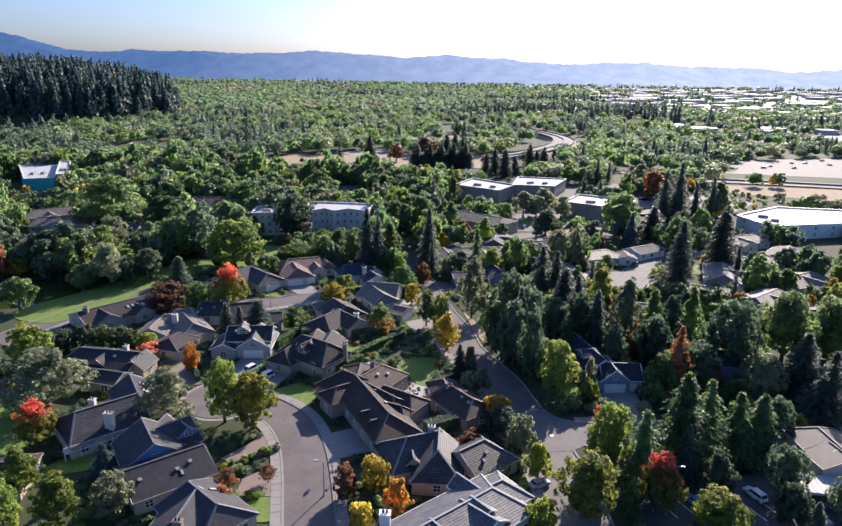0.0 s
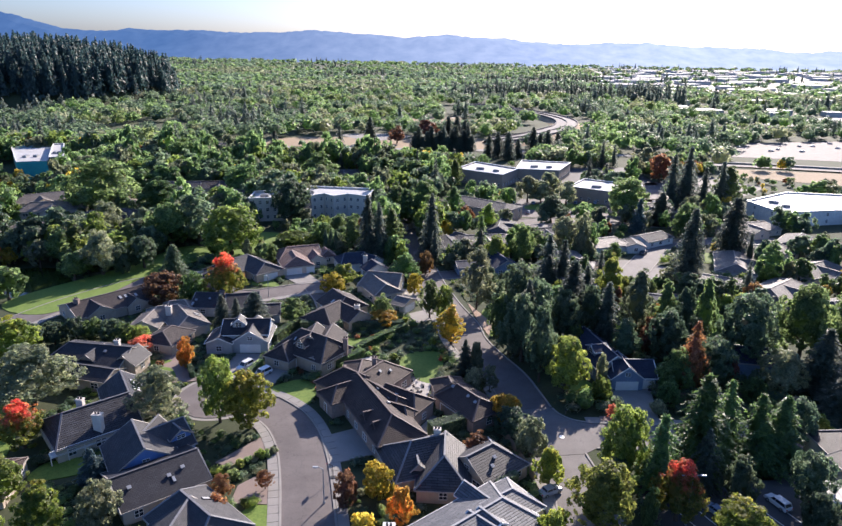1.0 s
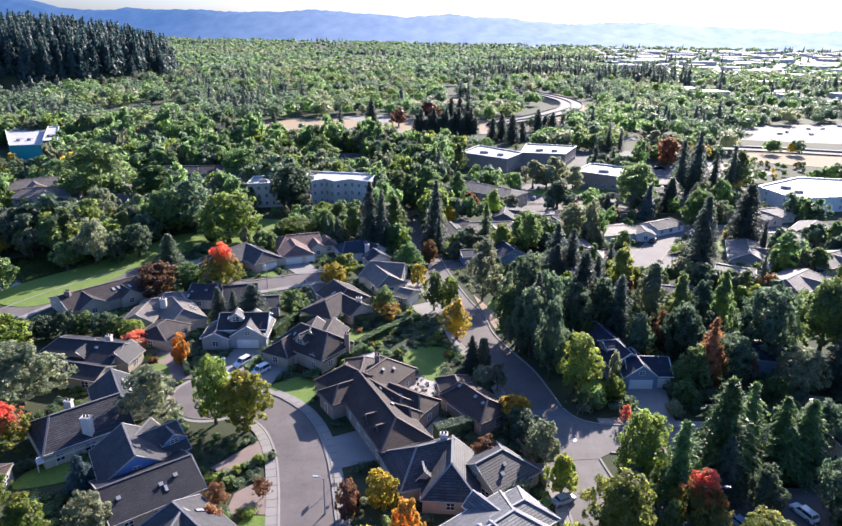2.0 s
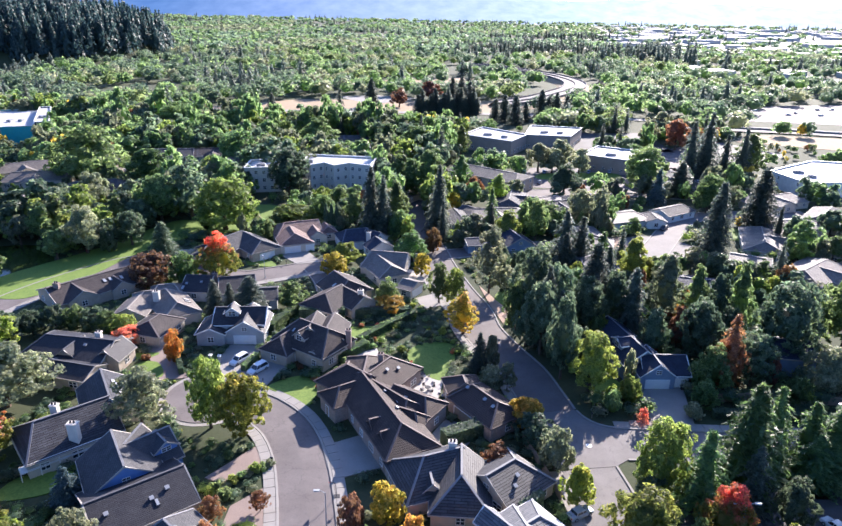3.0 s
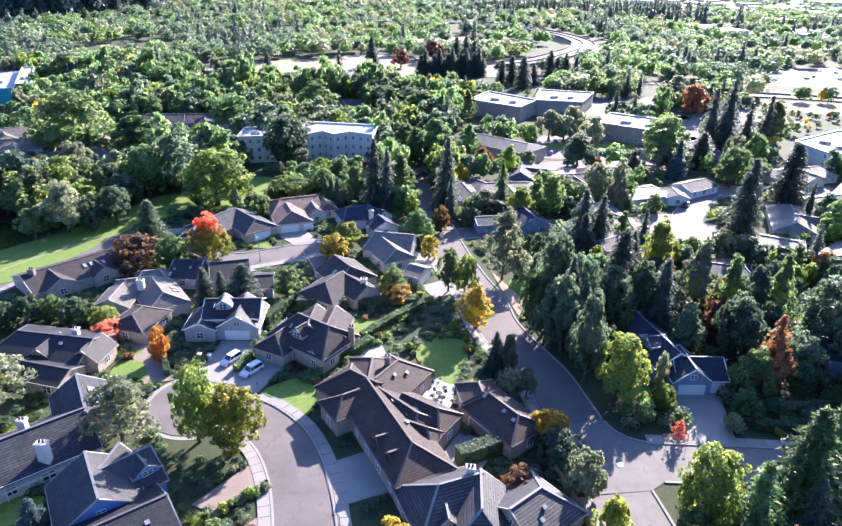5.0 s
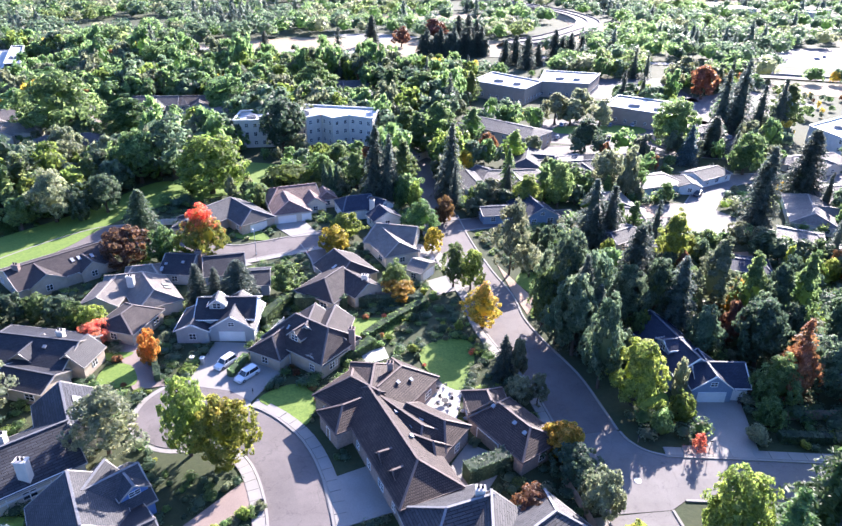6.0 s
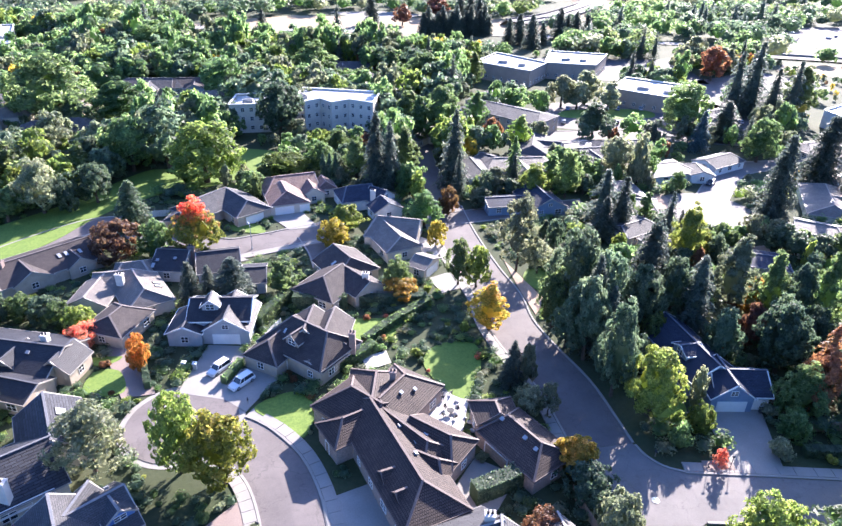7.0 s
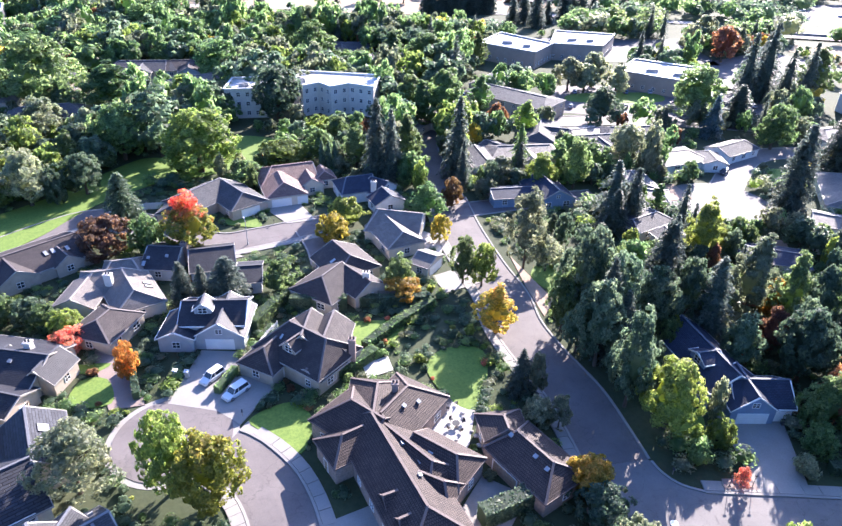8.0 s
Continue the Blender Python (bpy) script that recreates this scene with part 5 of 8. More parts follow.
plant("tree", -20.9, 144.7, 5.7, 3.5, "small", "gold", "golden round-headed tree at the kerb", "tree")
plant("conifer", -15, 172.2, 19.4, 4.7, "fir", "conifer", "very tall dark fir behind the houses", "conifer")
plant("conifer", -11.8, 172.1, 17.3, 3.8, "fir", "conifer", "very tall dark fir behind the houses", "conifer")
plant("tree", -8.6, 179, 14, 4, "tall", "green", "tall green tree beside the firs", "tree")
plant("tree", -20.5, 180.9, 11, 3.5, "tall", "green", "tall green tree beside the firs", "tree")
plant("tree", -28.2, 178.5, 7.5, 0.8, "column", "deep", "slim dark cypress in a garden", "tree")
plant("tree", -26.7, 178.7, 7.5, 0.8, "column", "deep", "slim dark cypress in a garden", "tree")
plant("tree", -25.2, 178.8, 7.5, 0.8, "column", "deep", "slim dark cypress in a garden", "tree")
plant("conifer", 3.2, 177, 19.2, 4.8, "fir", "conifer", "tall dark fir beside the road", "conifer")
plant("conifer", 4.3, 171.5, 11.2, 2.3, "fir", "conifer", "dark fir beside the road", "conifer")
plant("tree", -0.6, 146.4, 5.6, 2.1, "small", "gold", "yellow round tree beside the patio", "tree")
plant("tree", 3.4, 131.2, 8.8, 2.4, "round", "green", "tall narrow green tree by the street", "tree")
plant("tree", 6.6, 130.6, 8.2, 2.4, "round", "lime", "tall narrow green tree by the street", "tree")
plant("tree", 14.4, 137.1, 14.7, 3.9, "airy", "silver", "airy birch on the verge of the street", "tree")
plant("tree", 18.2, 136.3, 7.1, 2.9, "airy", "silver", "small airy birch on the verge", "tree")
plant("tree", 8, 117.1, 8.6, 3.4, "tall", "gold", "golden autumn tree beside the street", "tree")
plant("conifer", 10.4, 104, 7.2, 2.6, "fir", "conifer", "dark garden conifer in a garden", "conifer")
plant("tree", 12.4, 103.8, 7.1, 1.6, "small", "silver", "grey-green tree beside the street", "tree")
plant("tree", 11.9, 97.7, 4.6, 2.3, "small", "silver", "feathery grey-green shrub tree", "tree")
plant("tree", 14.6, 97.4, 5.1, 1.6, "airy", "silver", "feathery grey-green shrub tree", "tree")
plant("tree", 28.2, 98.4, 10.4, 3.9, "round", "lime", "broad airy tree with turning leaves", "tree")
plant("tree", 34, 95.4, 4.6, 1.9, "small", "lime", "bright green rounded bush tree", "tree")
plant("shrub", 30.3, 92.6, 4.2, 2, "shrub", "green", "rounded green garden bush", "shrub")
plant("shrub", 31.1, 95.7, 3.2, 1.9, "shrub", "lime", "bright clipped garden bush", "shrub")
plant("tree", 46.7, 98.7, 4.8, 1.9, "small", "green", "rounded garden tree beside the garage", "tree")
plant("tree", 45.5, 94.6, 4.9, 2.1, "small", "green", "rounded garden tree beside the garage", "tree")
plant("tree", 50.7, 99.7, 10.9, 2.8, "airy", "rust", "rust-coloured conifer with drooping boughs", "tree")
plant("tree", 34.3, 89.2, 3.0, 0.95, "airy", "red", "young maple with bright red leaves", "tree")
plant("tree", 16.5, 87.8, 4.9, 2.9, "small", "gold", "round bush turning gold", "tree")
plant("tree", 17, 83.9, 4.9, 3.4, "small", "deep", "dark garden tree by the kerb", "tree")
plant("tree", 33.9, 114.8, 5.9, 1.3, "small", "lime", "light green garden tree", "tree")
for x, y, hh, rr, leaf in ((-72.7, 112, 5, 2.6, "deep"), (-69.4, 114.2, 5.2, 2.8, "deep"), (-65.8, 114.8, 4.8, 2.7, "green"), (-62.4, 114.6, 4.8, 2.6, "deep"), (-59.2, 113.4, 4.6, 2.6, "green"), (-55.4, 112.4, 4.4, 2.6, "lime"), (-75.6, 109, 6, 3, "deep")):
    plant("tree", x, y, hh, rr, "small", leaf, "rounded evergreen in a dense garden row", "tree", "garden row")
for i in range(9):
    x, y = -25.8 + i * 0.78, 71.2 + i * 0.74
    plant("shrub", x, y, 1.3 + 0.4 * math.sin(i * 2.3), 0.95, "shrub", ("lime", "green", "silver")[i % 3], "leafy shrub in a row between paved yards", "shrub", "yard shrubs")
plant("tree", -24.0, 66.6, 3.4, 1.5, "airy", "rust", "small bare-twigged reddish tree in a yard", "tree")
plant("tree", -18.6, 68.6, 3.2, 1.3, "airy", "rust", "small bare-twigged reddish tree in a yard", "tree")
# wood east of the street
plant("tree", 21.8, 110.3, 14.4, 3.6, "round", "deep", "dense dark green tree in the wood", "tree")
plant("tree", 24.1, 102, 14.7, 3, "round", "deep", "dense dark green tree in the wood", "tree")
plant("conifer", 23.1, 113.8, 15.8, 3.8, "fir", "conifer", "tall dark conifer in the wood", "conifer")
plant("tree", 18.2, 118.6, 11, 2.8, "round", "green", "green broad-leaved tree in the wood", "tree")
plant("tree", 21.5, 119.6, 16.8, 4.4, "round", "deep", "dense dark green tree in the wood", "tree")
plant("tree", 25.2, 116.8, 15, 3.8, "round", "deep", "dense dark green tree in the wood", "tree")
plant("conifer", 25.2, 111.9, 11.9, 3.6, "fir", "conifer", "tall dark conifer in the wood", "conifer")
plant("conifer", 33.7, 123.1, 17.4, 4.7, "dense", "conifer", "tall dark conifer in the wood", "conifer")
plant("tree", 31.4, 117.1, 12.4, 3.8, "round", "deep", "dense dark green tree in the wood", "tree")
plant("tree", 37.1, 119.8, 13, 3.1, "round", "deep", "dense dark green tree in the wood", "tree")
plant("conifer", 39.8, 117.7, 14.4, 4.9, "fir", "conifer", "tall dark conifer in the wood", "conifer")
plant("tree", 46.2, 139.9, 13.8, 3.4, "tall", "lime", "yellow-green tree in the wood", "tree")
plant("tree", 47.8, 122.9, 15.5, 3.9, "tall", "silver", "pale grey-green tree in the wood", "tree")
plant("tree", 48.1, 114.8, 8.4, 2.3, "small", "wine", "purple-leaved tree in the wood", "tree")
plant("tree", 52.7, 120.6, 14.1, 3, "tall", "green", "green broad-leaved tree in the wood", "tree")
plant("tree", 55.8, 118, 14.9, 2.7, "tall", "deep", "dense dark green tree in the wood", "tree")
plant("tree", 60, 118.2, 15.8, 2.7, "tall", "green", "green broad-leaved tree in the wood", "tree")
plant("tree", 50.9, 112.5, 11, 2.5, "round", "deep", "dense dark green tree in the wood", "tree")
plant("tree", 55.5, 111.7, 9.9, 2.8, "round", "deep", "dense dark green tree in the wood", "tree")
plant("tree", 42.1, 111, 8.9, 2.8, "round", "deep", "dense dark green tree in the wood", "tree")
plant("conifer", 34.5, 157.6, 13.5, 5.4, "rag", "conifer", "tall dark conifer in the wood", "conifer")
plant("conifer", 38.2, 156.4, 12.5, 4.8, "rag", "conifer", "tall dark conifer in the wood", "conifer")
plant("conifer", 33.6, 151.9, 9.5, 4.2, "fir", "conifer", "tall dark conifer in the wood", "conifer")
plant("conifer", 40.0, 137.5, 11.5, 3.6, "fir", "conifer", "tall dark conifer in the wood", "conifer")
plant("conifer", 74.4, 165.3, 19.4, 4.9, "dense", "conifer", "tall dark conifer in the wood", "conifer")
plant("conifer", 94.7, 185.7, 18.6, 6, "dense", "conifer", "tall dark conifer in the wood", "conifer")
plant("tree", 48.8, 114.4, 6, 1.3, "small", "silver", "pale grey-green tree in the wood", "tree")
plant("tree", 32.3, 113.6, 6.6, 1.7, "small", "green", "green broad-leaved tree in the wood", "tree")
plant("tree", 28.4, 106.5, 7.1, 1.9, "round", "deep", "dense dark green tree in the wood", "tree")
plant("tree", 25.8, 106.5, 8.7, 2.3, "round", "deep", "dense dark green tree in the wood", "tree")
plant("tree", 19.5, 113.3, 9, 2.5, "round", "deep", "dense dark green tree in the wood", "tree")
plant("tree", 53, 123.6, 7.6, 3.2, "small", "orange", "rust-orange tree in the wood", "tree")
plant("tree", 48.6, 182.2, 13.1, 3, "small", "silver", "pale grey-green tree in the wood", "tree")
# trees nearer the flight's start
plant("tree", -2.9, 67.4, 5.7, 2.3, "small", "gold", "rounded golden tree in a front garden", "tree")
plant("tree", 0.6, 62.3, 5.9, 2, "small", "orange", "young orange tree in a front garden", "tree")
plant("tree", -6.9, 65.3, 5.8, 1.8, "small", "wine", "purple-leaved plum tree in a garden", "tree")
plant("tree", 26.2, 63.1, 9.5, 4.3, "round", "lime", "round yellow-green maple in a garden", "tree")
plant("tree", 36.6, 64.8, 8.8, 3.3, "round", "redtop", "maple with red crown beside the car park", "tree")
plant("tree", 31.7, 73.6, 11.5, 3.7, "round", "lime", "green broad tree at the corner", "tree")
plant("conifer", 36, 71.3, 12.2, 4.7, "rag", "spruce", "pale feathery conifer in a garden", "conifer")
plant("conifer", 43.3, 75.9, 15.7, 6.3, "fir", "spruce", "broad green conifer in a garden", "conifer")
plant("conifer", 49.6, 81.6, 12.3, 4.3, "rag", "spruce", "green conifer in a row", "conifer")
plant("conifer", 53.7, 80.3, 10.8, 4.4, "rag", "spruce", "green conifer in a row", "conifer")
plant("conifer", 56.7, 79, 11, 4.9, "fir", "spruce", "green conifer in a row", "conifer")
plant("tree", 42.9, 60, 6.4, 3.9, "round", "goldtop", "round tree turning gold beside the car park", "tree")
plant("tree", -75.3, 103.9, 9.5, 4.6, "tall", "goldtop", "yellow-green tree with orange patches", "tree")
plant("tree", -63.1, 88.8, 10.2, 7, "round", "silver", "broad grey-green tree in a garden", "tree")
plant("tree", -57.2, 76.4, 8.2, 3.4, "tall", "redtop", "maple turning orange in a garden", "tree")
plant("tree", -52.0, 63.6, 8, 3.0, "tall", "lime", "yellow-green garden tree in a garden", "tree")
plant("tree", -43.2, 57.6, 8.3, 3, "tall", "goldtop", "tree with yellowing leaves", "tree")
plant("tree", -37.3, 60.2, 6.8, 2.9, "small", "silver", "rounded olive-green tree in a garden", "tree")
plant("conifer", -42.6, 68.7, 5.6, 2.8, "fir", "blue", "small blue spruce in a garden", "conifer")
plant("tree", 21, 71.5, 6.1, 2.3, "small", "goldtop", "rounded bush turning orange", "tree")
plant("tree", 19.2, 78.3, 6.7, 2.9, "small", "silver", "grey-green rounded tree in a garden", "tree")
plant("conifer", 52.2, 102.3, 13.2, 3.6, "rag", "rust", "tall rust-brown conifer in a garden", "conifer")
plant("tree", 66.9, 99.2, 8.6, 4, "round", "silver", "broad grey-green tree in a garden", "tree")
plant("conifer", 74.7, 91.7, 13.3, 4.5, "rag", "conifer", "dark spreading conifer in a garden", "conifer")
plant("tree", 55.5, 68.3, 8.8, 3, "round", "deep", "dark rounded tree by the car park", "tree")
plant("tree", 66.8, 86.2, 3.8, 2.2, "small", "lime", "golden-green bush in a garden", "tree")
plant("tree", -49.4, 55.9, 8.1, 2.2, "round", "lime", "yellow-green garden tree in a garden", "tree")
plant("tree", 19.7, 59.4, 5.1, 2.4, "small", "goldtop", "bush turning orange in a garden", "tree")
plant("tree", 45.9, 68.2, 7.5, 2.4, "round", "deep", "dark tree over the car park", "tree")
plant("conifer", 55.8, 60.6, 5.2, 2.3, "fir", "conifer", "small dark conifer in a garden", "conifer")
plant("shrub", -23.2, 62.4, 4, 1.7, "shrub", "rust", "rust-coloured bush in a garden", "shrub")
plant("shrub", -4.2, 59.3, 4.4, 2.2, "shrub", "gold", "golden bush in a garden", "shrub")
plant("tree", 11.2, 77.5, 3.8, 2.7, "small", "rust", "bush with brown-orange leaves", "tree")
plant("tree", 16.3, 87.3, 5.3, 2.4, "small", "gold", "round bush turning gold", "tree")
plant("conifer", -41.9, 68.5, 4.1, 1.5, "fir", "blue", "small blue spruce in a garden", "conifer")
plant("tree", -71.2, 88, 11, 3, "round", "deep", "dark broad tree in a garden", "tree")
plant("tree", 30.1, 71.2, 5.2, 2.1, "small", "deep", "dark bush tree in a garden", "tree")
# tall trees round the apartment building and the park
plant("tree", -112.8, 215.2, 19.7, 12.1, "round", "green", "tall leafy green tree behind the houses", "tree")
plant("tree", -92.8, 214.1, 15, 8.1, "tall", "green", "tall leafy green tree behind the houses", "tree")
plant("tree", -106, 184.9, 8.9, 4.3, "round", "silver", "pale grey-green tree behind the houses", "tree")
plant("tree", -100.8, 191.8, 10.6, 5.7, "round", "silver", "pale grey-green tree behind the houses", "tree")
plant("tree", -117.6, 308.4, 15.8, 10.4, "round", "green", "tall leafy green tree behind the houses", "tree")
plant("tree", -103.6, 319.8, 11.7, 7.6, "round", "deep", "dense dark green tree behind the houses", "tree")
plant("tree", -144.3, 264.3, 11.4, 9.6, "round", "green", "tall leafy green tree behind the houses", "tree")
plant("tree", -71.9, 246.3, 14.6, 8.6, "round", "green", "tall leafy green tree behind the houses", "tree")
plant("tree", -46.2, 212.5, 15.9, 6.7, "round", "deep", "dense dark green tree behind the houses", "tree")
plant("tree", -9.3, 215.4, 15, 4.7, "tall", "green", "tall leafy green tree behind the houses", "tree")
plant("tree", -6, 209.8, 13.7, 4.5, "tall", "green", "tall leafy green tree behind the houses", "tree")
plant("tree", 0.3, 213.4, 17.5, 5.9, "tall", "green", "tall leafy green tree behind the houses", "tree")
plant("tree", -18, 269.1, 14.7, 6.2, "tall", "green", "tall leafy green tree behind the houses", "tree")
plant("tree", -5.6, 279.2, 13.5, 7.7, "tall", "green", "tall leafy green tree behind the houses", "tree")
plant("tree", -28.6, 260.5, 9.3, 6, "tall", "green", "tall leafy green tree behind the houses", "tree")
plant("tree", -48.9, 285.6, 13.5, 8.2, "round", "green", "tall leafy green tree behind the houses", "tree")
plant("tree", 74.1, 226.8, 15.9, 7.7, "round", "green", "tall leafy green tree behind the houses", "tree")
plant("conifer", 74.5, 212.7, 11.7, 4.1, "fir", "blue", "blue-green conifer by the bungalows", "conifer")
plant("conifer", 85.8, 224.3, 11.9, 7.3, "fir", "conifer", "tall dark conifer behind the houses", "conifer")
plant("tree", 87.9, 204.7, 12.2, 5, "round", "green", "tall leafy green tree behind the houses", "tree")
plant("tree", 45, 189.2, 10.8, 4.3, "round", "silver", "pale grey-green tree behind the houses", "tree")
plant("tree", 29.6, 173.8, 11.2, 3.3, "round", "green", "tall leafy green tree behind the houses", "tree")
plant("tree", 22.4, 207.7, 9.9, 4, "tall", "lime", "yellow-green tree behind the houses", "tree")
plant("conifer", 18.3, 184, 11.4, 3.4, "fir", "spruce", "feathery green conifer in a garden", "conifer")
plant("tree", 21.9, 172.2, 8.3, 3.7, "round", "lime", "yellow-green tree behind the houses", "tree")
plant("tree", -75.4, 216.7, 9.4, 5.8, "round", "silver", "pale grey-green tree behind the houses", "tree")
plant("tree", -62.4, 223.5, 8.1, 6.2, "small", "silver", "pale grey-green tree behind the houses", "tree")
plant("tree", -104.2, 210.3, 10.2, 4.7, "round", "deep", "dense dark green tree behind the houses", "tree")
plant("tree", -123.6, 218, 10.5, 4.9, "round", "green", "tall leafy green tree behind the houses", "tree")
plant("conifer", 109.3, 264.3, 19.4, 7.2, "fir", "conifer", "tall dark conifer behind the houses", "conifer")
plant("tree", 121.7, 253.3, 17, 6.8, "tall", "green", "tall leafy green tree behind the houses", "tree")
plant("tree", 51.2, 185.9, 9.3, 3.4, "small", "green", "tall leafy green tree behind the houses", "tree")
plant("tree", 10.9, 225.6, 11.7, 3.9, "tall", "green", "tall leafy green tree behind the houses", "tree")
plant("tree", 46.2, 222.8, 9.8, 5.3, "round", "deep", "dense dark green tree behind the houses", "tree")
plant("tree", 12.5, 279.7, 13.4, 3.8, "tall", "green", "tall leafy green tree behind the houses", "tree")
plant("tree", -27.6, 200.3, 6.4, 3, "round", "green", "tall leafy green tree behind the houses", "tree")
plant("tree", -43.4, 169.9, 5.1, 4.4, "small", "green", "tall leafy green tree behind the houses", "tree")
plant("tree", -38.1, 181.9, 5.6, 6.7, "round", "lime", "yellow-green tree behind the houses", "tree")
plant("tree", -29.5, 185.2, 7.9, 3.4, "round", "green", "tall leafy green tree behind the houses", "tree")
plant("tree", -3.3, 155.9, 7.1, 4, "round", "green", "tall leafy green tree behind the houses", "tree")
plant("tree", 1.9, 161.8, 6.6, 2.5, "small", "rust", "rust-coloured small tree in a garden", "tree")
plant("tree", 8.9, 166.4, 4.9, 2.5, "small", "silver", "pale grey-green tree behind the houses", "tree")
plant("tree", 50.6, 143.9, 6.6, 2.6, "round", "lime", "yellow-green tree behind the houses", "tree")
# the row of firs and the purple trees at the field, and the far grove
for i in range(15):
    plant("conifer", -9 + i * 2.5, 384 + i * 1.3, 13 + 3.5 * math.sin(i * 2.1), 4.2, "dense", "conifer", "dark fir in a row at the field's edge", "conifer", "firs at the field")
for i, (x, y, hh) in enumerate(((35.3, 381, 12), (40, 376, 15), (45, 366, 16), (52, 378, 11), (63, 394, 16), (68, 398, 12), (73, 400, 14), (80, 404, 12), (-40, 428, 17), (12, 452, 16), (18, 448, 17), (24, 455, 14), (-95, 392, 11))):
    plant("conifer", x, y, hh, hh * 0.34, "dense", "conifer", "tall dark fir near the motorway", "conifer", "firs at the field")
plant("tree", -21.9, 424.4, 11, 6, "mid", "wine", "purple-leaved tree standing in the dry field", "tree")
plant("tree", -2.6, 456.7, 13, 7.5, "mid", "wine", "purple-leaved tree standing in the dry field", "tree")
for x, y, hh, rr in ((42, 256, 11, 5), (51, 262, 12, 5.5), (47, 254, 9, 4.5), (115, 337, 13, 6), (112, 306, 14, 6.5), (121, 318, 12, 6), (104, 322, 11, 5), (57, 252, 10, 4.5)):
    plant("tree", x, y, hh, rr, "mid", "rust" if x == 112 else "silver", "tan autumn tree beside the car parks", "tree", "tan trees by the car parks")
for x, y, hh in ((104.4, 251.8, 25), (98, 250, 22), (116.6, 248, 20), (109, 246, 18)):
    plant("conifer", x, y, hh, hh * 0.27, "rag", "conifer", "very tall ragged conifer by the store", "conifer")
# dense trees round the car park and the corner wood
plant("tree", 65, 109.9, 15.4, 5.7, "round", "deep", "dense dark tree in the corner wood", "tree")
plant("tree", 77.5, 113.1, 16.9, 5.8, "round", "green", "leafy green tree in the corner wood", "tree")
plant("tree", 88.1, 116.2, 13.8, 6, "round", "green", "leafy green tree in the corner wood", "tree")
plant("conifer", 75, 101, 12.6, 5.9, "fir", "conifer", "tall dark conifer in the corner wood", "conifer")
plant("tree", 49.7, 108.3, 12.3, 4, "round", "deep", "dense dark tree in the corner wood", "tree")
plant("tree", 48.2, 98.9, 8.4, 3.2, "round", "green", "leafy green tree in the corner wood", "tree")
plant("tree", 55.9, 101.7, 9.6, 3.8, "round", "deep", "dense dark tree in the corner wood", "tree")
plant("tree", 61.2, 83.2, 8.4, 3.2, "round", "deep", "dense dark tree in the corner wood", "tree")
plant("conifer", 73, 91.1, 8.5, 5.9, "fir", "conifer", "tall dark conifer in the corner wood", "conifer")
plant("conifer", 53.3, 77.1, 7.7, 4.8, "fir", "spruce", "green conifer beside the car park", "conifer")
plant("conifer", 42.6, 71.9, 9.5, 3.1, "fir", "conifer", "tall dark conifer in the corner wood", "conifer")
plant("tree", 88.1, 115.4, 10.6, 4, "round", "goldtop", "broad tree turning gold in the wood", "tree")
plant("conifer", 80.9, 96.5, 12.6, 3.8, "fir", "conifer", "tall dark conifer in the corner wood", "conifer")
plant("tree", 53.2, 61.7, 7.1, 2.3, "round", "deep", "dense dark tree in the corner wood", "tree")
plant("tree", 61.1, 63.1, 8.1, 2.3, "round", "deep", "dense dark tree in the corner wood", "tree")

# the plans that the houses cover
for o in House.made:
    for w in o.wings:
        turn = pose(o.x, o.y, 0) @ w["m"]
        BLOCK_RECT.append((turn.inverted(), w["xa"], w["xb"], w["hw"]))

# ---- flat-roofed buildings in the distance ----


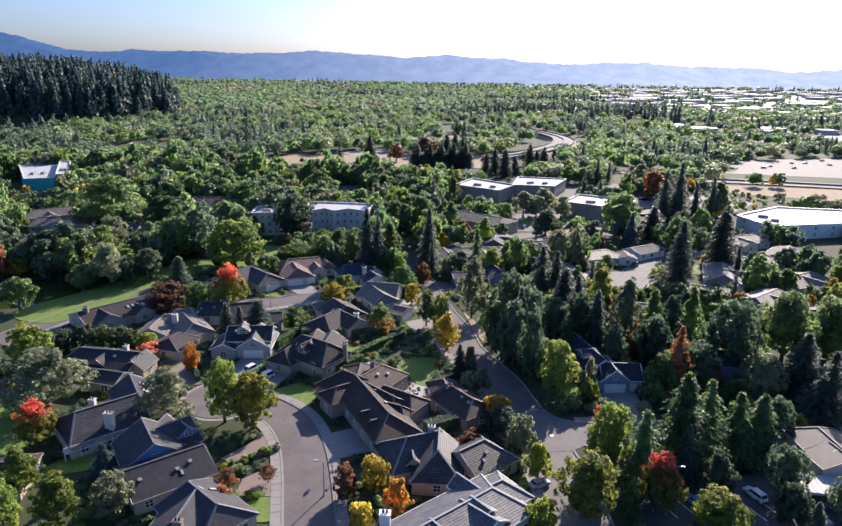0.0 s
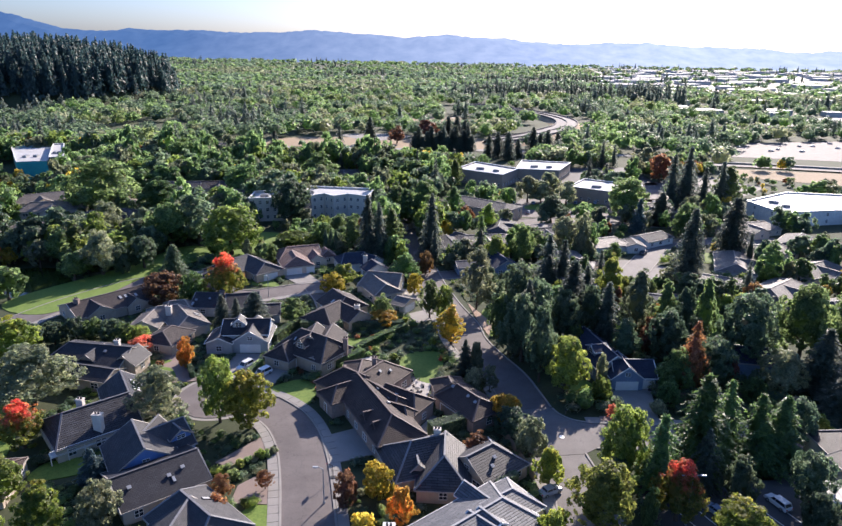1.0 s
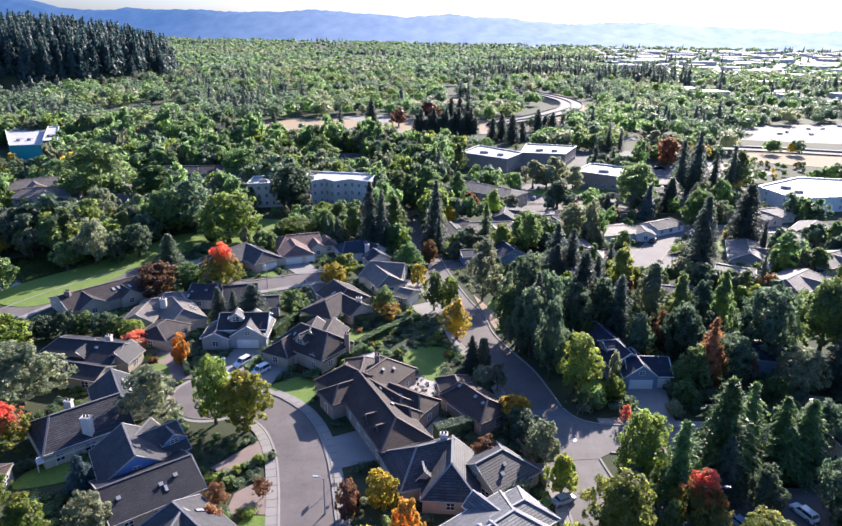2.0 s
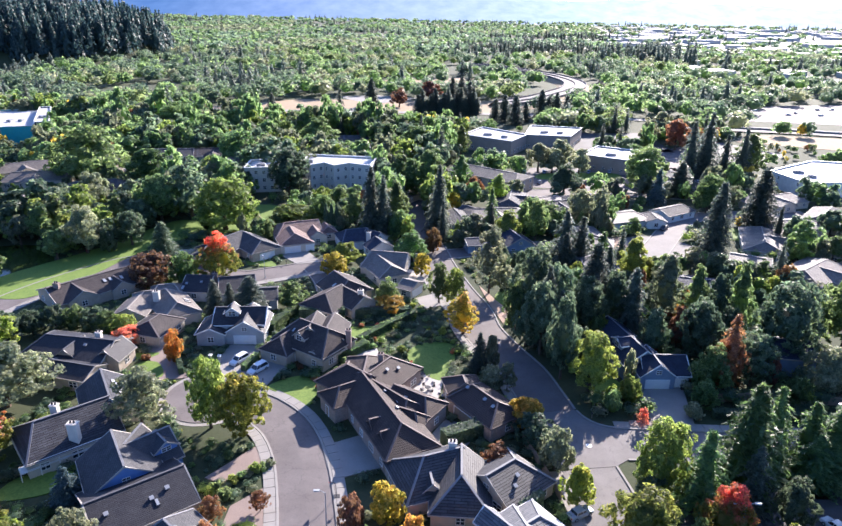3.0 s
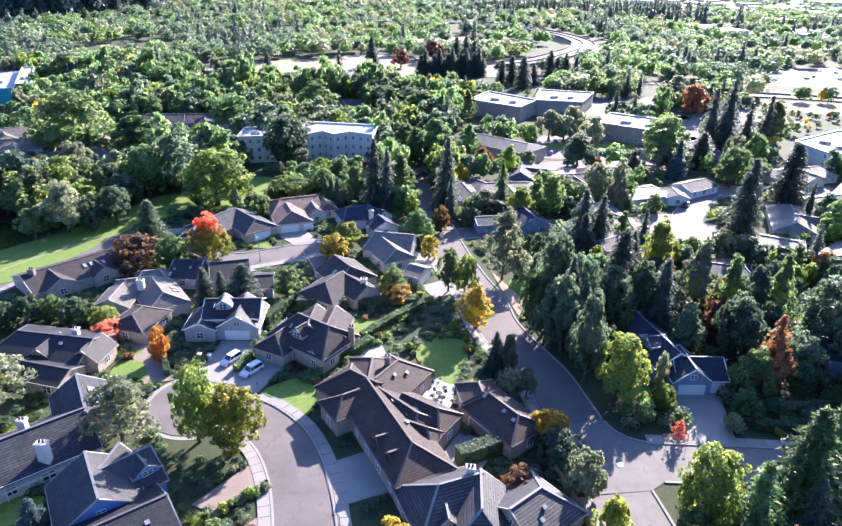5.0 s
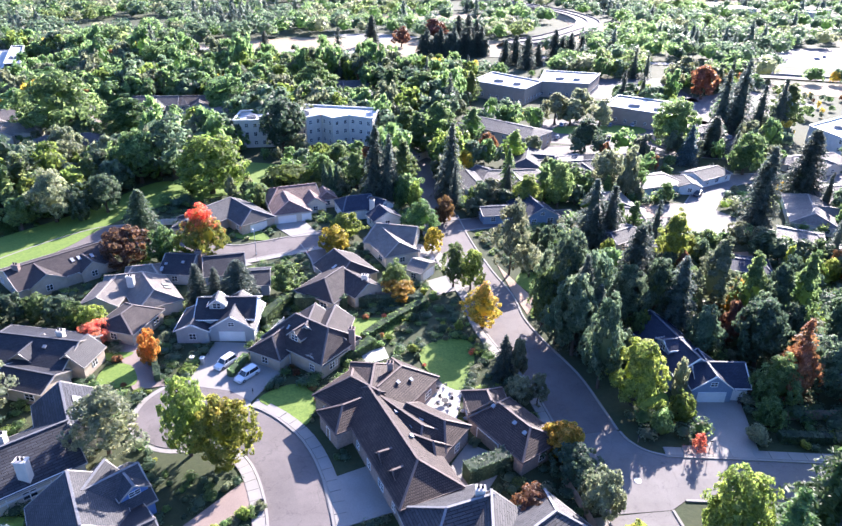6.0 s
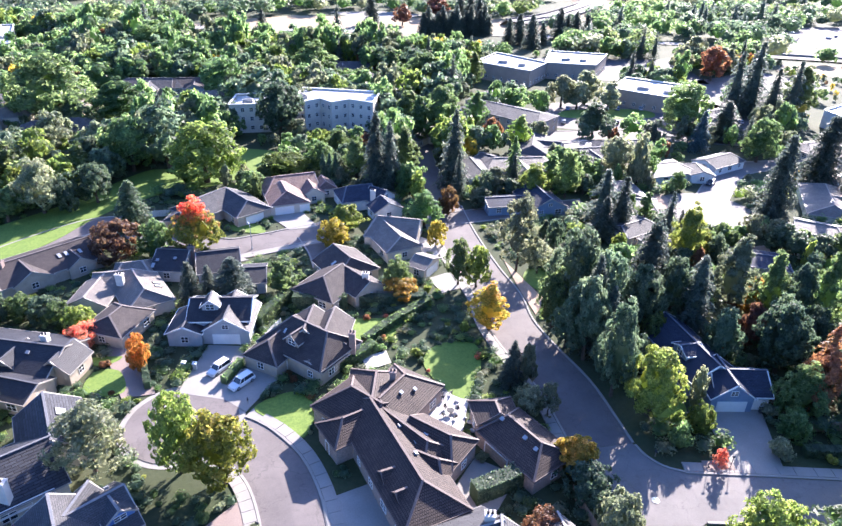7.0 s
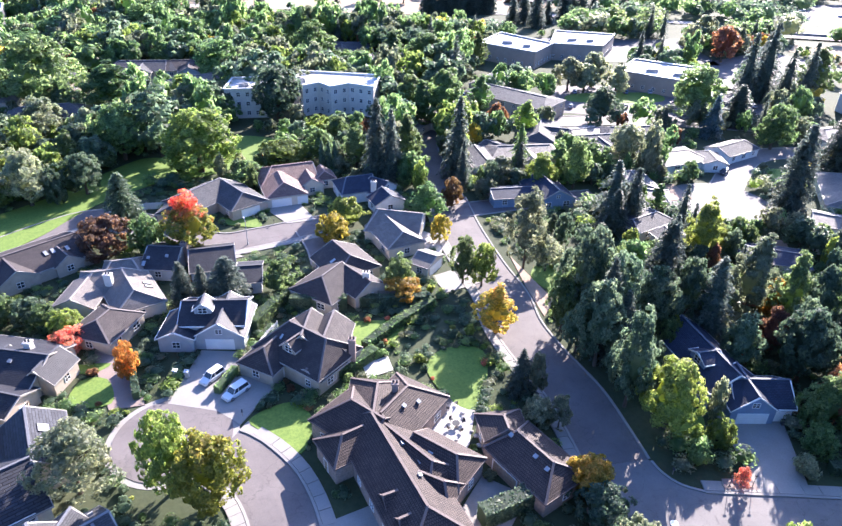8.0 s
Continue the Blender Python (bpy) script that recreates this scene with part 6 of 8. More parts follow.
def flat_block(house, pts, h, wall, windows=0, step=3.2, parapet=0.5, label="", band=None):
    """A flat-roofed block over a plan: walls, parapet, pale roof and rows of windows."""
    area = sum(a[0] * b[1] - b[0] * a[1] for a, b in zip(pts, pts[1:] + pts[:1]))
    pts = [Vector(p) for p in (pts if area > 0 else pts[::-1])]
    o = house.matrix_basis.translation
    b = Build()
    for p, q in zip(pts, pts[1:] + pts[:1]):
        b.face([(p.x - o.x, p.y - o.y, 0), (q.x - o.x, q.y - o.y, 0), (q.x - o.x, q.y - o.y, h), (p.x - o.x, p.y - o.y, h)])
    part("wall", b.mesh("wall"), wall, house)
    r = Build()
    r.face([(p.x - o.x, p.y - o.y, h - parapet) for p in pts])
    part("roof", r.mesh("roof"), MEMBRANE, house)
    for p, q in zip(pts, pts[1:] + pts[:1]):
        c = Build()
        c.beam((p.x - o.x, p.y - o.y, h), (q.x - o.x, q.y - o.y, h), 0.5, 0.25)
        part("parapet", c.mesh("parapet"), band or WHITE, house)
        n = Vector((q.y - p.y, p.x - q.x)).normalized()
        if n.y > 0.3 or not windows:
            continue
        count_here = int((q - p).length / step)
        turn = math.degrees(math.atan2(n.y, n.x)) - 90
        for level in range(windows):
            for i in range(count_here):
                s = p + (q - p) * (i + 0.5) / count_here
                add_window(house, pose(s.x - o.x, s.y - o.y, 1.0 + level * (h - 0.6) / windows, 0, 0, turn), 0.9, 1.1)
    for i in range(5):
        t, s = ((i * 0.37 + 0.2) % 0.7) + 0.15, ((i * 0.61 + 0.1) % 0.6) + 0.2
        a, d, e = pts[0], pts[1], pts[-1]
        c = a + (d - a) * t + (e - a) * s
        u = Build()
        u.box(c.x - o.x - 0.9, c.y - o.y - 0.7, h - parapet, c.x - o.x + 0.9, c.y - o.y + 0.7, h - parapet + 0.9)
        u.box(c.x - o.x - 0.6, c.y - o.y - 0.5, h - parapet + 0.9, c.x - o.x + 0.6, c.y - o.y + 0.5, h - parapet + 1.05)
        part("roof_unit", u.mesh("roof_unit"), GREYMETAL, house)
    xs, ys = [p.x for p in pts], [p.y for p in pts]
    BLOCK_DISC.append((sum(xs) / len(xs), sum(ys) / len(ys), 0.62 * max(max(xs) - min(xs), max(ys) - min(ys))))


def block(name, label, category, pts, h, wall, windows=0, **kw):
    xs, ys = [p[0] for p in pts], [p[1] for p in pts]
    ob = tagged(thing(name, sum(xs) / len(xs), sum(ys) / len(ys)), label, category)
    flat_block(ob, pts, h, wall, windows, **kw)
    return ob


PALE = paint_mat("pale_render", (0.5, 0.49, 0.46), 0.85, 0.08, 0.5)
TANWALL = paint_mat("tan_render", (0.3, 0.25, 0.21), 0.85, 0.1, 0.5)
block("apartment_building", "cream three-storey apartment building with angled bays", "building",
      [(-43.5, 222), (-40, 218.6), (-36, 222.6), (-32, 218.8), (-27.5, 222.8), (-20, 219.8), (-19, 233), (-43.5, 235)], 9, WALL["stucco"], 3, step=2.3)
block("apartment_building", "cream apartment wing behind tall trees", "building", [(-61, 214), (-49, 217), (-50, 230), (-62, 226)], 8.5, WALL["stucco"], 3, step=2.4)
block("office_building", "brown brick office with white flat roof", "building", [(14, 297), (34, 283), (43, 300), (24, 318)], 6.5, TANWALL, 1)
block("office_building", "brown brick office with white flat roof", "building", [(42, 300), (62, 298), (72, 322), (48, 326)], 6.5, TANWALL, 1)
block("office_building", "tan office with broad white flat roof", "building", [(60, 262), (81, 249), (92, 268), (70, 280)], 6, TANWALL, 1)
block("store_building", "large white flat-roofed store with small windows", "building", [(125, 243), (129, 224), (160, 232), (190, 256), (150, 262)], 5.6, WALL["white"], 2, step=7.0)
block("store_building", "white flat-roofed annexe beside the store", "building", [(156, 222), (180, 214), (196, 240), (168, 247)], 4.6, WALL["white"], 1, step=8.0)
block("office_building", "office with teal wall and white flat roof", "building", [(-184.0, 279.0), (-172.9, 283.7), (-194.8, 332.8), (-214.4, 323.5)], 8.0, TEAL, 1, step=5.0)
block("office_building", "dark grey block beside the teal office", "building", [(-172.3, 284.7), (-166.9, 286.7), (-189.8, 328.8), (-194.2, 326.8)], 9.5, DARKMETAL, 0)
h = House("two-storey office with long grey roof", 22, 232, "grey", "tan", "building")
h.wing(13, 238, 30, 225, 6.2, 6.5, 4.6, 3, 3)
h.windows()
for x, y, turn, ln in ((-140, 222, 40, 18), (-128, 210, 20, 14), (-117, 185, 25, 14), (-104, 200, 25, 12), (-98, 250, 10, 16), (-84, 253, 15, 14), (-118, 230, 80, 12), (-60, 275, 20, 16), (-40, 300, 10, 18), (-20, 285, 30, 16), (-75, 235, 35, 14),
                       (40, 200, 15, 14), (26, 206, 80, 12), (52, 208, 10, 14), (90, 172, 70, 14), (104, 186, 20, 14), (112, 214, 20, 16), (18, 258, 60, 14), (-10, 262, 40, 12), (-8, 236, 75, 12), (20, 190, 10, 13), (92, 150, 40, 12), (84, 240, 30, 18), (110, 168, 30, 12), (-6, 216, 60, 12), (120, 196, 50, 14), (104, 140, 20, 12)):
    c, s = math.cos(radians(turn)) * ln / 2, math.sin(radians(turn)) * ln / 2
    k = int(x * 7 + y) % 4
    h = House(("low house with grey shingle roof among trees", "brown-roofed house half hidden by trees", "pale bungalow with beige roof", "dark-roofed house among trees")[k], x, y, ("grey", "taupe", "beige", "dark")[k], ("tan", "grey", "cream", "white")[k])
    apt = y < 260 and x < -70
    h.wing(x - c, y - s, x + c, y + s, 6.6 if apt else 4.0, 5.0, 4.6 if apt else 2.3, 0 if k % 2 else 3, 0 if k % 2 else 3)
    nx, ny = s, -c
    if ny > 0:
        nx, ny = -nx, -ny
    n = math.hypot(nx, ny)
    h.front(x + nx / n * 7.5, y + ny / n * 7.5, nx, ny, 7, 6.0 if apt else 3.7, 3.2, 4.5 if apt else 2.2)
    h.windows()

for o in House.made[-28:]:
    BLOCK_DISC.append((o.x, o.y, 10))

MOUND = (-600, 775, 285, 220, 40)


def mound(x, y):
    cx, cy, rx, ry, hh = MOUND
    d = ((x - cx) / rx) ** 2 + ((y - cy) / ry) ** 2
    return hh * max(0.0, 1 - d) ** 0.42


# the long sheds and stores of the plain
INDUSTRY = [(300, 1120), (640, 1060), (1500, 1900), (1900, 2900), (620, 2900), (420, 1700)]
slab("yard", INDUSTRY, 0.08, CONCRETE, "pale yards between the far warehouses", "yard", False)
rng = random.Random(5)
taken = []
for i in range(420):
    if i % 7:
        y = rng.uniform(1100, 2850)
        x = y * rng.uniform(0.24, 0.72)
    else:
        y = rng.uniform(650, 1300)
        x = y * rng.uniform(0.3, 0.6)
    k = 0.4 + y / 2400
    w, d, hh = rng.uniform(20, 75) * k, rng.uniform(14, 40) * k, rng.uniform(3, 5) + y / 500
    if any(abs(x - a) < (w + c) / 2 + 12 and abs(y - b_) < (d + e) / 2 + 12 for a, b_, c, e in taken) or mound(x, y) > 0 or len(taken) > 130:
        continue
    taken.append((x, y, w, d))
    ob = tagged(thing("warehouse", x, y, 0, rng.uniform(-12, 12)), "pale flat-roofed warehouse on the far plain", "building", "far warehouses")
    b = Build()
    b.box(-w / 2, -d / 2, 0, w / 2, d / 2, hh)
    part("wall", b.mesh("wall"), PALE, ob)
    b = Build()
    b.box(-w / 2 - 0.3, -d / 2 - 0.3, hh, w / 2 + 0.3, d / 2 + 0.3, hh + 0.5)
    part("roof", b.mesh("roof"), MEMBRANE, ob)
    BLOCK_DISC.append((x, y, 0.5 * max(w, d) + 9))

# the elevated motorway bend and the far highway
way = smooth([(30, 745), (67, 712), (98, 654), (112, 612), (116, 570), (108, 530), (92, 496), (70, 458), (45, 430)], 8)
BLOCK_LINE.append(([(p.x, p.y) for p in way], 20))
strip("road", way, [(-9, 3.0), (-9, 4.3), (-8.6, 4.3), (-8.5, 3.4), (-0.4, 3.4), (-0.3, 4.2), (0.3, 4.2), (0.4, 3.4), (8.5, 3.4), (8.6, 4.3), (9, 4.3), (9, 3.0)], ROADBED, "grey motorway bend with concrete barriers", "road")
strip("embankment", way, [(-14, 0.0), (-9.1, 2.9), (9.1, 2.9), (14, 0.0)], DRY, "dry bank under the motorway", "bank")
way = smooth([(120, 372), (178, 366), (240, 352), (330, 330), (500, 290)], 8)
BLOCK_LINE.append(([(p.x, p.y) for p in way], 12))
strip("road", way, [(-9, 0.6), (9, 0.6)], ASPHALT, "straight far highway with lorries", "road")
strip("kerb", way, [(-0.4, 0.6), (-0.4, 1.5), (0.4, 1.5), (0.4, 0.6)], CONCRETE, "concrete barrier of the far highway", "barrier")
way = smooth([(-160, 392), (-60, 398), (40, 402), (130, 392)], 8)
BLOCK_LINE.append(([(p.x, p.y) for p in way], 9))
strip("road", way, [(-4, 0.3), (4, 0.3)], CONCRETE, "pale straight road along the field", "road")

# ---- hills on the skyline ----


def hill_sheet(name, label, pts_fn, x0, x1, n, y, depth, material, category="hill"):
    b = Build()
    xs = np.linspace(x0, x1, n)
    rows = []
    for k, (dy, f) in enumerate(((-depth, 0.0), (-depth * 0.55, 0.45), (-depth * 0.2, 0.85), (0, 1.0), (depth * 0.3, 0.8))):
        rows.append([Vector((x, y + dy + 25 * noise.noise(Vector((x * 0.004, k * 3.1, 0))), max(0.0, f * pts_fn(x) * (1 + 0.12 * noise.noise(Vector((x * 0.01, k * 1.7, 2))) * (k in (1, 2)))) - (1 if k == 0 else 0))) for x in xs])
    for r0, r1 in zip(rows, rows[1:]):
        for i in range(n - 1):
            b.face([r0[i], r0[i + 1], r1[i + 1], r1[i]])
    return setting(name, b.mesh(name, True), material, label, category)


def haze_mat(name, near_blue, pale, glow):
    """The far hills, paler towards the sun's side of the plain. Their haze is painted as emission."""
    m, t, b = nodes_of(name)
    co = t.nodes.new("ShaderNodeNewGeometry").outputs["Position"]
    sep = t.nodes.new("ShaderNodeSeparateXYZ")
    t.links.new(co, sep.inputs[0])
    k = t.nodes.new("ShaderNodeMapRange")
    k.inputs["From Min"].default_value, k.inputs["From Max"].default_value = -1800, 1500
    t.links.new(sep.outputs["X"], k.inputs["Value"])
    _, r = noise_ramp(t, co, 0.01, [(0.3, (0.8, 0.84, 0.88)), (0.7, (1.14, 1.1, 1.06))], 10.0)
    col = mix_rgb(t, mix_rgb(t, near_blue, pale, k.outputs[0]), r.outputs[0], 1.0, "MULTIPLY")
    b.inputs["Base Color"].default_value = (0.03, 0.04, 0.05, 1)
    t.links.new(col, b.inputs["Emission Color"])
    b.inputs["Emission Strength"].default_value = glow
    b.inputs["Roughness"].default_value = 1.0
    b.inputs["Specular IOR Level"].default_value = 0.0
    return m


FARHILL = haze_mat("hill_haze_glow", (0.06, 0.11, 0.2), (0.4, 0.44, 0.5), 0.85)


def skyline(x):
    base = 150 + 95 * math.exp(-((x + 2400) / 235) ** 2) - 0.018 * max(x, -500)
    return 58 + 0.87 * (base - 58) + 20 * noise.noise(Vector((x * 0.0022, 0.3, 0))) + 14 * noise.noise(Vector((x * 0.007, 1.3, 0))) + 6 * noise.noise(Vector((x * 0.03, 2.3, 0)))


hill_sheet("backdrop_hills", "distant wooded hills in painted blue haze on the skyline", skyline, -4000, 4000, 700, 3700, 380, FARHILL)
b = Build()
N = 36
for i in range(N):
    for j in range(N):
        c = [(MOUND[0] + MOUND[2] * (2 * (i + a) / N - 1), MOUND[1] + MOUND[3] * (2 * (j + e) / N - 1)) for a, e in ((0, 0), (1, 0), (1, 1), (0, 1))]
        b.face([(x, y, mound(x, y) - 0.5) for x, y in c])
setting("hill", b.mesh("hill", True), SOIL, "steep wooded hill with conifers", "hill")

# ---- woods ----


def far_template(seed, n, low, high, size, base=BALL2):
    """A simple full crown: corners and triangles."""
    r = np.random.default_rng(seed)
    p = sphere_points(r, n)
    p[:, 2] = np.where(p[:, 2] < -0.4, -p[:, 2], p[:, 2])
    mid, half = (low + high) / 2, (high - low) / 2
    swell = 1 + 0.14 * np.sin(3 * np.arctan2(p[:, 1], p[:, 0]) + seed) + 0.12 * np.sin(6 * p[:, 2] + seed)
    rad = (r.uniform(0.8, 1.0, n) * swell)[:, None]
    v = leaf_quads(r, p * rad * (1, 1, half) + (0, 0, mid), p, r.uniform(*size, n), 1.0, 0.4).reshape(-1, 3)
    lv, lf = lump(r, np.array((0, 0, mid)), np.array((0.6, 0.6, 0.6 * half)), base, 0.14)
    return np.concatenate([v, lv]), np.concatenate([np.arange(3 * n).reshape(-1, 3), lf + 3 * n])


def clumpy(seed, clumps=34, leaves=24):
    """A crown of clumps for the middle distance: corners and triangles."""
    me = round_crown(seed, clumps, leaves, 0.1, 2.1, (0.09, 0.16), 0.86)
    v = np.array([p.co[:] for p in me.vertices])
    t = np.array([list(p.vertices) for p in me.polygons])
    bpy.data.meshes.remove(me)
    return v, t


def far_fir(seed, n, fine=1.0):
    r = np.random.default_rng(seed)
    h = r.uniform(0.05, 0.97, n)
    a = r.uniform(0, 6.28, n)
    rad = (1 - h) ** 0.8 * r.uniform(0.7, 1.05, n)
    c = np.stack([rad * np.cos(a), rad * np.sin(a), h * 3], 1)
    q = leaf_quads(r, c, np.stack([np.cos(a), np.sin(a), np.full(n, 0.7)], 1), r.uniform(0.16, 0.3, n) * fine * (1.2 - 0.6 * h))
    v, f = BALL1
    t = (v[:, 2:] + 1) / 2
    cone = np.concatenate([v[:, :2] * 0.6 * (1.05 - t), t * 2.9], 1)
    return np.concatenate([q.reshape(-1, 3), cone]), np.concatenate([np.arange(3 * n).reshape(-1, 3), f + 3 * n])


def woods(name, places, templates, material, label):
    """Many trees as one mesh. places: x, y, z, height scale, radius."""
    r = np.random.default_rng(len(places))
    vs, tris, base = [], [], 0
    for x, y, z, h, rad in places:
        v, t = templates[r.integers(len(templates))]
        a = r.uniform(0, 6.28)
        c, s = math.cos(a), math.sin(a)
        vs.append(np.stack([(v[:, 0] * c - v[:, 1] * s) * rad + x, (v[:, 0] * s + v[:, 1] * c) * rad + y, v[:, 2] * h + z], 1))
        tris.append(t + base)
        base += len(v)
    v, t = np.concatenate(vs), np.concatenate(tris)
    me = bpy.data.meshes.new(name)
    me.vertices.add(len(v))
    me.vertices.foreach_set("co", v.astype(np.float32).ravel())
    me.loops.add(t.size)
    me.loops.foreach_set("vertex_index", t.astype(np.int32).ravel())
    me.polygons.add(len(t))
    me.polygons.foreach_set("loop_start", (np.arange(len(t)) * 3).astype(np.int32))
    me.update(calc_edges=True)
    me.validate()
    ob = new(name, me)
    me.materials.append(material)
    return tagged(ob, label, "woods", kind="stuff")


for o in [o for o in scene.objects if o.name.split(".")[0] in ("tree", "conifer", "shrub")]:
    BLOCK_DISC.append((o.matrix_basis.translation.x, o.matrix_basis.translation.y, o.scale.x * 0.8))

CLEAR = [[(-152, 226), (-128, 238), (-100, 262), (-78, 262), (-70, 226), (-92, 180), (-118, 170), (-136, 184)], [(-64, 300), (-8, 300), (-12, 252), (-50, 252)], [(12.5, 160), (38, 162), (34, 143), (22, 138), (20, 127), (13.5, 123)], [(58, 196), (72, 218), (106, 200), (84, 158), (62, 154)], [(-202, 285), (-163, 290), (-139, 226), (-162, 221)], [(-160, 392), (60, 405), (55, 342), (-130, 332)], [(12, 296), (74, 300), (66, 256), (10, 250)],
         [(56, 262), (94, 262), (82, 222), (48, 222)], [(118, 242), (130, 212), (180, 226), (160, 180), (105, 188)], [(-64, 218), (-14, 220), (-14, 166), (-50, 166)], [(150, 352), (330, 330), (260, 268), (140, 280)]]


def keep_low(x, y):
    return any(in_poly(x, y, p) for p in CLEAR)


# trees that stand singly among the houses of the middle distance
rng = random.Random(11)
MIX = (("mid", "green", "green broad-leaved tree among houses", 9, 4.7), ("mid", "deep", "dark green tree among houses", 9, 4.7), ("midtall", "green", "tall green tree among houses", 12, 3.8),
       ("mid", "silver", "grey-green tree among houses", 9, 3.8), ("mid", "lime", "yellow-green tree among houses", 9, 3.8), ("midfir", "conifer", "dark conifer among houses", 14, 4.0), ("mid", "gold", "golden autumn tree among houses", 8, 3.0), ("mid", "rust", "rusty autumn tree among houses", 8, 3.0))
made, firs = 0, 0
rest = {k: [] for k in ("green", "deep", "silver", "lime", "conifer", "gold", "rust")}
spots = []
for n in range(16000):
    x, y = rng.uniform(-230, 200), rng.uniform(135, 350)
    if abs(x) > 0.68 * (y + 14) + 6:
        continue
    east = x > 6
    if y < 172 and -76 < x < 14:
        continue
    i = rng.choices(range(8), (8, 5, 3, 4, 3, 0.5, 0.4, 0.3) if not east else (5, 4, 2, 4, 2, 1.3, 0.9, 0.5))[0]
    kind, leaf, label, hh, rr = MIX[i]
    k = rng.uniform(0.7, 1.3) * (1.25 if x < -15 else 1.0)
    if y < 165:
        k *= 0.75
    if east:
        k *= 0.78
    if blocked(x, y, rr * k * 0.5):
        continue
    if east and rng.random() < (0.72 if y < 300 else 0.4):
        continue
    if keep_low(x, y):
        if kind != "mid" or rng.random() < 0.6:
            continue
        k *= 0.42
    h_, r_ = hh * k * rng.uniform(0.85, 1.15), rr * k
    BLOCK_DISC.append((x, y, r_ * 0.62))
    spots.append((y, x, h_, r_, kind, leaf, label))
for y, x, h_, r_, kind, leaf, label in sorted(spots):
    if kind == "midfir" and firs < 60:
        plant("conifer", x, y, h_, r_, kind, leaf, label, "conifer", "trees of the middle distance")
        firs += 1
    elif kind != "midfir" and made < 130:
        plant("tree", x, y, h_, r_, kind, leaf, label, "tree", "trees of the middle distance")
        made += 1
    else:
        rest[leaf].append((x, y, 0, h_ / (3.0 if kind == "midfir" else 2.1), r_))

# borders of shrubs round the lawns
rng = random.Random(21)
made = 0
for poly in [p for p in BLOCK_POLY if LAWNS.get(id(p)) and 85 < p[0][1] < 160 and abs(p[0][0]) < 60]:
    for (x0, y0), (x1, y1) in zip(poly[::2], poly[2::2]):
        x, y, r = x0 + rng.uniform(-0.5, 0.5), y0 + rng.uniform(-0.5, 0.5), rng.uniform(0.35, 0.85)
        if rng.random() < 0.35 or any(in_poly(x, y, q) for q in BLOCK_POLY if q is not poly) or any(near_line(x, y, pts, reach) for pts, reach in BLOCK_LINE) or made > 90:
            continue
        leaf = rng.choice(("green", "deep", "silver", "lime", "rust", "silver", "red"))
        plant("shrub", x, y, r * rng.uniform(0.9, 1.7), r, "shrub", leaf, "low shrub in a border beside the lawn", "shrub", "border shrubs")
        made += 1

# garden shrubs among the near houses
made = small = 0
undergrowth = {k: [] for k in ("green", "deep", "silver", "lime")}
for n in range(15000):
    x, y = rng.uniform(-100, 110), rng.uniform(50, 190)
    if abs(x) > 0.5 * (y + 34):
        continue
    near = y < 165 and x < 19
    r = rng.uniform(0.4, 1.25) if near else rng.uniform(0.7, 2.1)
    if blocked(x, y, r * 0.7) or keep_low(x, y) and rng.random() < 0.75:
        continue
    leaf = rng.choices(("green", "deep", "silver", "lime", "rust", "wine"), (5, 7, 2, 2, 0.4, 0.3))[0]
    BLOCK_DISC.append((x, y, r * 0.62))
    if rng.random() < 0.14 and small < 60 and not near:
        plant("tree", x, y, rng.uniform(4, 7.5), r * 1.3, "small", leaf, "small garden tree among shrubs", "tree", "garden shrubs")
        small += 1
    elif y < 130 and made < 200:
        plant("shrub", x, y, r * rng.uniform(0.9, 1.6), r, "shrub", leaf, "rounded leafy shrub in a garden", "shrub", "garden shrubs")
        made += 1
    else:
        undergrowth[leaf if leaf in undergrowth else "deep"].append((x, y, -0.2, r * (0.6 if near else 0.8), r * 1.1))

# far woods as masses
nr = np.random.default_rng(3)
HOLES = [p for p in BLOCK_POLY if p[0] != INDUSTRY[0]]
LEAFY = [far_template(s, 130, 0.1, 2.1, (0.11, 0.2)) for s in (1, 2, 3, 4)]
LOW = [far_template(s, 120, 0.2, 2.1, (0.09, 0.16)) for s in (41, 42, 43)]
TINY = [far_template(s, 22, 0.1, 1.9, (0.22, 0.4), BALL1) for s in (5, 6, 7)]
FINE = [clumpy(s) for s in (31, 32, 33, 34)]
FINEFIR = [far_fir(s, 300, 0.7) for s in (35, 36)]
FIRS, TINYFIR = [far_fir(s, 64, 1.15) for s in (8, 9, 10)], [far_fir(s, 20, 1.5) for s in (11, 12)]
for k, spots in rest.items():
    if spots:
        woods("woods", spots, FINEFIR if k == "conifer" else FINE, LEAF[k], "dense mixed trees between the distant houses")
for k, spots in undergrowth.items():
    woods("undergrowth", spots, LOW, LEAF[k], "low leafy undergrowth between gardens")
groups = {k: [] for k in ("green", "deep", "silver", "conifer", "lime")}
tiny = {k: [] for k in ("green", "deep", "silver", "conifer")}
FAR_BLOCK = [d for d in BLOCK_DISC if d[1] > 300]


def far_free(x, y):
    if any(near_line(x, y, pts, reach + 2) for pts, reach in BLOCK_LINE if max(p[1] for p in pts) > 300):
        return False
    if any(in_poly(x, y, p) for p in HOLES if max(q[1] for q in p) > 300):
        return False
    return not any((x - a) ** 2 + (y - b_) ** 2 < (c * 0.8) ** 2 for a, b_, c in FAR_BLOCK if c > 8)


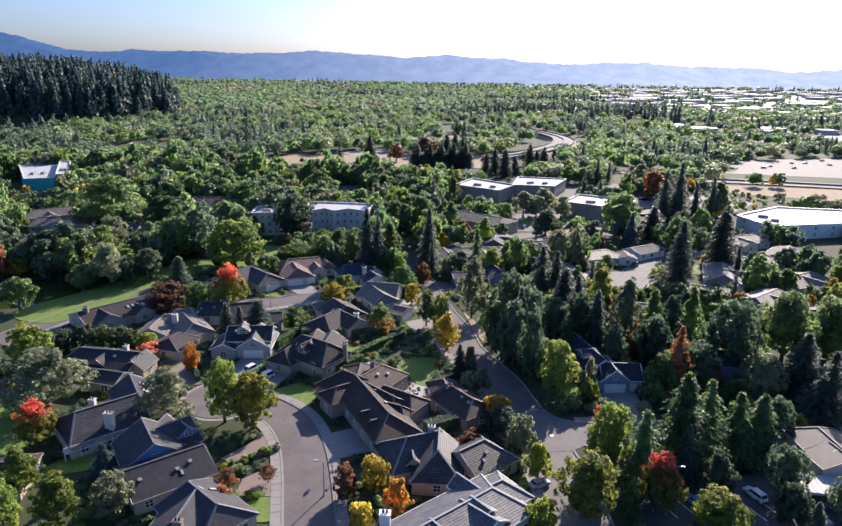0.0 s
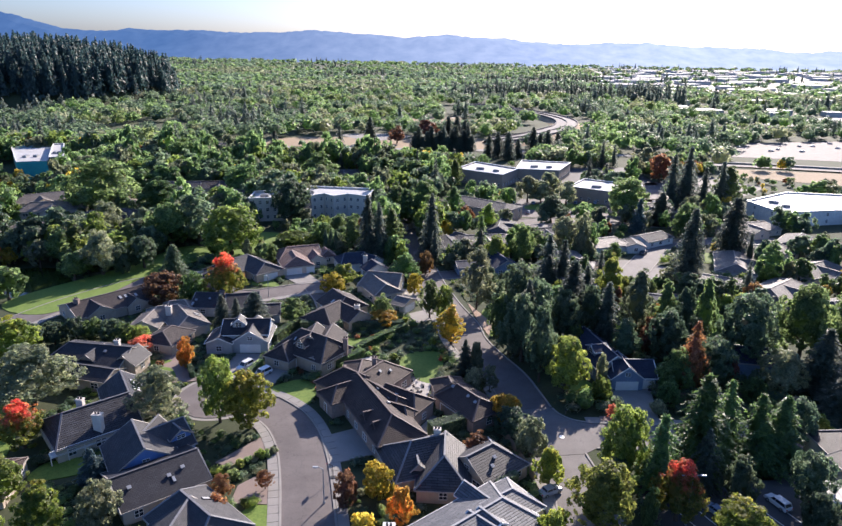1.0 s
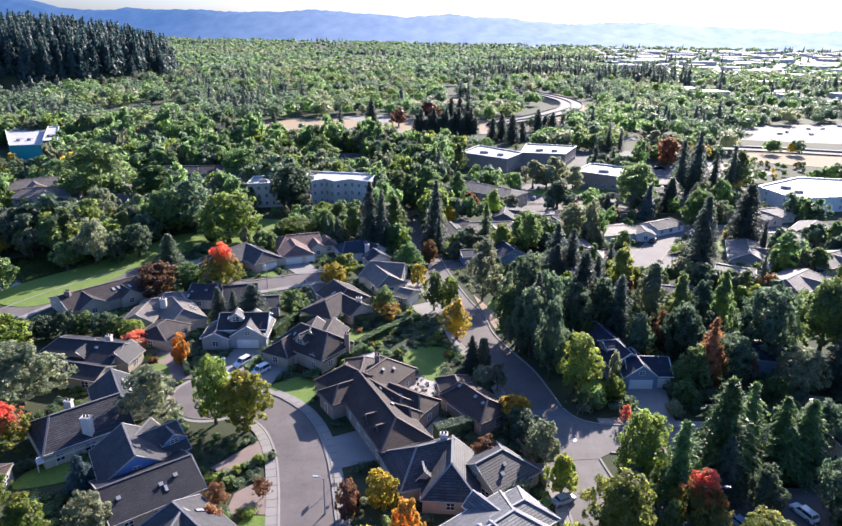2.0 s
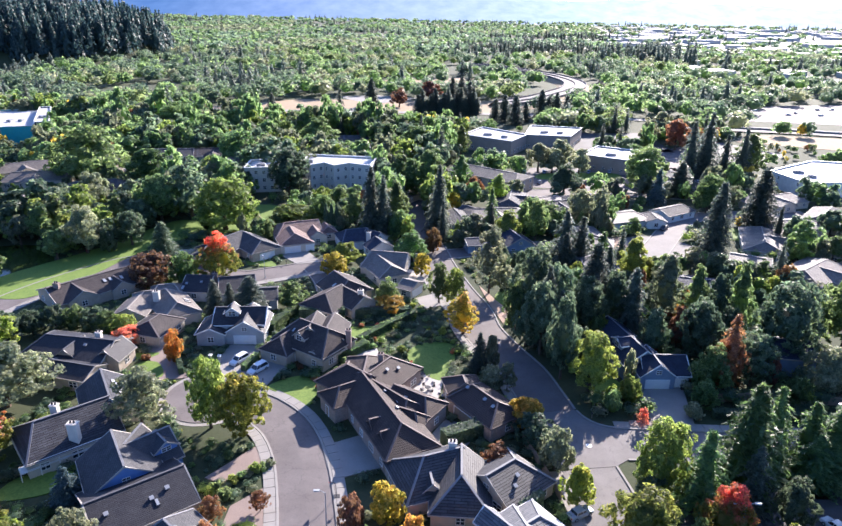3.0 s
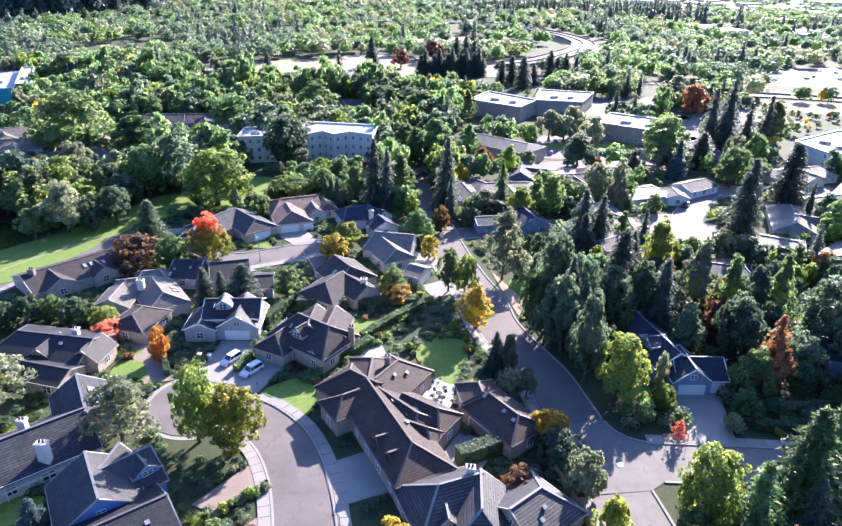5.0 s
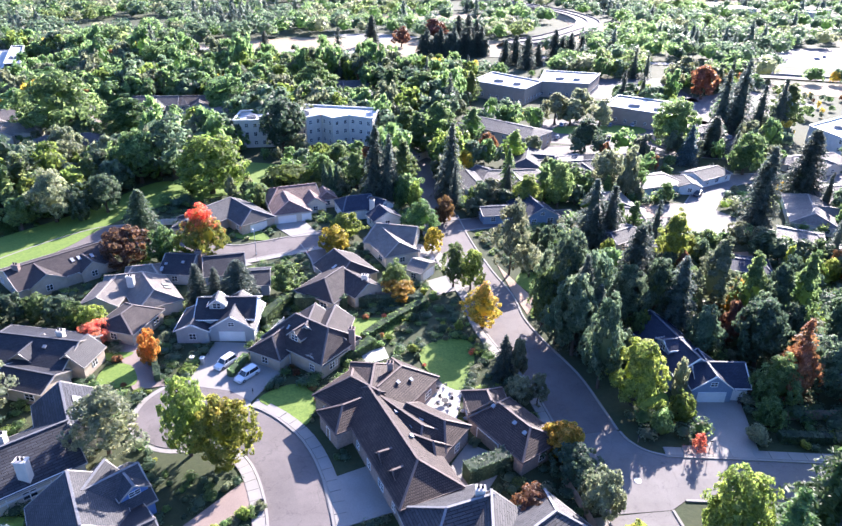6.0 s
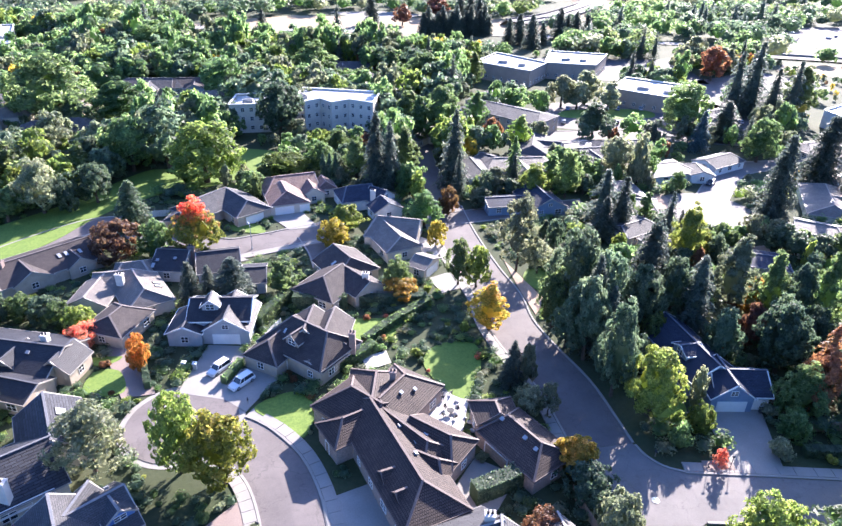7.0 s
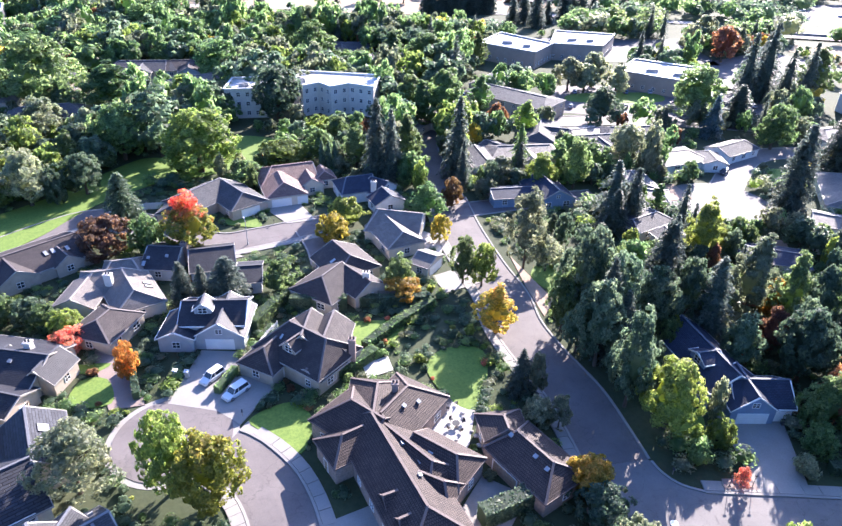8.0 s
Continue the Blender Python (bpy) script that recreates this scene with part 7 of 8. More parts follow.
y = 338.0
while y < 900:
    sp = 10.5 + (y - 340) * 0.012
    x = -0.72 * y - 40
    while x < 0.72 * y + 40:
        px, py = x + nr.uniform(-0.5, 0.5) * sp, y + nr.uniform(-0.5, 0.5) * sp
        x += sp
        patch = noise.noise(Vector((px * 0.012, py * 0.012, 0)))
        if patch < -0.32 or mound(px, py) > 3 or keep_low(px, py) or not far_free(px, py):
            continue
        pick = noise.noise(Vector((px * 0.01, py * 0.01, 7))) + nr.uniform(-0.4, 0.4)
        size = nr.uniform(0.7, 1.25)
        if pick > 0.46:
            groups["conifer"].append((px, py, 0, 5.0 * size, 4.2 * size))
        else:
            k = "deep" if pick > 0.0 else ("green" if pick > -0.34 else ("silver" if pick > -0.52 else "lime"))
            groups[k].append((px, py, 0, 4.6 * size, 5.8 * size))
    y += sp
y = 900.0
while y < 3350:
    sp = 14 + (y - 900) * 0.019
    x = -0.72 * y - 60
    while x < 0.72 * y + 60:
        px, py = x + nr.uniform(-0.5, 0.5) * sp, y + nr.uniform(-0.5, 0.5) * sp
        x += sp
        patch = noise.noise(Vector((px * 0.004, py * 0.004, 3)))
        if in_poly(px, py, INDUSTRY) and nr.random() < 0.8:
            continue
        if patch < -0.3 or mound(px, py) > 3 or any((px - a) ** 2 + (py - b_) ** 2 < (c * 0.8) ** 2 for a, b_, c in FAR_BLOCK if c > 8):
            continue
        pick = noise.noise(Vector((px * 0.003, py * 0.003, 9))) + nr.uniform(-0.35, 0.35)
        size = nr.uniform(0.8, 1.3) * (1 + (y - 900) * 0.0002)
        k = "conifer" if pick > 0.35 else ("deep" if pick > -0.05 else ("green" if pick > -0.36 else "silver"))
        tiny[k].append((px, py, 0, (5.0 if k == "conifer" else 5.2) * size, (4.6 if k == "conifer" else 7.6) * size))
    y += sp
for n in range(80):
    px, py = nr.normal(270, 26), nr.normal(855, 30)
    groups["conifer"].append((px, py, 0, nr.uniform(5, 9), nr.uniform(5, 7.5)))
hill = []
for n in range(2300):
    px, py = MOUND[0] + nr.uniform(-1, 1) * MOUND[2], MOUND[1] + nr.uniform(-1, 0.5) * MOUND[3]
    z = mound(px, py)
    if z > 1:
        s = nr.uniform(0.75, 1.45)
        hill.append((px, py, z - 1, 9.2 * s, 6.0 * s))
for k, material in (("green", "green"), ("deep", "deep"), ("silver", "silver"), ("lime", "green")):
    woods("woods", groups[k], LEAFY, LEAF[material], "mixed broad-leaved woods over the plain")
woods("woods", groups["conifer"], FIRS, LEAF["conifer"], "dark conifers scattered through the plain")
for k in ("green", "deep", "silver"):
    woods("woods", tiny[k], TINY, LEAF[k], "far woods stretching to the hills")
woods("woods", tiny["conifer"], TINYFIR, LEAF["conifer"], "far dark conifers towards the hills")
woods("woods", hill, [far_fir(s, 130, 0.85) for s in (51, 52, 53)], LEAF["hill_shade"], "dense dark conifers on the steep hill")

# ---- vehicles, lamps, hedges and small things ----


def loft(b, rings):
    for r0, r1 in zip(rings, rings[1:]):
        n = len(r0)
        for i in range(n):
            b.face([r0[i], r0[(i + 1) % n], r1[(i + 1) % n], r1[i]])
    b.face(rings[0][::-1])
    b.face(rings[-1])


def car(x, y, turn, paint, label, long=4.7, wide=1.85, high=1.65, suv=True):
    """A parked car; its nose looks along its own +x."""
    ob = tagged(thing("car", x, y, 0.1, turn, metric=True), label, "car", "parked cars")
    L, Wd = long / 2, wide / 2
    b = Build()
    rings = []
    for px, zt, wf in ((-L, 0.78, 0.86), (-L + 0.12, 0.95, 0.95), (-L * 0.4, 0.98, 1.0), (L * 0.35, 0.98, 1.0), (L * 0.62, 0.93, 0.98), (L - 0.15, 0.8, 0.93), (L, 0.62, 0.82)):
        w = Wd * wf
        rings.append([Vector((px, yy, zz)) for yy, zz in ((-w * 0.94, 0.24), (w * 0.94, 0.24), (w, 0.45), (w * 0.98, zt - 0.12), (w * 0.88, zt), (-w * 0.88, zt), (-w * 0.98, zt - 0.12), (-w, 0.45))])
    loft(b, rings)
    part("body", b.mesh("body"), CAR_PAINT[paint], ob)
    back = -L + (0.25 if suv else 0.9)
    g = Build()
    rings = []
    for zz, f0, f1, wf in ((0.93, 0.0, 0.0, 0.86), (high - 0.1, 0.28, 0.62, 0.76)):
        rings.append([Vector((px, yy, zz)) for px, yy in ((back + f0, -Wd * wf), (L * 0.5 - f1, -Wd * wf), (L * 0.5 - f1, Wd * wf), (back + f0, Wd * wf))])
    loft(g, rings)
    part("window_band", g.mesh("window_band"), GLASS, ob, "dark car windows")
    r = Build()
    r.box(back + 0.24, -Wd * 0.75, high - 0.11, L * 0.5 - 0.6, Wd * 0.75, high - 0.03)
    r.box(back + 0.4, -Wd * 0.68, high - 0.03, L * 0.5 - 0.8, Wd * 0.68, high)
    part("roof", r.mesh("roof"), CAR_PAINT[paint], ob)
    for side in (-1, 1):
        for a, c in ((back + 0.02, back + 0.27), (0.05 * L, -0.02 * L), (L * 0.5, L * 0.5 - 0.62)):
            p = Build()
            p.beam((a, side * Wd * 0.865, 0.93), (c, side * Wd * 0.765, high - 0.08), 0.07, 0.07)
            part("pillar", p.mesh("pillar"), CAR_PAINT[paint], ob)
        p = Build()
        p.box(L * 0.36, side * Wd - 0.02 if side > 0 else -Wd - 0.2, 0.92, L * 0.36 + 0.12, side * Wd + 0.2 if side > 0 else -Wd + 0.02, 1.06)
        part("mirror", p.mesh("mirror"), CAR_PAINT[paint], ob)
        for ax in (-L * 0.6, L * 0.62):
            t = Build()
            t.tube((ax, side * (Wd - 0.22), 0.33), (ax, side * (Wd + 0.02), 0.33), 0.34, 0.34, 16)
            wh = part("wheel", t.mesh("wheel"), RUBBER, ob)
            t = Build()
            t.tube((ax, side * (Wd + 0.005), 0.33), (ax, side * (Wd + 0.035), 0.33), 0.22, 0.19, 12)
            part("rim", t.mesh("rim"), GREYMETAL, wh)
        t = Build()
        t.box(L - 0.16, side * Wd * 0.62 - 0.18, 0.6, L - 0.02, side * Wd * 0.62 + 0.16, 0.75)
        part("headlight", t.mesh("headlight"), LAMPGLASS, ob)
        t = Build()
        t.box(-L - 0.02, side * Wd * 0.72 - 0.12, 0.62, -L + 0.06, side * Wd * 0.72 + 0.1, 0.84)
        part("tail_light", t.mesh("tail_light"), TAILRED, ob)
    for px in (-L - 0.05, L - 0.12):
        t = Build()
        t.box(px, -Wd * 0.85, 0.3, px + 0.18, Wd * 0.85, 0.5)
        part("bumper", t.mesh("bumper"), DARKMETAL if px < 0 else CAR_PAINT[paint], ob)
    return ob


car(-31.5, 104.2, 240, "white", "white estate car parked on the driveway", 4.8, 1.9, 1.75)
car(-27.5, 101.4, 236, "white", "white pickup-like wagon parked on the driveway", 5.0, 1.95, 1.8)
car(20.9, 69.6, 30, "silver", "silver car parked at the kerb", 4.5, 1.8, 1.45, False)
car(42.5, 66.5, 118, "blue", "pale blue car in the car park", 4.5, 1.8, 1.45, False)
car(51.8, 68.6, 112, "white", "white car in the car park", 4.6, 1.85, 1.6)
car(58, 62.5, 112, "silver", "silver car in the car park", 4.5, 1.8, 1.5, False)
car(72, 196, 200, "dark", "dark car at the court", 4.5, 1.8, 1.5)
car(68.5, 186, 230, "dark", "dark car at the court", 4.5, 1.8, 1.5)
car(8, 244, 20, "blue", "blue car on the far street", 4.5, 1.8, 1.5)
rng = random.Random(8)
for i in range(16):
    car(36 + i * 4.2 + rng.uniform(-0.4, 0.4), (236 if i % 2 else 252) + i * 0.5, 80 + rng.uniform(-4, 4), rng.choice(("white", "silver", "dark", "blue")), "car in the distant car park", 4.5, 1.8, 1.5, rng.random() < 0.5)
for i in range(14):
    car(190 + i * 11 + rng.uniform(-2, 2), 408 + rng.uniform(-3, 30) + i * 4, rng.uniform(0, 180), rng.choice(("white", "silver", "dark", "blue")), "car in the far yard", 4.5, 1.8, 1.5, rng.random() < 0.5)


def street_lamp(x, y, turn, high=7.0, reach=1.4, arms=1):
    ob = tagged(thing("street_lamp", x, y, 0, turn), "slim grey street lamp with curved arm", "street lamp", "street lamps")
    b = Build()
    b.tube((0, 0, 0), (0, 0, 0.4), 0.16, 0.14, 8)
    b.tube((0, 0, 0.4), (0, 0, high), 0.09, 0.06, 8)
    part("pole", b.mesh("pole"), GREYMETAL, ob)
    for k in range(arms):
        s = 1 if k == 0 else -1
        b = Build()
        b.tube((0, 0, high - 0.1), (s * reach * 0.5, 0, high + 0.25), 0.05, 0.045, 6)
        b.tube((s * reach * 0.5, 0, high + 0.25), (s * reach, 0, high + 0.25), 0.045, 0.045, 6)
        arm = part("arm", b.mesh("arm"), GREYMETAL, ob)
        b = Build()
        b.box(s * reach - 0.35, -0.14, high + 0.16, s * reach + 0.35, 0.14, high + 0.32)
        part("lamp_head", b.mesh("lamp_head"), LAMPGLASS, arm)


street_lamp(37.6, 64, 0, 7.5, 1.2, 2)
street_lamp(61.6, 86, 200, 7.0)
street_lamp(-36.5, 142, 120, 5.0, 0.8)
street_lamp(-10.0, 66, 180, 5.5, 1.0)


def hedge(pts, width, high, leaf, label):
    """A clipped hedge: a leafy wall along a line."""
    r = np.random.default_rng(int(abs(pts[0][0] * 10)) + len(pts))
    line = smooth(pts, 0.8)
    b_, quads = Build(), []
    for p, q in zip(line, line[1:]):
        b_.beam((p.x, p.y, high * 0.47), (q.x, q.y, high * 0.47), width * 0.86, high * 0.92)
    v, f = b_.v, b_.f
    total = sum((q - p).length for p, q in zip(line, line[1:]))
    cs, ns = [], []
    for _ in range(int(total * (width + 2 * high) * 22)):
        i = r.integers(len(line) - 1)
        p = line[i].lerp(line[i + 1], r.random())
        d = (line[i + 1] - line[i]).normalized()
        s = Vector((-d.y, d.x))
        w = r.random() * (width + 2 * high)
        if w < width:
            c, n = (p + s * (w - width / 2), high * 0.94), (0, 0, 1)
        else:
            side = 1 if w < width + high else -1
            c, n = (p + s * side * width * 0.46, ((w - width) % high) * 0.95), (s.x * side, s.y * side, 0.3)
        cs.append((c[0].x, c[0].y, c[1] + r.uniform(-0.06, 0.1)))
        ns.append(n)
    quads = leaf_quads(r, np.array(cs), np.array(ns), r.uniform(0.1, 0.2, len(cs)))
    me = quads_mesh("hedge", quads)
    core = bpy.data.meshes.new("core")
    core.from_pydata(v, [], f)
    ob = new("hedge", me)
    me.materials.append(LEAF[leaf])
    tagged(ob, label, "hedge")
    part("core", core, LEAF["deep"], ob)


hedge([(-28.6, 115.0), (-27.2, 119.4), (-25.4, 124.4)], 1.7, 2.4, "green", "tall clipped hedge beside the grey house")
hedge([(-24.4, 121.6), (-19.5, 122), (-15.4, 122.2)], 1.3, 2.6, "deep", "long clipped dark green hedge")
hedge([(-14.4, 123.2), (-8, 123.8), (-2.2, 124.6)], 1.3, 2.0, "deep", "long clipped dark green hedge")
hedge([(-1.8, 124.0), (-8.0, 116.6), (-11.4, 111.6)], 1.5, 1.7, "green", "clipped hedge round the back lawn")
hedge([(-9.8, 110.8), (-12.8, 107.4), (-16.4, 104.2)], 1.8, 1.7, "green", "rounded hedge along the taupe house")
hedge([(4.0, 82.6), (7.4, 84.4), (10.8, 86.6)], 2.0, 2.6, "deep", "dark hedge beside the paved court")
hedge([(13.4, 68.6), (14.8, 70.0), (16.0, 71.4)], 1.8, 2.6, "deep", "tall dark hedge at the house's end")
hedge([(-30.0, 101.2), (-29.4, 103.2), (-28.8, 105.8)], 1.0, 1.3, "green", "low hedge between two driveways")
hedge([(-40, 99.5), (-41.5, 102.5), (-43.8, 106)], 0.9, 1.4, "deep", "low hedge beside the brick driveway")
hedge([(46, 92), (58, 92), (70, 91)], 1.4, 1.4, "deep", "low hedge behind the pavement")


def pillar(x, y):
    ob = tagged(thing("gate_pillar", x, y, metric=True), "pale stone gate pillar with lantern", "gate pillar", "gate pillars")
    b = Build()
    b.box(-0.3, -0.3, 0, 0.3, 0.3, 1.5)
    part("shaft", b.mesh("shaft"), STONE, ob)
    b = Build()
    b.box(-0.4, -0.4, 1.5, 0.4, 0.4, 1.65)
    part("cap", b.mesh("cap"), WHITE, ob)
    b = Build()
    b.tube((0, 0, 1.65), (0, 0, 1.95), 0.12, 0.09, 8)
    part("lantern", b.mesh("lantern"), LAMPGLASS, ob)


pillar(-36.6, 104.3)
pillar(-35.0, 104.2)


def deck(x0, y0, x1, y1, wide, high):
    """A raised timber deck with posts and white railing."""
    ln = math.hypot(x1 - x0, y1 - y0)
    ob = tagged(thing("deck", (x0 + x1) / 2, (y0 + y1) / 2, 0, math.degrees(math.atan2(y1 - y0, x1 - x0))), "raised wooden deck with white railing behind the house", "deck")
    n = int(wide / 0.2)
    for i in range(n):
        b = Build()
        b.box(-ln / 2, -wide / 2 + i * wide / n, high - 0.06, ln / 2, -wide / 2 + (i + 1) * wide / n - 0.015, high)
        part("plank", b.mesh("plank"), WHITE, ob)
    for i in range(int(ln / 2) + 1):
        x = -ln / 2 + i * ln / int(ln / 2)
        b = Build()
        b.box(x - 0.06, -wide / 2, 0, x + 0.06, -wide / 2 + 0.12, high + 1.0)
        part("post", b.mesh("post"), WHITE, ob)
    b = Build()
    b.box(-ln / 2, -wide / 2, high + 0.95, ln / 2, -wide / 2 + 0.1, high + 1.05)
    b.box(-ln / 2, -wide / 2, high + 0.12, ln / 2, -wide / 2 + 0.08, high + 0.2)
    part("rail", b.mesh("rail"), WHITE, ob)


deck(-51.0, 72.6, -42.6, 80.4, 1.6, 1.4)


def garden_table(x, y, turn=0):
    ob = tagged(thing("garden_table", x, y, 0.11, turn, metric=True), "round patio table on the terrace", "table")
    b = Build()
    b.tube((0, 0, 0.7), (0, 0, 0.75), 0.65, 0.65, 16)
    part("tabletop", b.mesh("tabletop"), DARKMETAL, ob)
    b = Build()
    b.tube((0, 0, 0), (0, 0, 0.7), 0.05, 0.05, 8)
    part("leg", b.mesh("leg"), DARKMETAL, ob)


def garden_chair(x, y, turn):
    ob = tagged(thing("garden_chair", x, y, 0.11, turn, metric=True), "dark patio chair on the terrace", "chair", "patio chairs")
    b = Build()
    b.box(-0.27, -0.27, 0.4, 0.27, 0.27, 0.46)
    part("seat", b.mesh("seat"), DARKMETAL, ob)
    b = Build()
    b.box(-0.27, 0.22, 0.46, 0.27, 0.28, 0.95)
    part("backrest", b.mesh("backrest"), DARKMETAL, ob)
    for dx in (-0.24, 0.24):
        for dy in (-0.24, 0.24):
            b = Build()
            b.tube((dx, dy, 0), (dx, dy, 0.4), 0.025, 0.025, 6)
            part("leg", b.mesh("leg"), DARKMETAL, ob)


garden_table(0.6, 101)
garden_table(1.6, 97)
for i in range(4):
    garden_chair(0.6 + 1.1 * math.cos(i * 1.57), 101 + 1.1 * math.sin(i * 1.57), i * 90 - 90)
    garden_chair(1.6 + 1.1 * math.cos(i * 1.57 + 0.6), 97 + 1.1 * math.sin(i * 1.57 + 0.6), i * 90 - 55)


def parasol(x, y, material, label):
    ob = tagged(thing("parasol", x, y, 0.11, metric=True), label, "parasol")
    b = Build()
    b.tube((0, 0, 0), (0, 0, 2.5), 0.035, 0.03, 8)
    part("pole", b.mesh("pole"), GREYMETAL, ob)
    b = Build()
    for i in range(8):
        a, c = i * math.pi / 4, (i + 1) * math.pi / 4
        b.face([(1.4 * math.cos(a), 1.4 * math.sin(a), 2.15), (1.4 * math.cos(c), 1.4 * math.sin(c), 2.15), (0, 0, 2.75)])
        b.face([(1.4 * math.cos(c), 1.4 * math.sin(c), 2.12), (1.4 * math.cos(a), 1.4 * math.sin(a), 2.12), (0, 0, 2.7)])
    part("canopy", b.mesh("canopy"), material, ob)


parasol(-5.4, 99.6, FABRIC_RED, "red garden parasol behind the brown house")
b = Build()
b.tube((0, 0, 0), (0, 0, 0.02), 0.45, 0.45, 20)
for x, y, z in ((25.1, 83.7, 0.09), (-36, 96.2, 0.105), (-27.5, 143.2, 0.1)):
    m = new("manhole_cover", b.mesh("manhole_cover"))
    m.data.materials.append(WHITE)
    m.matrix_basis = pose(x, y, z)
    tagged(m, "pale round manhole cover in the asphalt", "manhole cover")
for i in range(9):
    b = Build()
    b.box(-0.06, -2.4, 0, 0.06, 2.4, 0.012)
    ln = new("parking_line", b.mesh("parking_line"))
    ln.data.materials.append(WHITE)
    ln.matrix_basis = pose(38 + i * 3.0, 65.5, 0.112, 0, 0, 25)
    tagged(ln, "white painted parking line", "road marking", "parking lines", "structure")


def rock(x, y, r, seed):
    g = np.random.default_rng(seed)
    v, f = lump(g, np.array((0, 0, r * 0.35)), np.array((r, r * 0.8, r * 0.6)), BALL2, 0.12)
    me = bpy.data.meshes.new("rock")
    me.from_pydata(v.tolist(), [], [tuple(int(i) for i in t) for t in f])
    me.materials.append(STONE)
    ob = new("rock", me)
    ob.matrix_basis = pose(x, y, 0.1)
    tagged(ob, "pale garden boulder beside the terrace", "rock", "garden rocks")


for i in range(9):
    rock(3.2 + 1.6 * math.sin(i * 2.3), 93 + 11 * (i / 14), 0.22 + 0.18 * math.sin(i * 1.7) ** 2, i)


def carport(x, y, turn, ln, wide, high=2.8):
    ob = tagged(thing("carport", x, y, 0.1, turn), "open carport with pale corrugated roof", "carport")
    b = Build()
    n = int(ln / 0.5)
    for i in range(n):
        x0, x1, z = -ln / 2 + i * ln / n, -ln / 2 + (i + 1) * ln / n, high + (0.04 if i % 2 else 0.0)
        b.box(x0, -wide / 2, z - 0.06, x1, wide / 2, z)
    part("roof", b.mesh("roof"), MEMBRANE, ob)
    for px in np.linspace(-ln / 2 + 0.3, ln / 2 - 0.3, int(ln / 4) + 2):
        for py in (-wide / 2 + 0.3, wide / 2 - 0.3):
            b = Build()
            b.tube((px, py, 0), (px, py, high - 0.06), 0.07, 0.07, 8)
            part("post", b.mesh("post"), GREYMETAL, ob)
    for py in (-wide / 2, wide / 2):
        b = Build()
        b.box(-ln / 2, py - 0.06, high - 0.3, ln / 2, py + 0.06, high - 0.06)
        part("fascia", b.mesh("fascia"), WHITE, ob)


carport(63.5, 67.6, -8, 12, 4.6)


def fence(pts, high=1.6, material=None, label="weathered board fence between gardens"):
    """Posts, rails and single boards along a line."""
    p0 = pts[0]
    ob = tagged(thing("fence", p0[0], p0[1]), label, "fence", "garden fences")
    line = [Vector(p) - Vector(p0) for p in pts]
    for a, c in zip(line, line[1:]):
        ln = (c - a).length
        d = (c - a) / ln
        turn = math.degrees(math.atan2(d.y, d.x))
        n = max(2, int(ln / 2.2))
        for i in range(n + 1):
            q = a + d * ln * i / n
            b = Build()
            b.box(-0.06, -0.06, 0, 0.06, 0.06, high + 0.1)
            part("post", b.mesh("post"), material or WOOD, ob, at=pose(q.x, q.y, 0, 0, 0, turn))
        m = max(3, int(ln / 0.45))
        for i in range(m):
            q = a + d * ln * (i + 0.5) / m
            b = Build()
            b.box(-ln / m / 2 + 0.012, -0.02, 0.08, ln / m / 2 - 0.012, 0.02, high - 0.03 * (i % 2))
            part("board", b.mesh("board"), material or WOOD, ob, at=pose(q.x, q.y + 0.0, 0, 0, 0, turn))


fence([(-27.0, 110), (-26.2, 113.5), (-25.2, 116)], 1.5, WHITE, "white board fence beside the grey house")
fence([(-66, 150.5), (-60.5, 155), (-52, 157)], 1.5, WHITE, "white board fence at the park lawn")
fence([(-3, 125.6), (-14, 125.2), (-25, 125)], 1.7)
fence([(-52, 96), (-55, 103), (-57, 112)], 1.7)
fence([(19, 72), (17.5, 78), (15.5, 84)], 1.6)
fence([(46, 96), (58, 97), (70, 96)], 1.7)


def basketball_hoop(x, y, turn):
    ob = tagged(thing("basketball_hoop", x, y, 0.09, turn, metric=True), "free-standing basketball hoop at the kerb", "basketball hoop")
    b = Build()
    b.box(-0.5, -0.4, 0, 0.5, 0.4, 0.16)
    part("base", b.mesh("base"), DARKMETAL, ob)
    b = Build()
    b.tube((0, 0, 0.1), (0.1, 0, 2.6), 0.06, 0.05, 8)
    b.tube((0.1, 0, 2.6), (0.7, 0, 3.0), 0.05, 0.04, 8)
    part("pole", b.mesh("pole"), DARKMETAL, ob)
    b = Build()
    b.box(0.7, -0.6, 2.8, 0.76, 0.6, 3.6)
    part("backboard", b.mesh("backboard"), LAMPGLASS, ob)
    b = Build()
    for i in range(12):
        a, c = i * math.pi / 6, (i + 1) * math.pi / 6
        b.tube((1.0 + 0.23 * math.cos(a), 0.23 * math.sin(a), 3.05), (1.0 + 0.23 * math.cos(c), 0.23 * math.sin(c), 3.05), 0.015, 0.015, 5, False)
    part("rim", b.mesh("rim"), FABRIC_RED, ob)


basketball_hoop(-9.6, 71.5, 190)


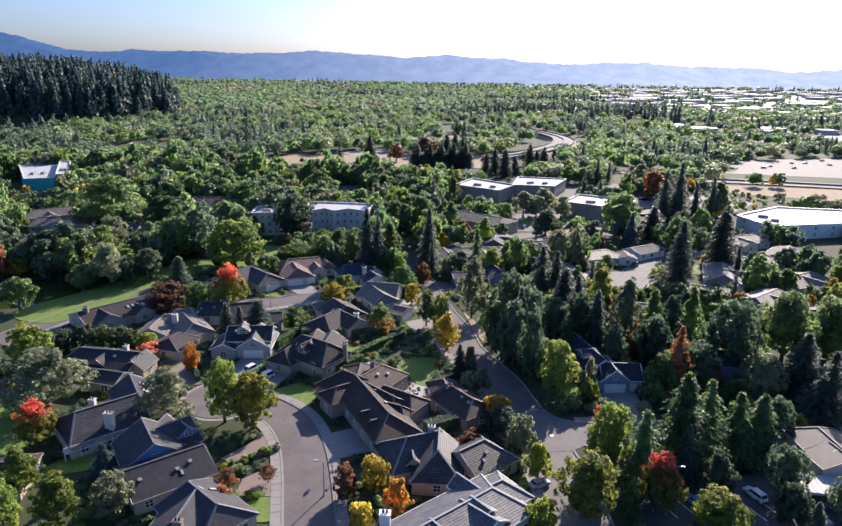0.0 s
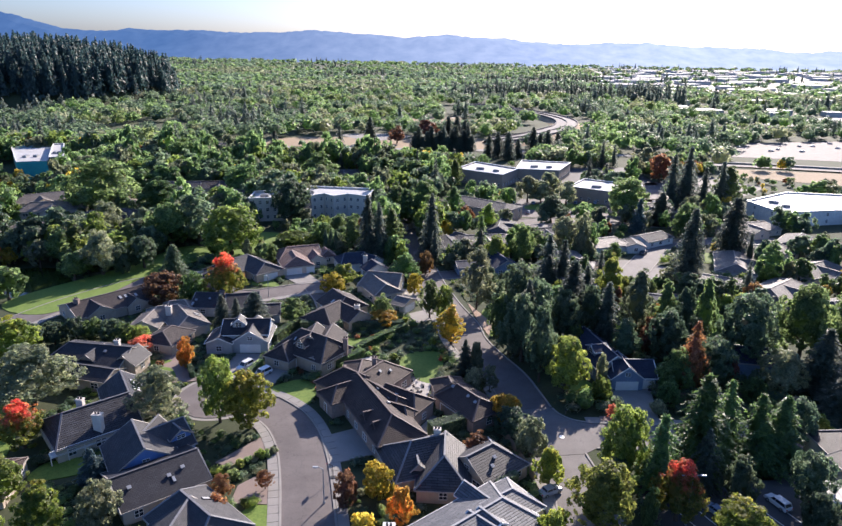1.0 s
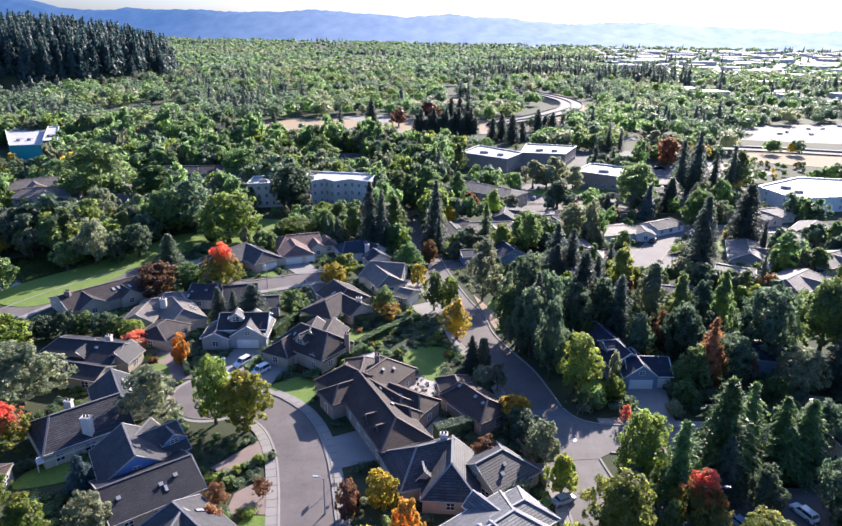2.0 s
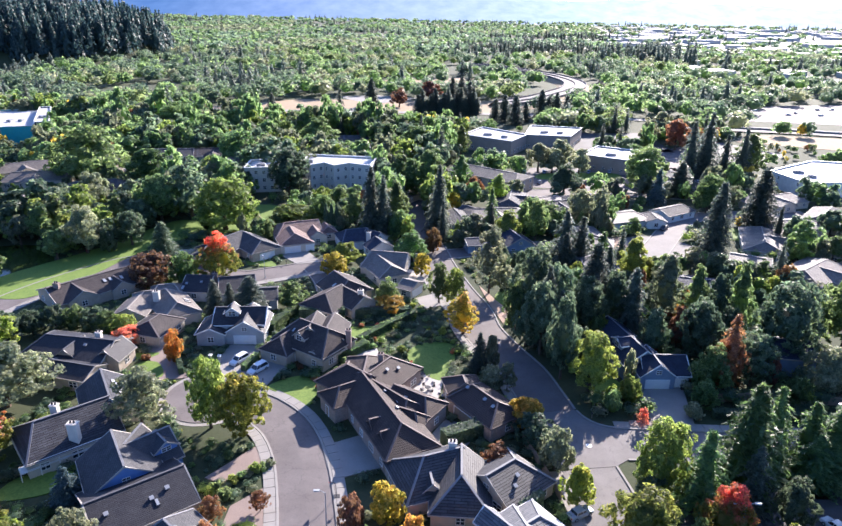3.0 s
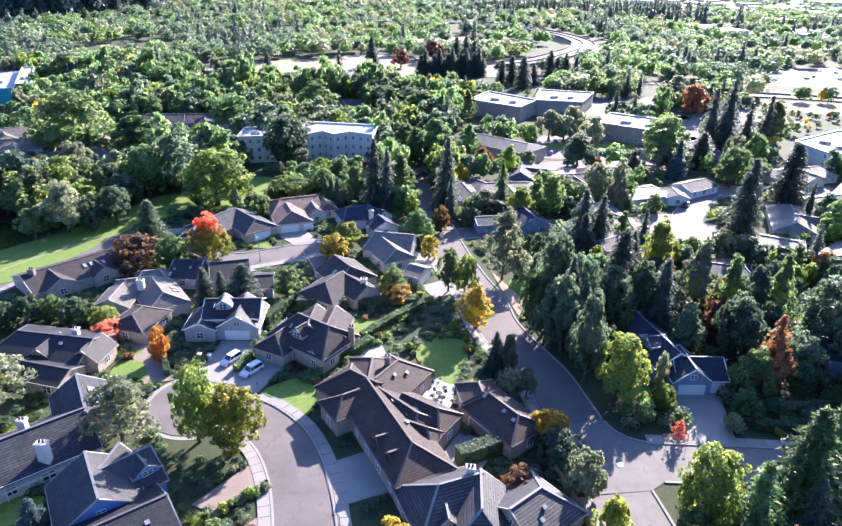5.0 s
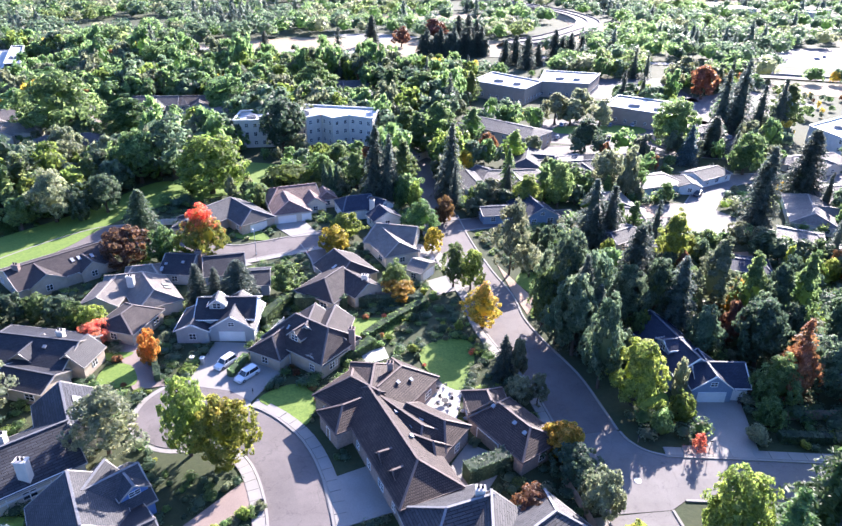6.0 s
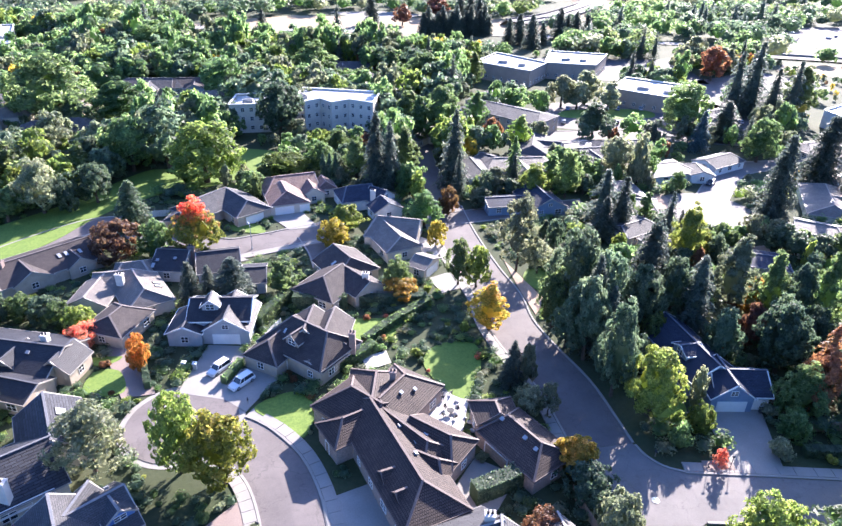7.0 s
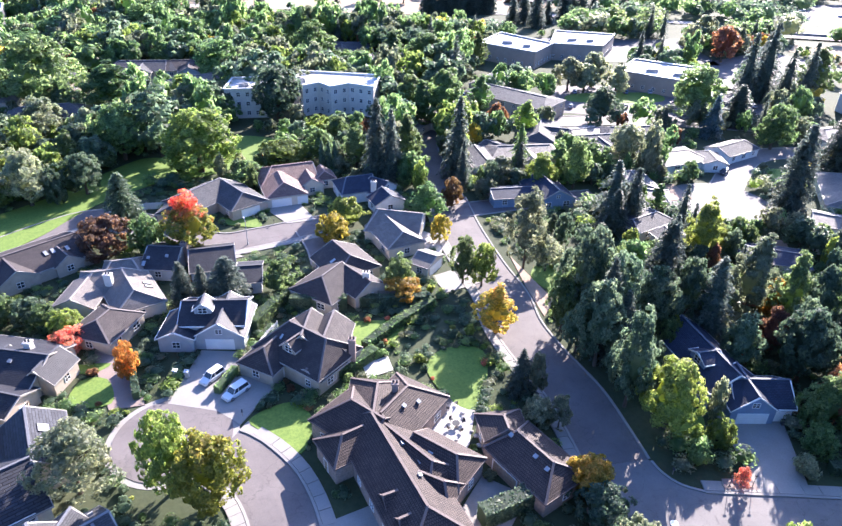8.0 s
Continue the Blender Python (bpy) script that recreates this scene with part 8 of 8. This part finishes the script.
def mailbox(x, y, turn):
    ob = tagged(thing("mailbox", x, y, 0.1, turn, metric=True), "dark mailbox on a wooden post", "mailbox", "mailboxes")
    b = Build()
    b.box(-0.05, -0.05, 0, 0.05, 0.05, 1.0)
    part("post", b.mesh("post"), WOOD, ob)
    b = Build()
    b.box(-0.12, -0.25, 1.0, 0.12, 0.25, 1.18)
    b.tube((0, -0.25, 1.18), (0, 0.25, 1.18), 0.12, 0.12, 10)
    part("box", b.mesh("box"), DARKMETAL, ob)


for x, y, turn in ((-9.0, 69.0, 75), (-19.4, 77.6, 70), (-25.6, 97.3, 20), (-41.2, 95.6, 90), (27.0, 90.6, 10), (-33.5, 150.6, 30)):
    mailbox(x, y, turn)


def bin_(x, y, turn, material, label):
    ob = tagged(thing("wheeled_bin", x, y, 0.1, turn, metric=True), label, "bin", "wheeled bins")
    b = Build()
    loft(b, [[Vector((sx * w, sy * w, z)) for sx, sy in ((-1, -1), (1, -1), (1, 1), (-1, 1))] for w, z in ((0.24, 0.06), (0.3, 1.0))])
    part("body", b.mesh("body"), material, ob)
    b = Build()
    b.box(-0.33, -0.33, 1.0, 0.33, 0.33, 1.08)
    part("lid", b.mesh("lid"), material, ob)
    for sx in (-0.2, 0.2):
        b = Build()
        b.tube((sx - 0.03, 0.27, 0.1), (sx + 0.03, 0.27, 0.1), 0.1, 0.1, 10)
        part("wheel", b.mesh("wheel"), RUBBER, ob)


for x, y in ((32.9, 88.9), (35.7, 89.1)):
    b = Build()
    b.tube((0, 0, 0), (0, 0, 2.5), 0.05, 0.045, 7)
    b.box(-0.25, -0.02, 2.3, 0.25, 0.02, 2.5)
    st = new("sign_post", b.mesh("sign_post"))
    st.data.materials.append(DARKMETAL)
    st.matrix_basis = pose(x, y, 0.15) @ Matrix.Scale(1 / UNIT, 4)
    tagged(st, "thin dark post standing beside the young maple", "post", "posts at the corner")
bin_(-27.6, 106.9, 10, DARKMETAL, "dark wheeled bin beside the garage")
bin_(43.9, 99.6, 0, DARKMETAL, "dark wheeled bin beside the garage")

# from units of the plan to metres
for ob in [o for o in scene.objects if o.parent is None and o.type in ("MESH", "EMPTY")]:
    ob.matrix_basis = Matrix.Scale(UNIT, 4) @ ob.matrix_basis
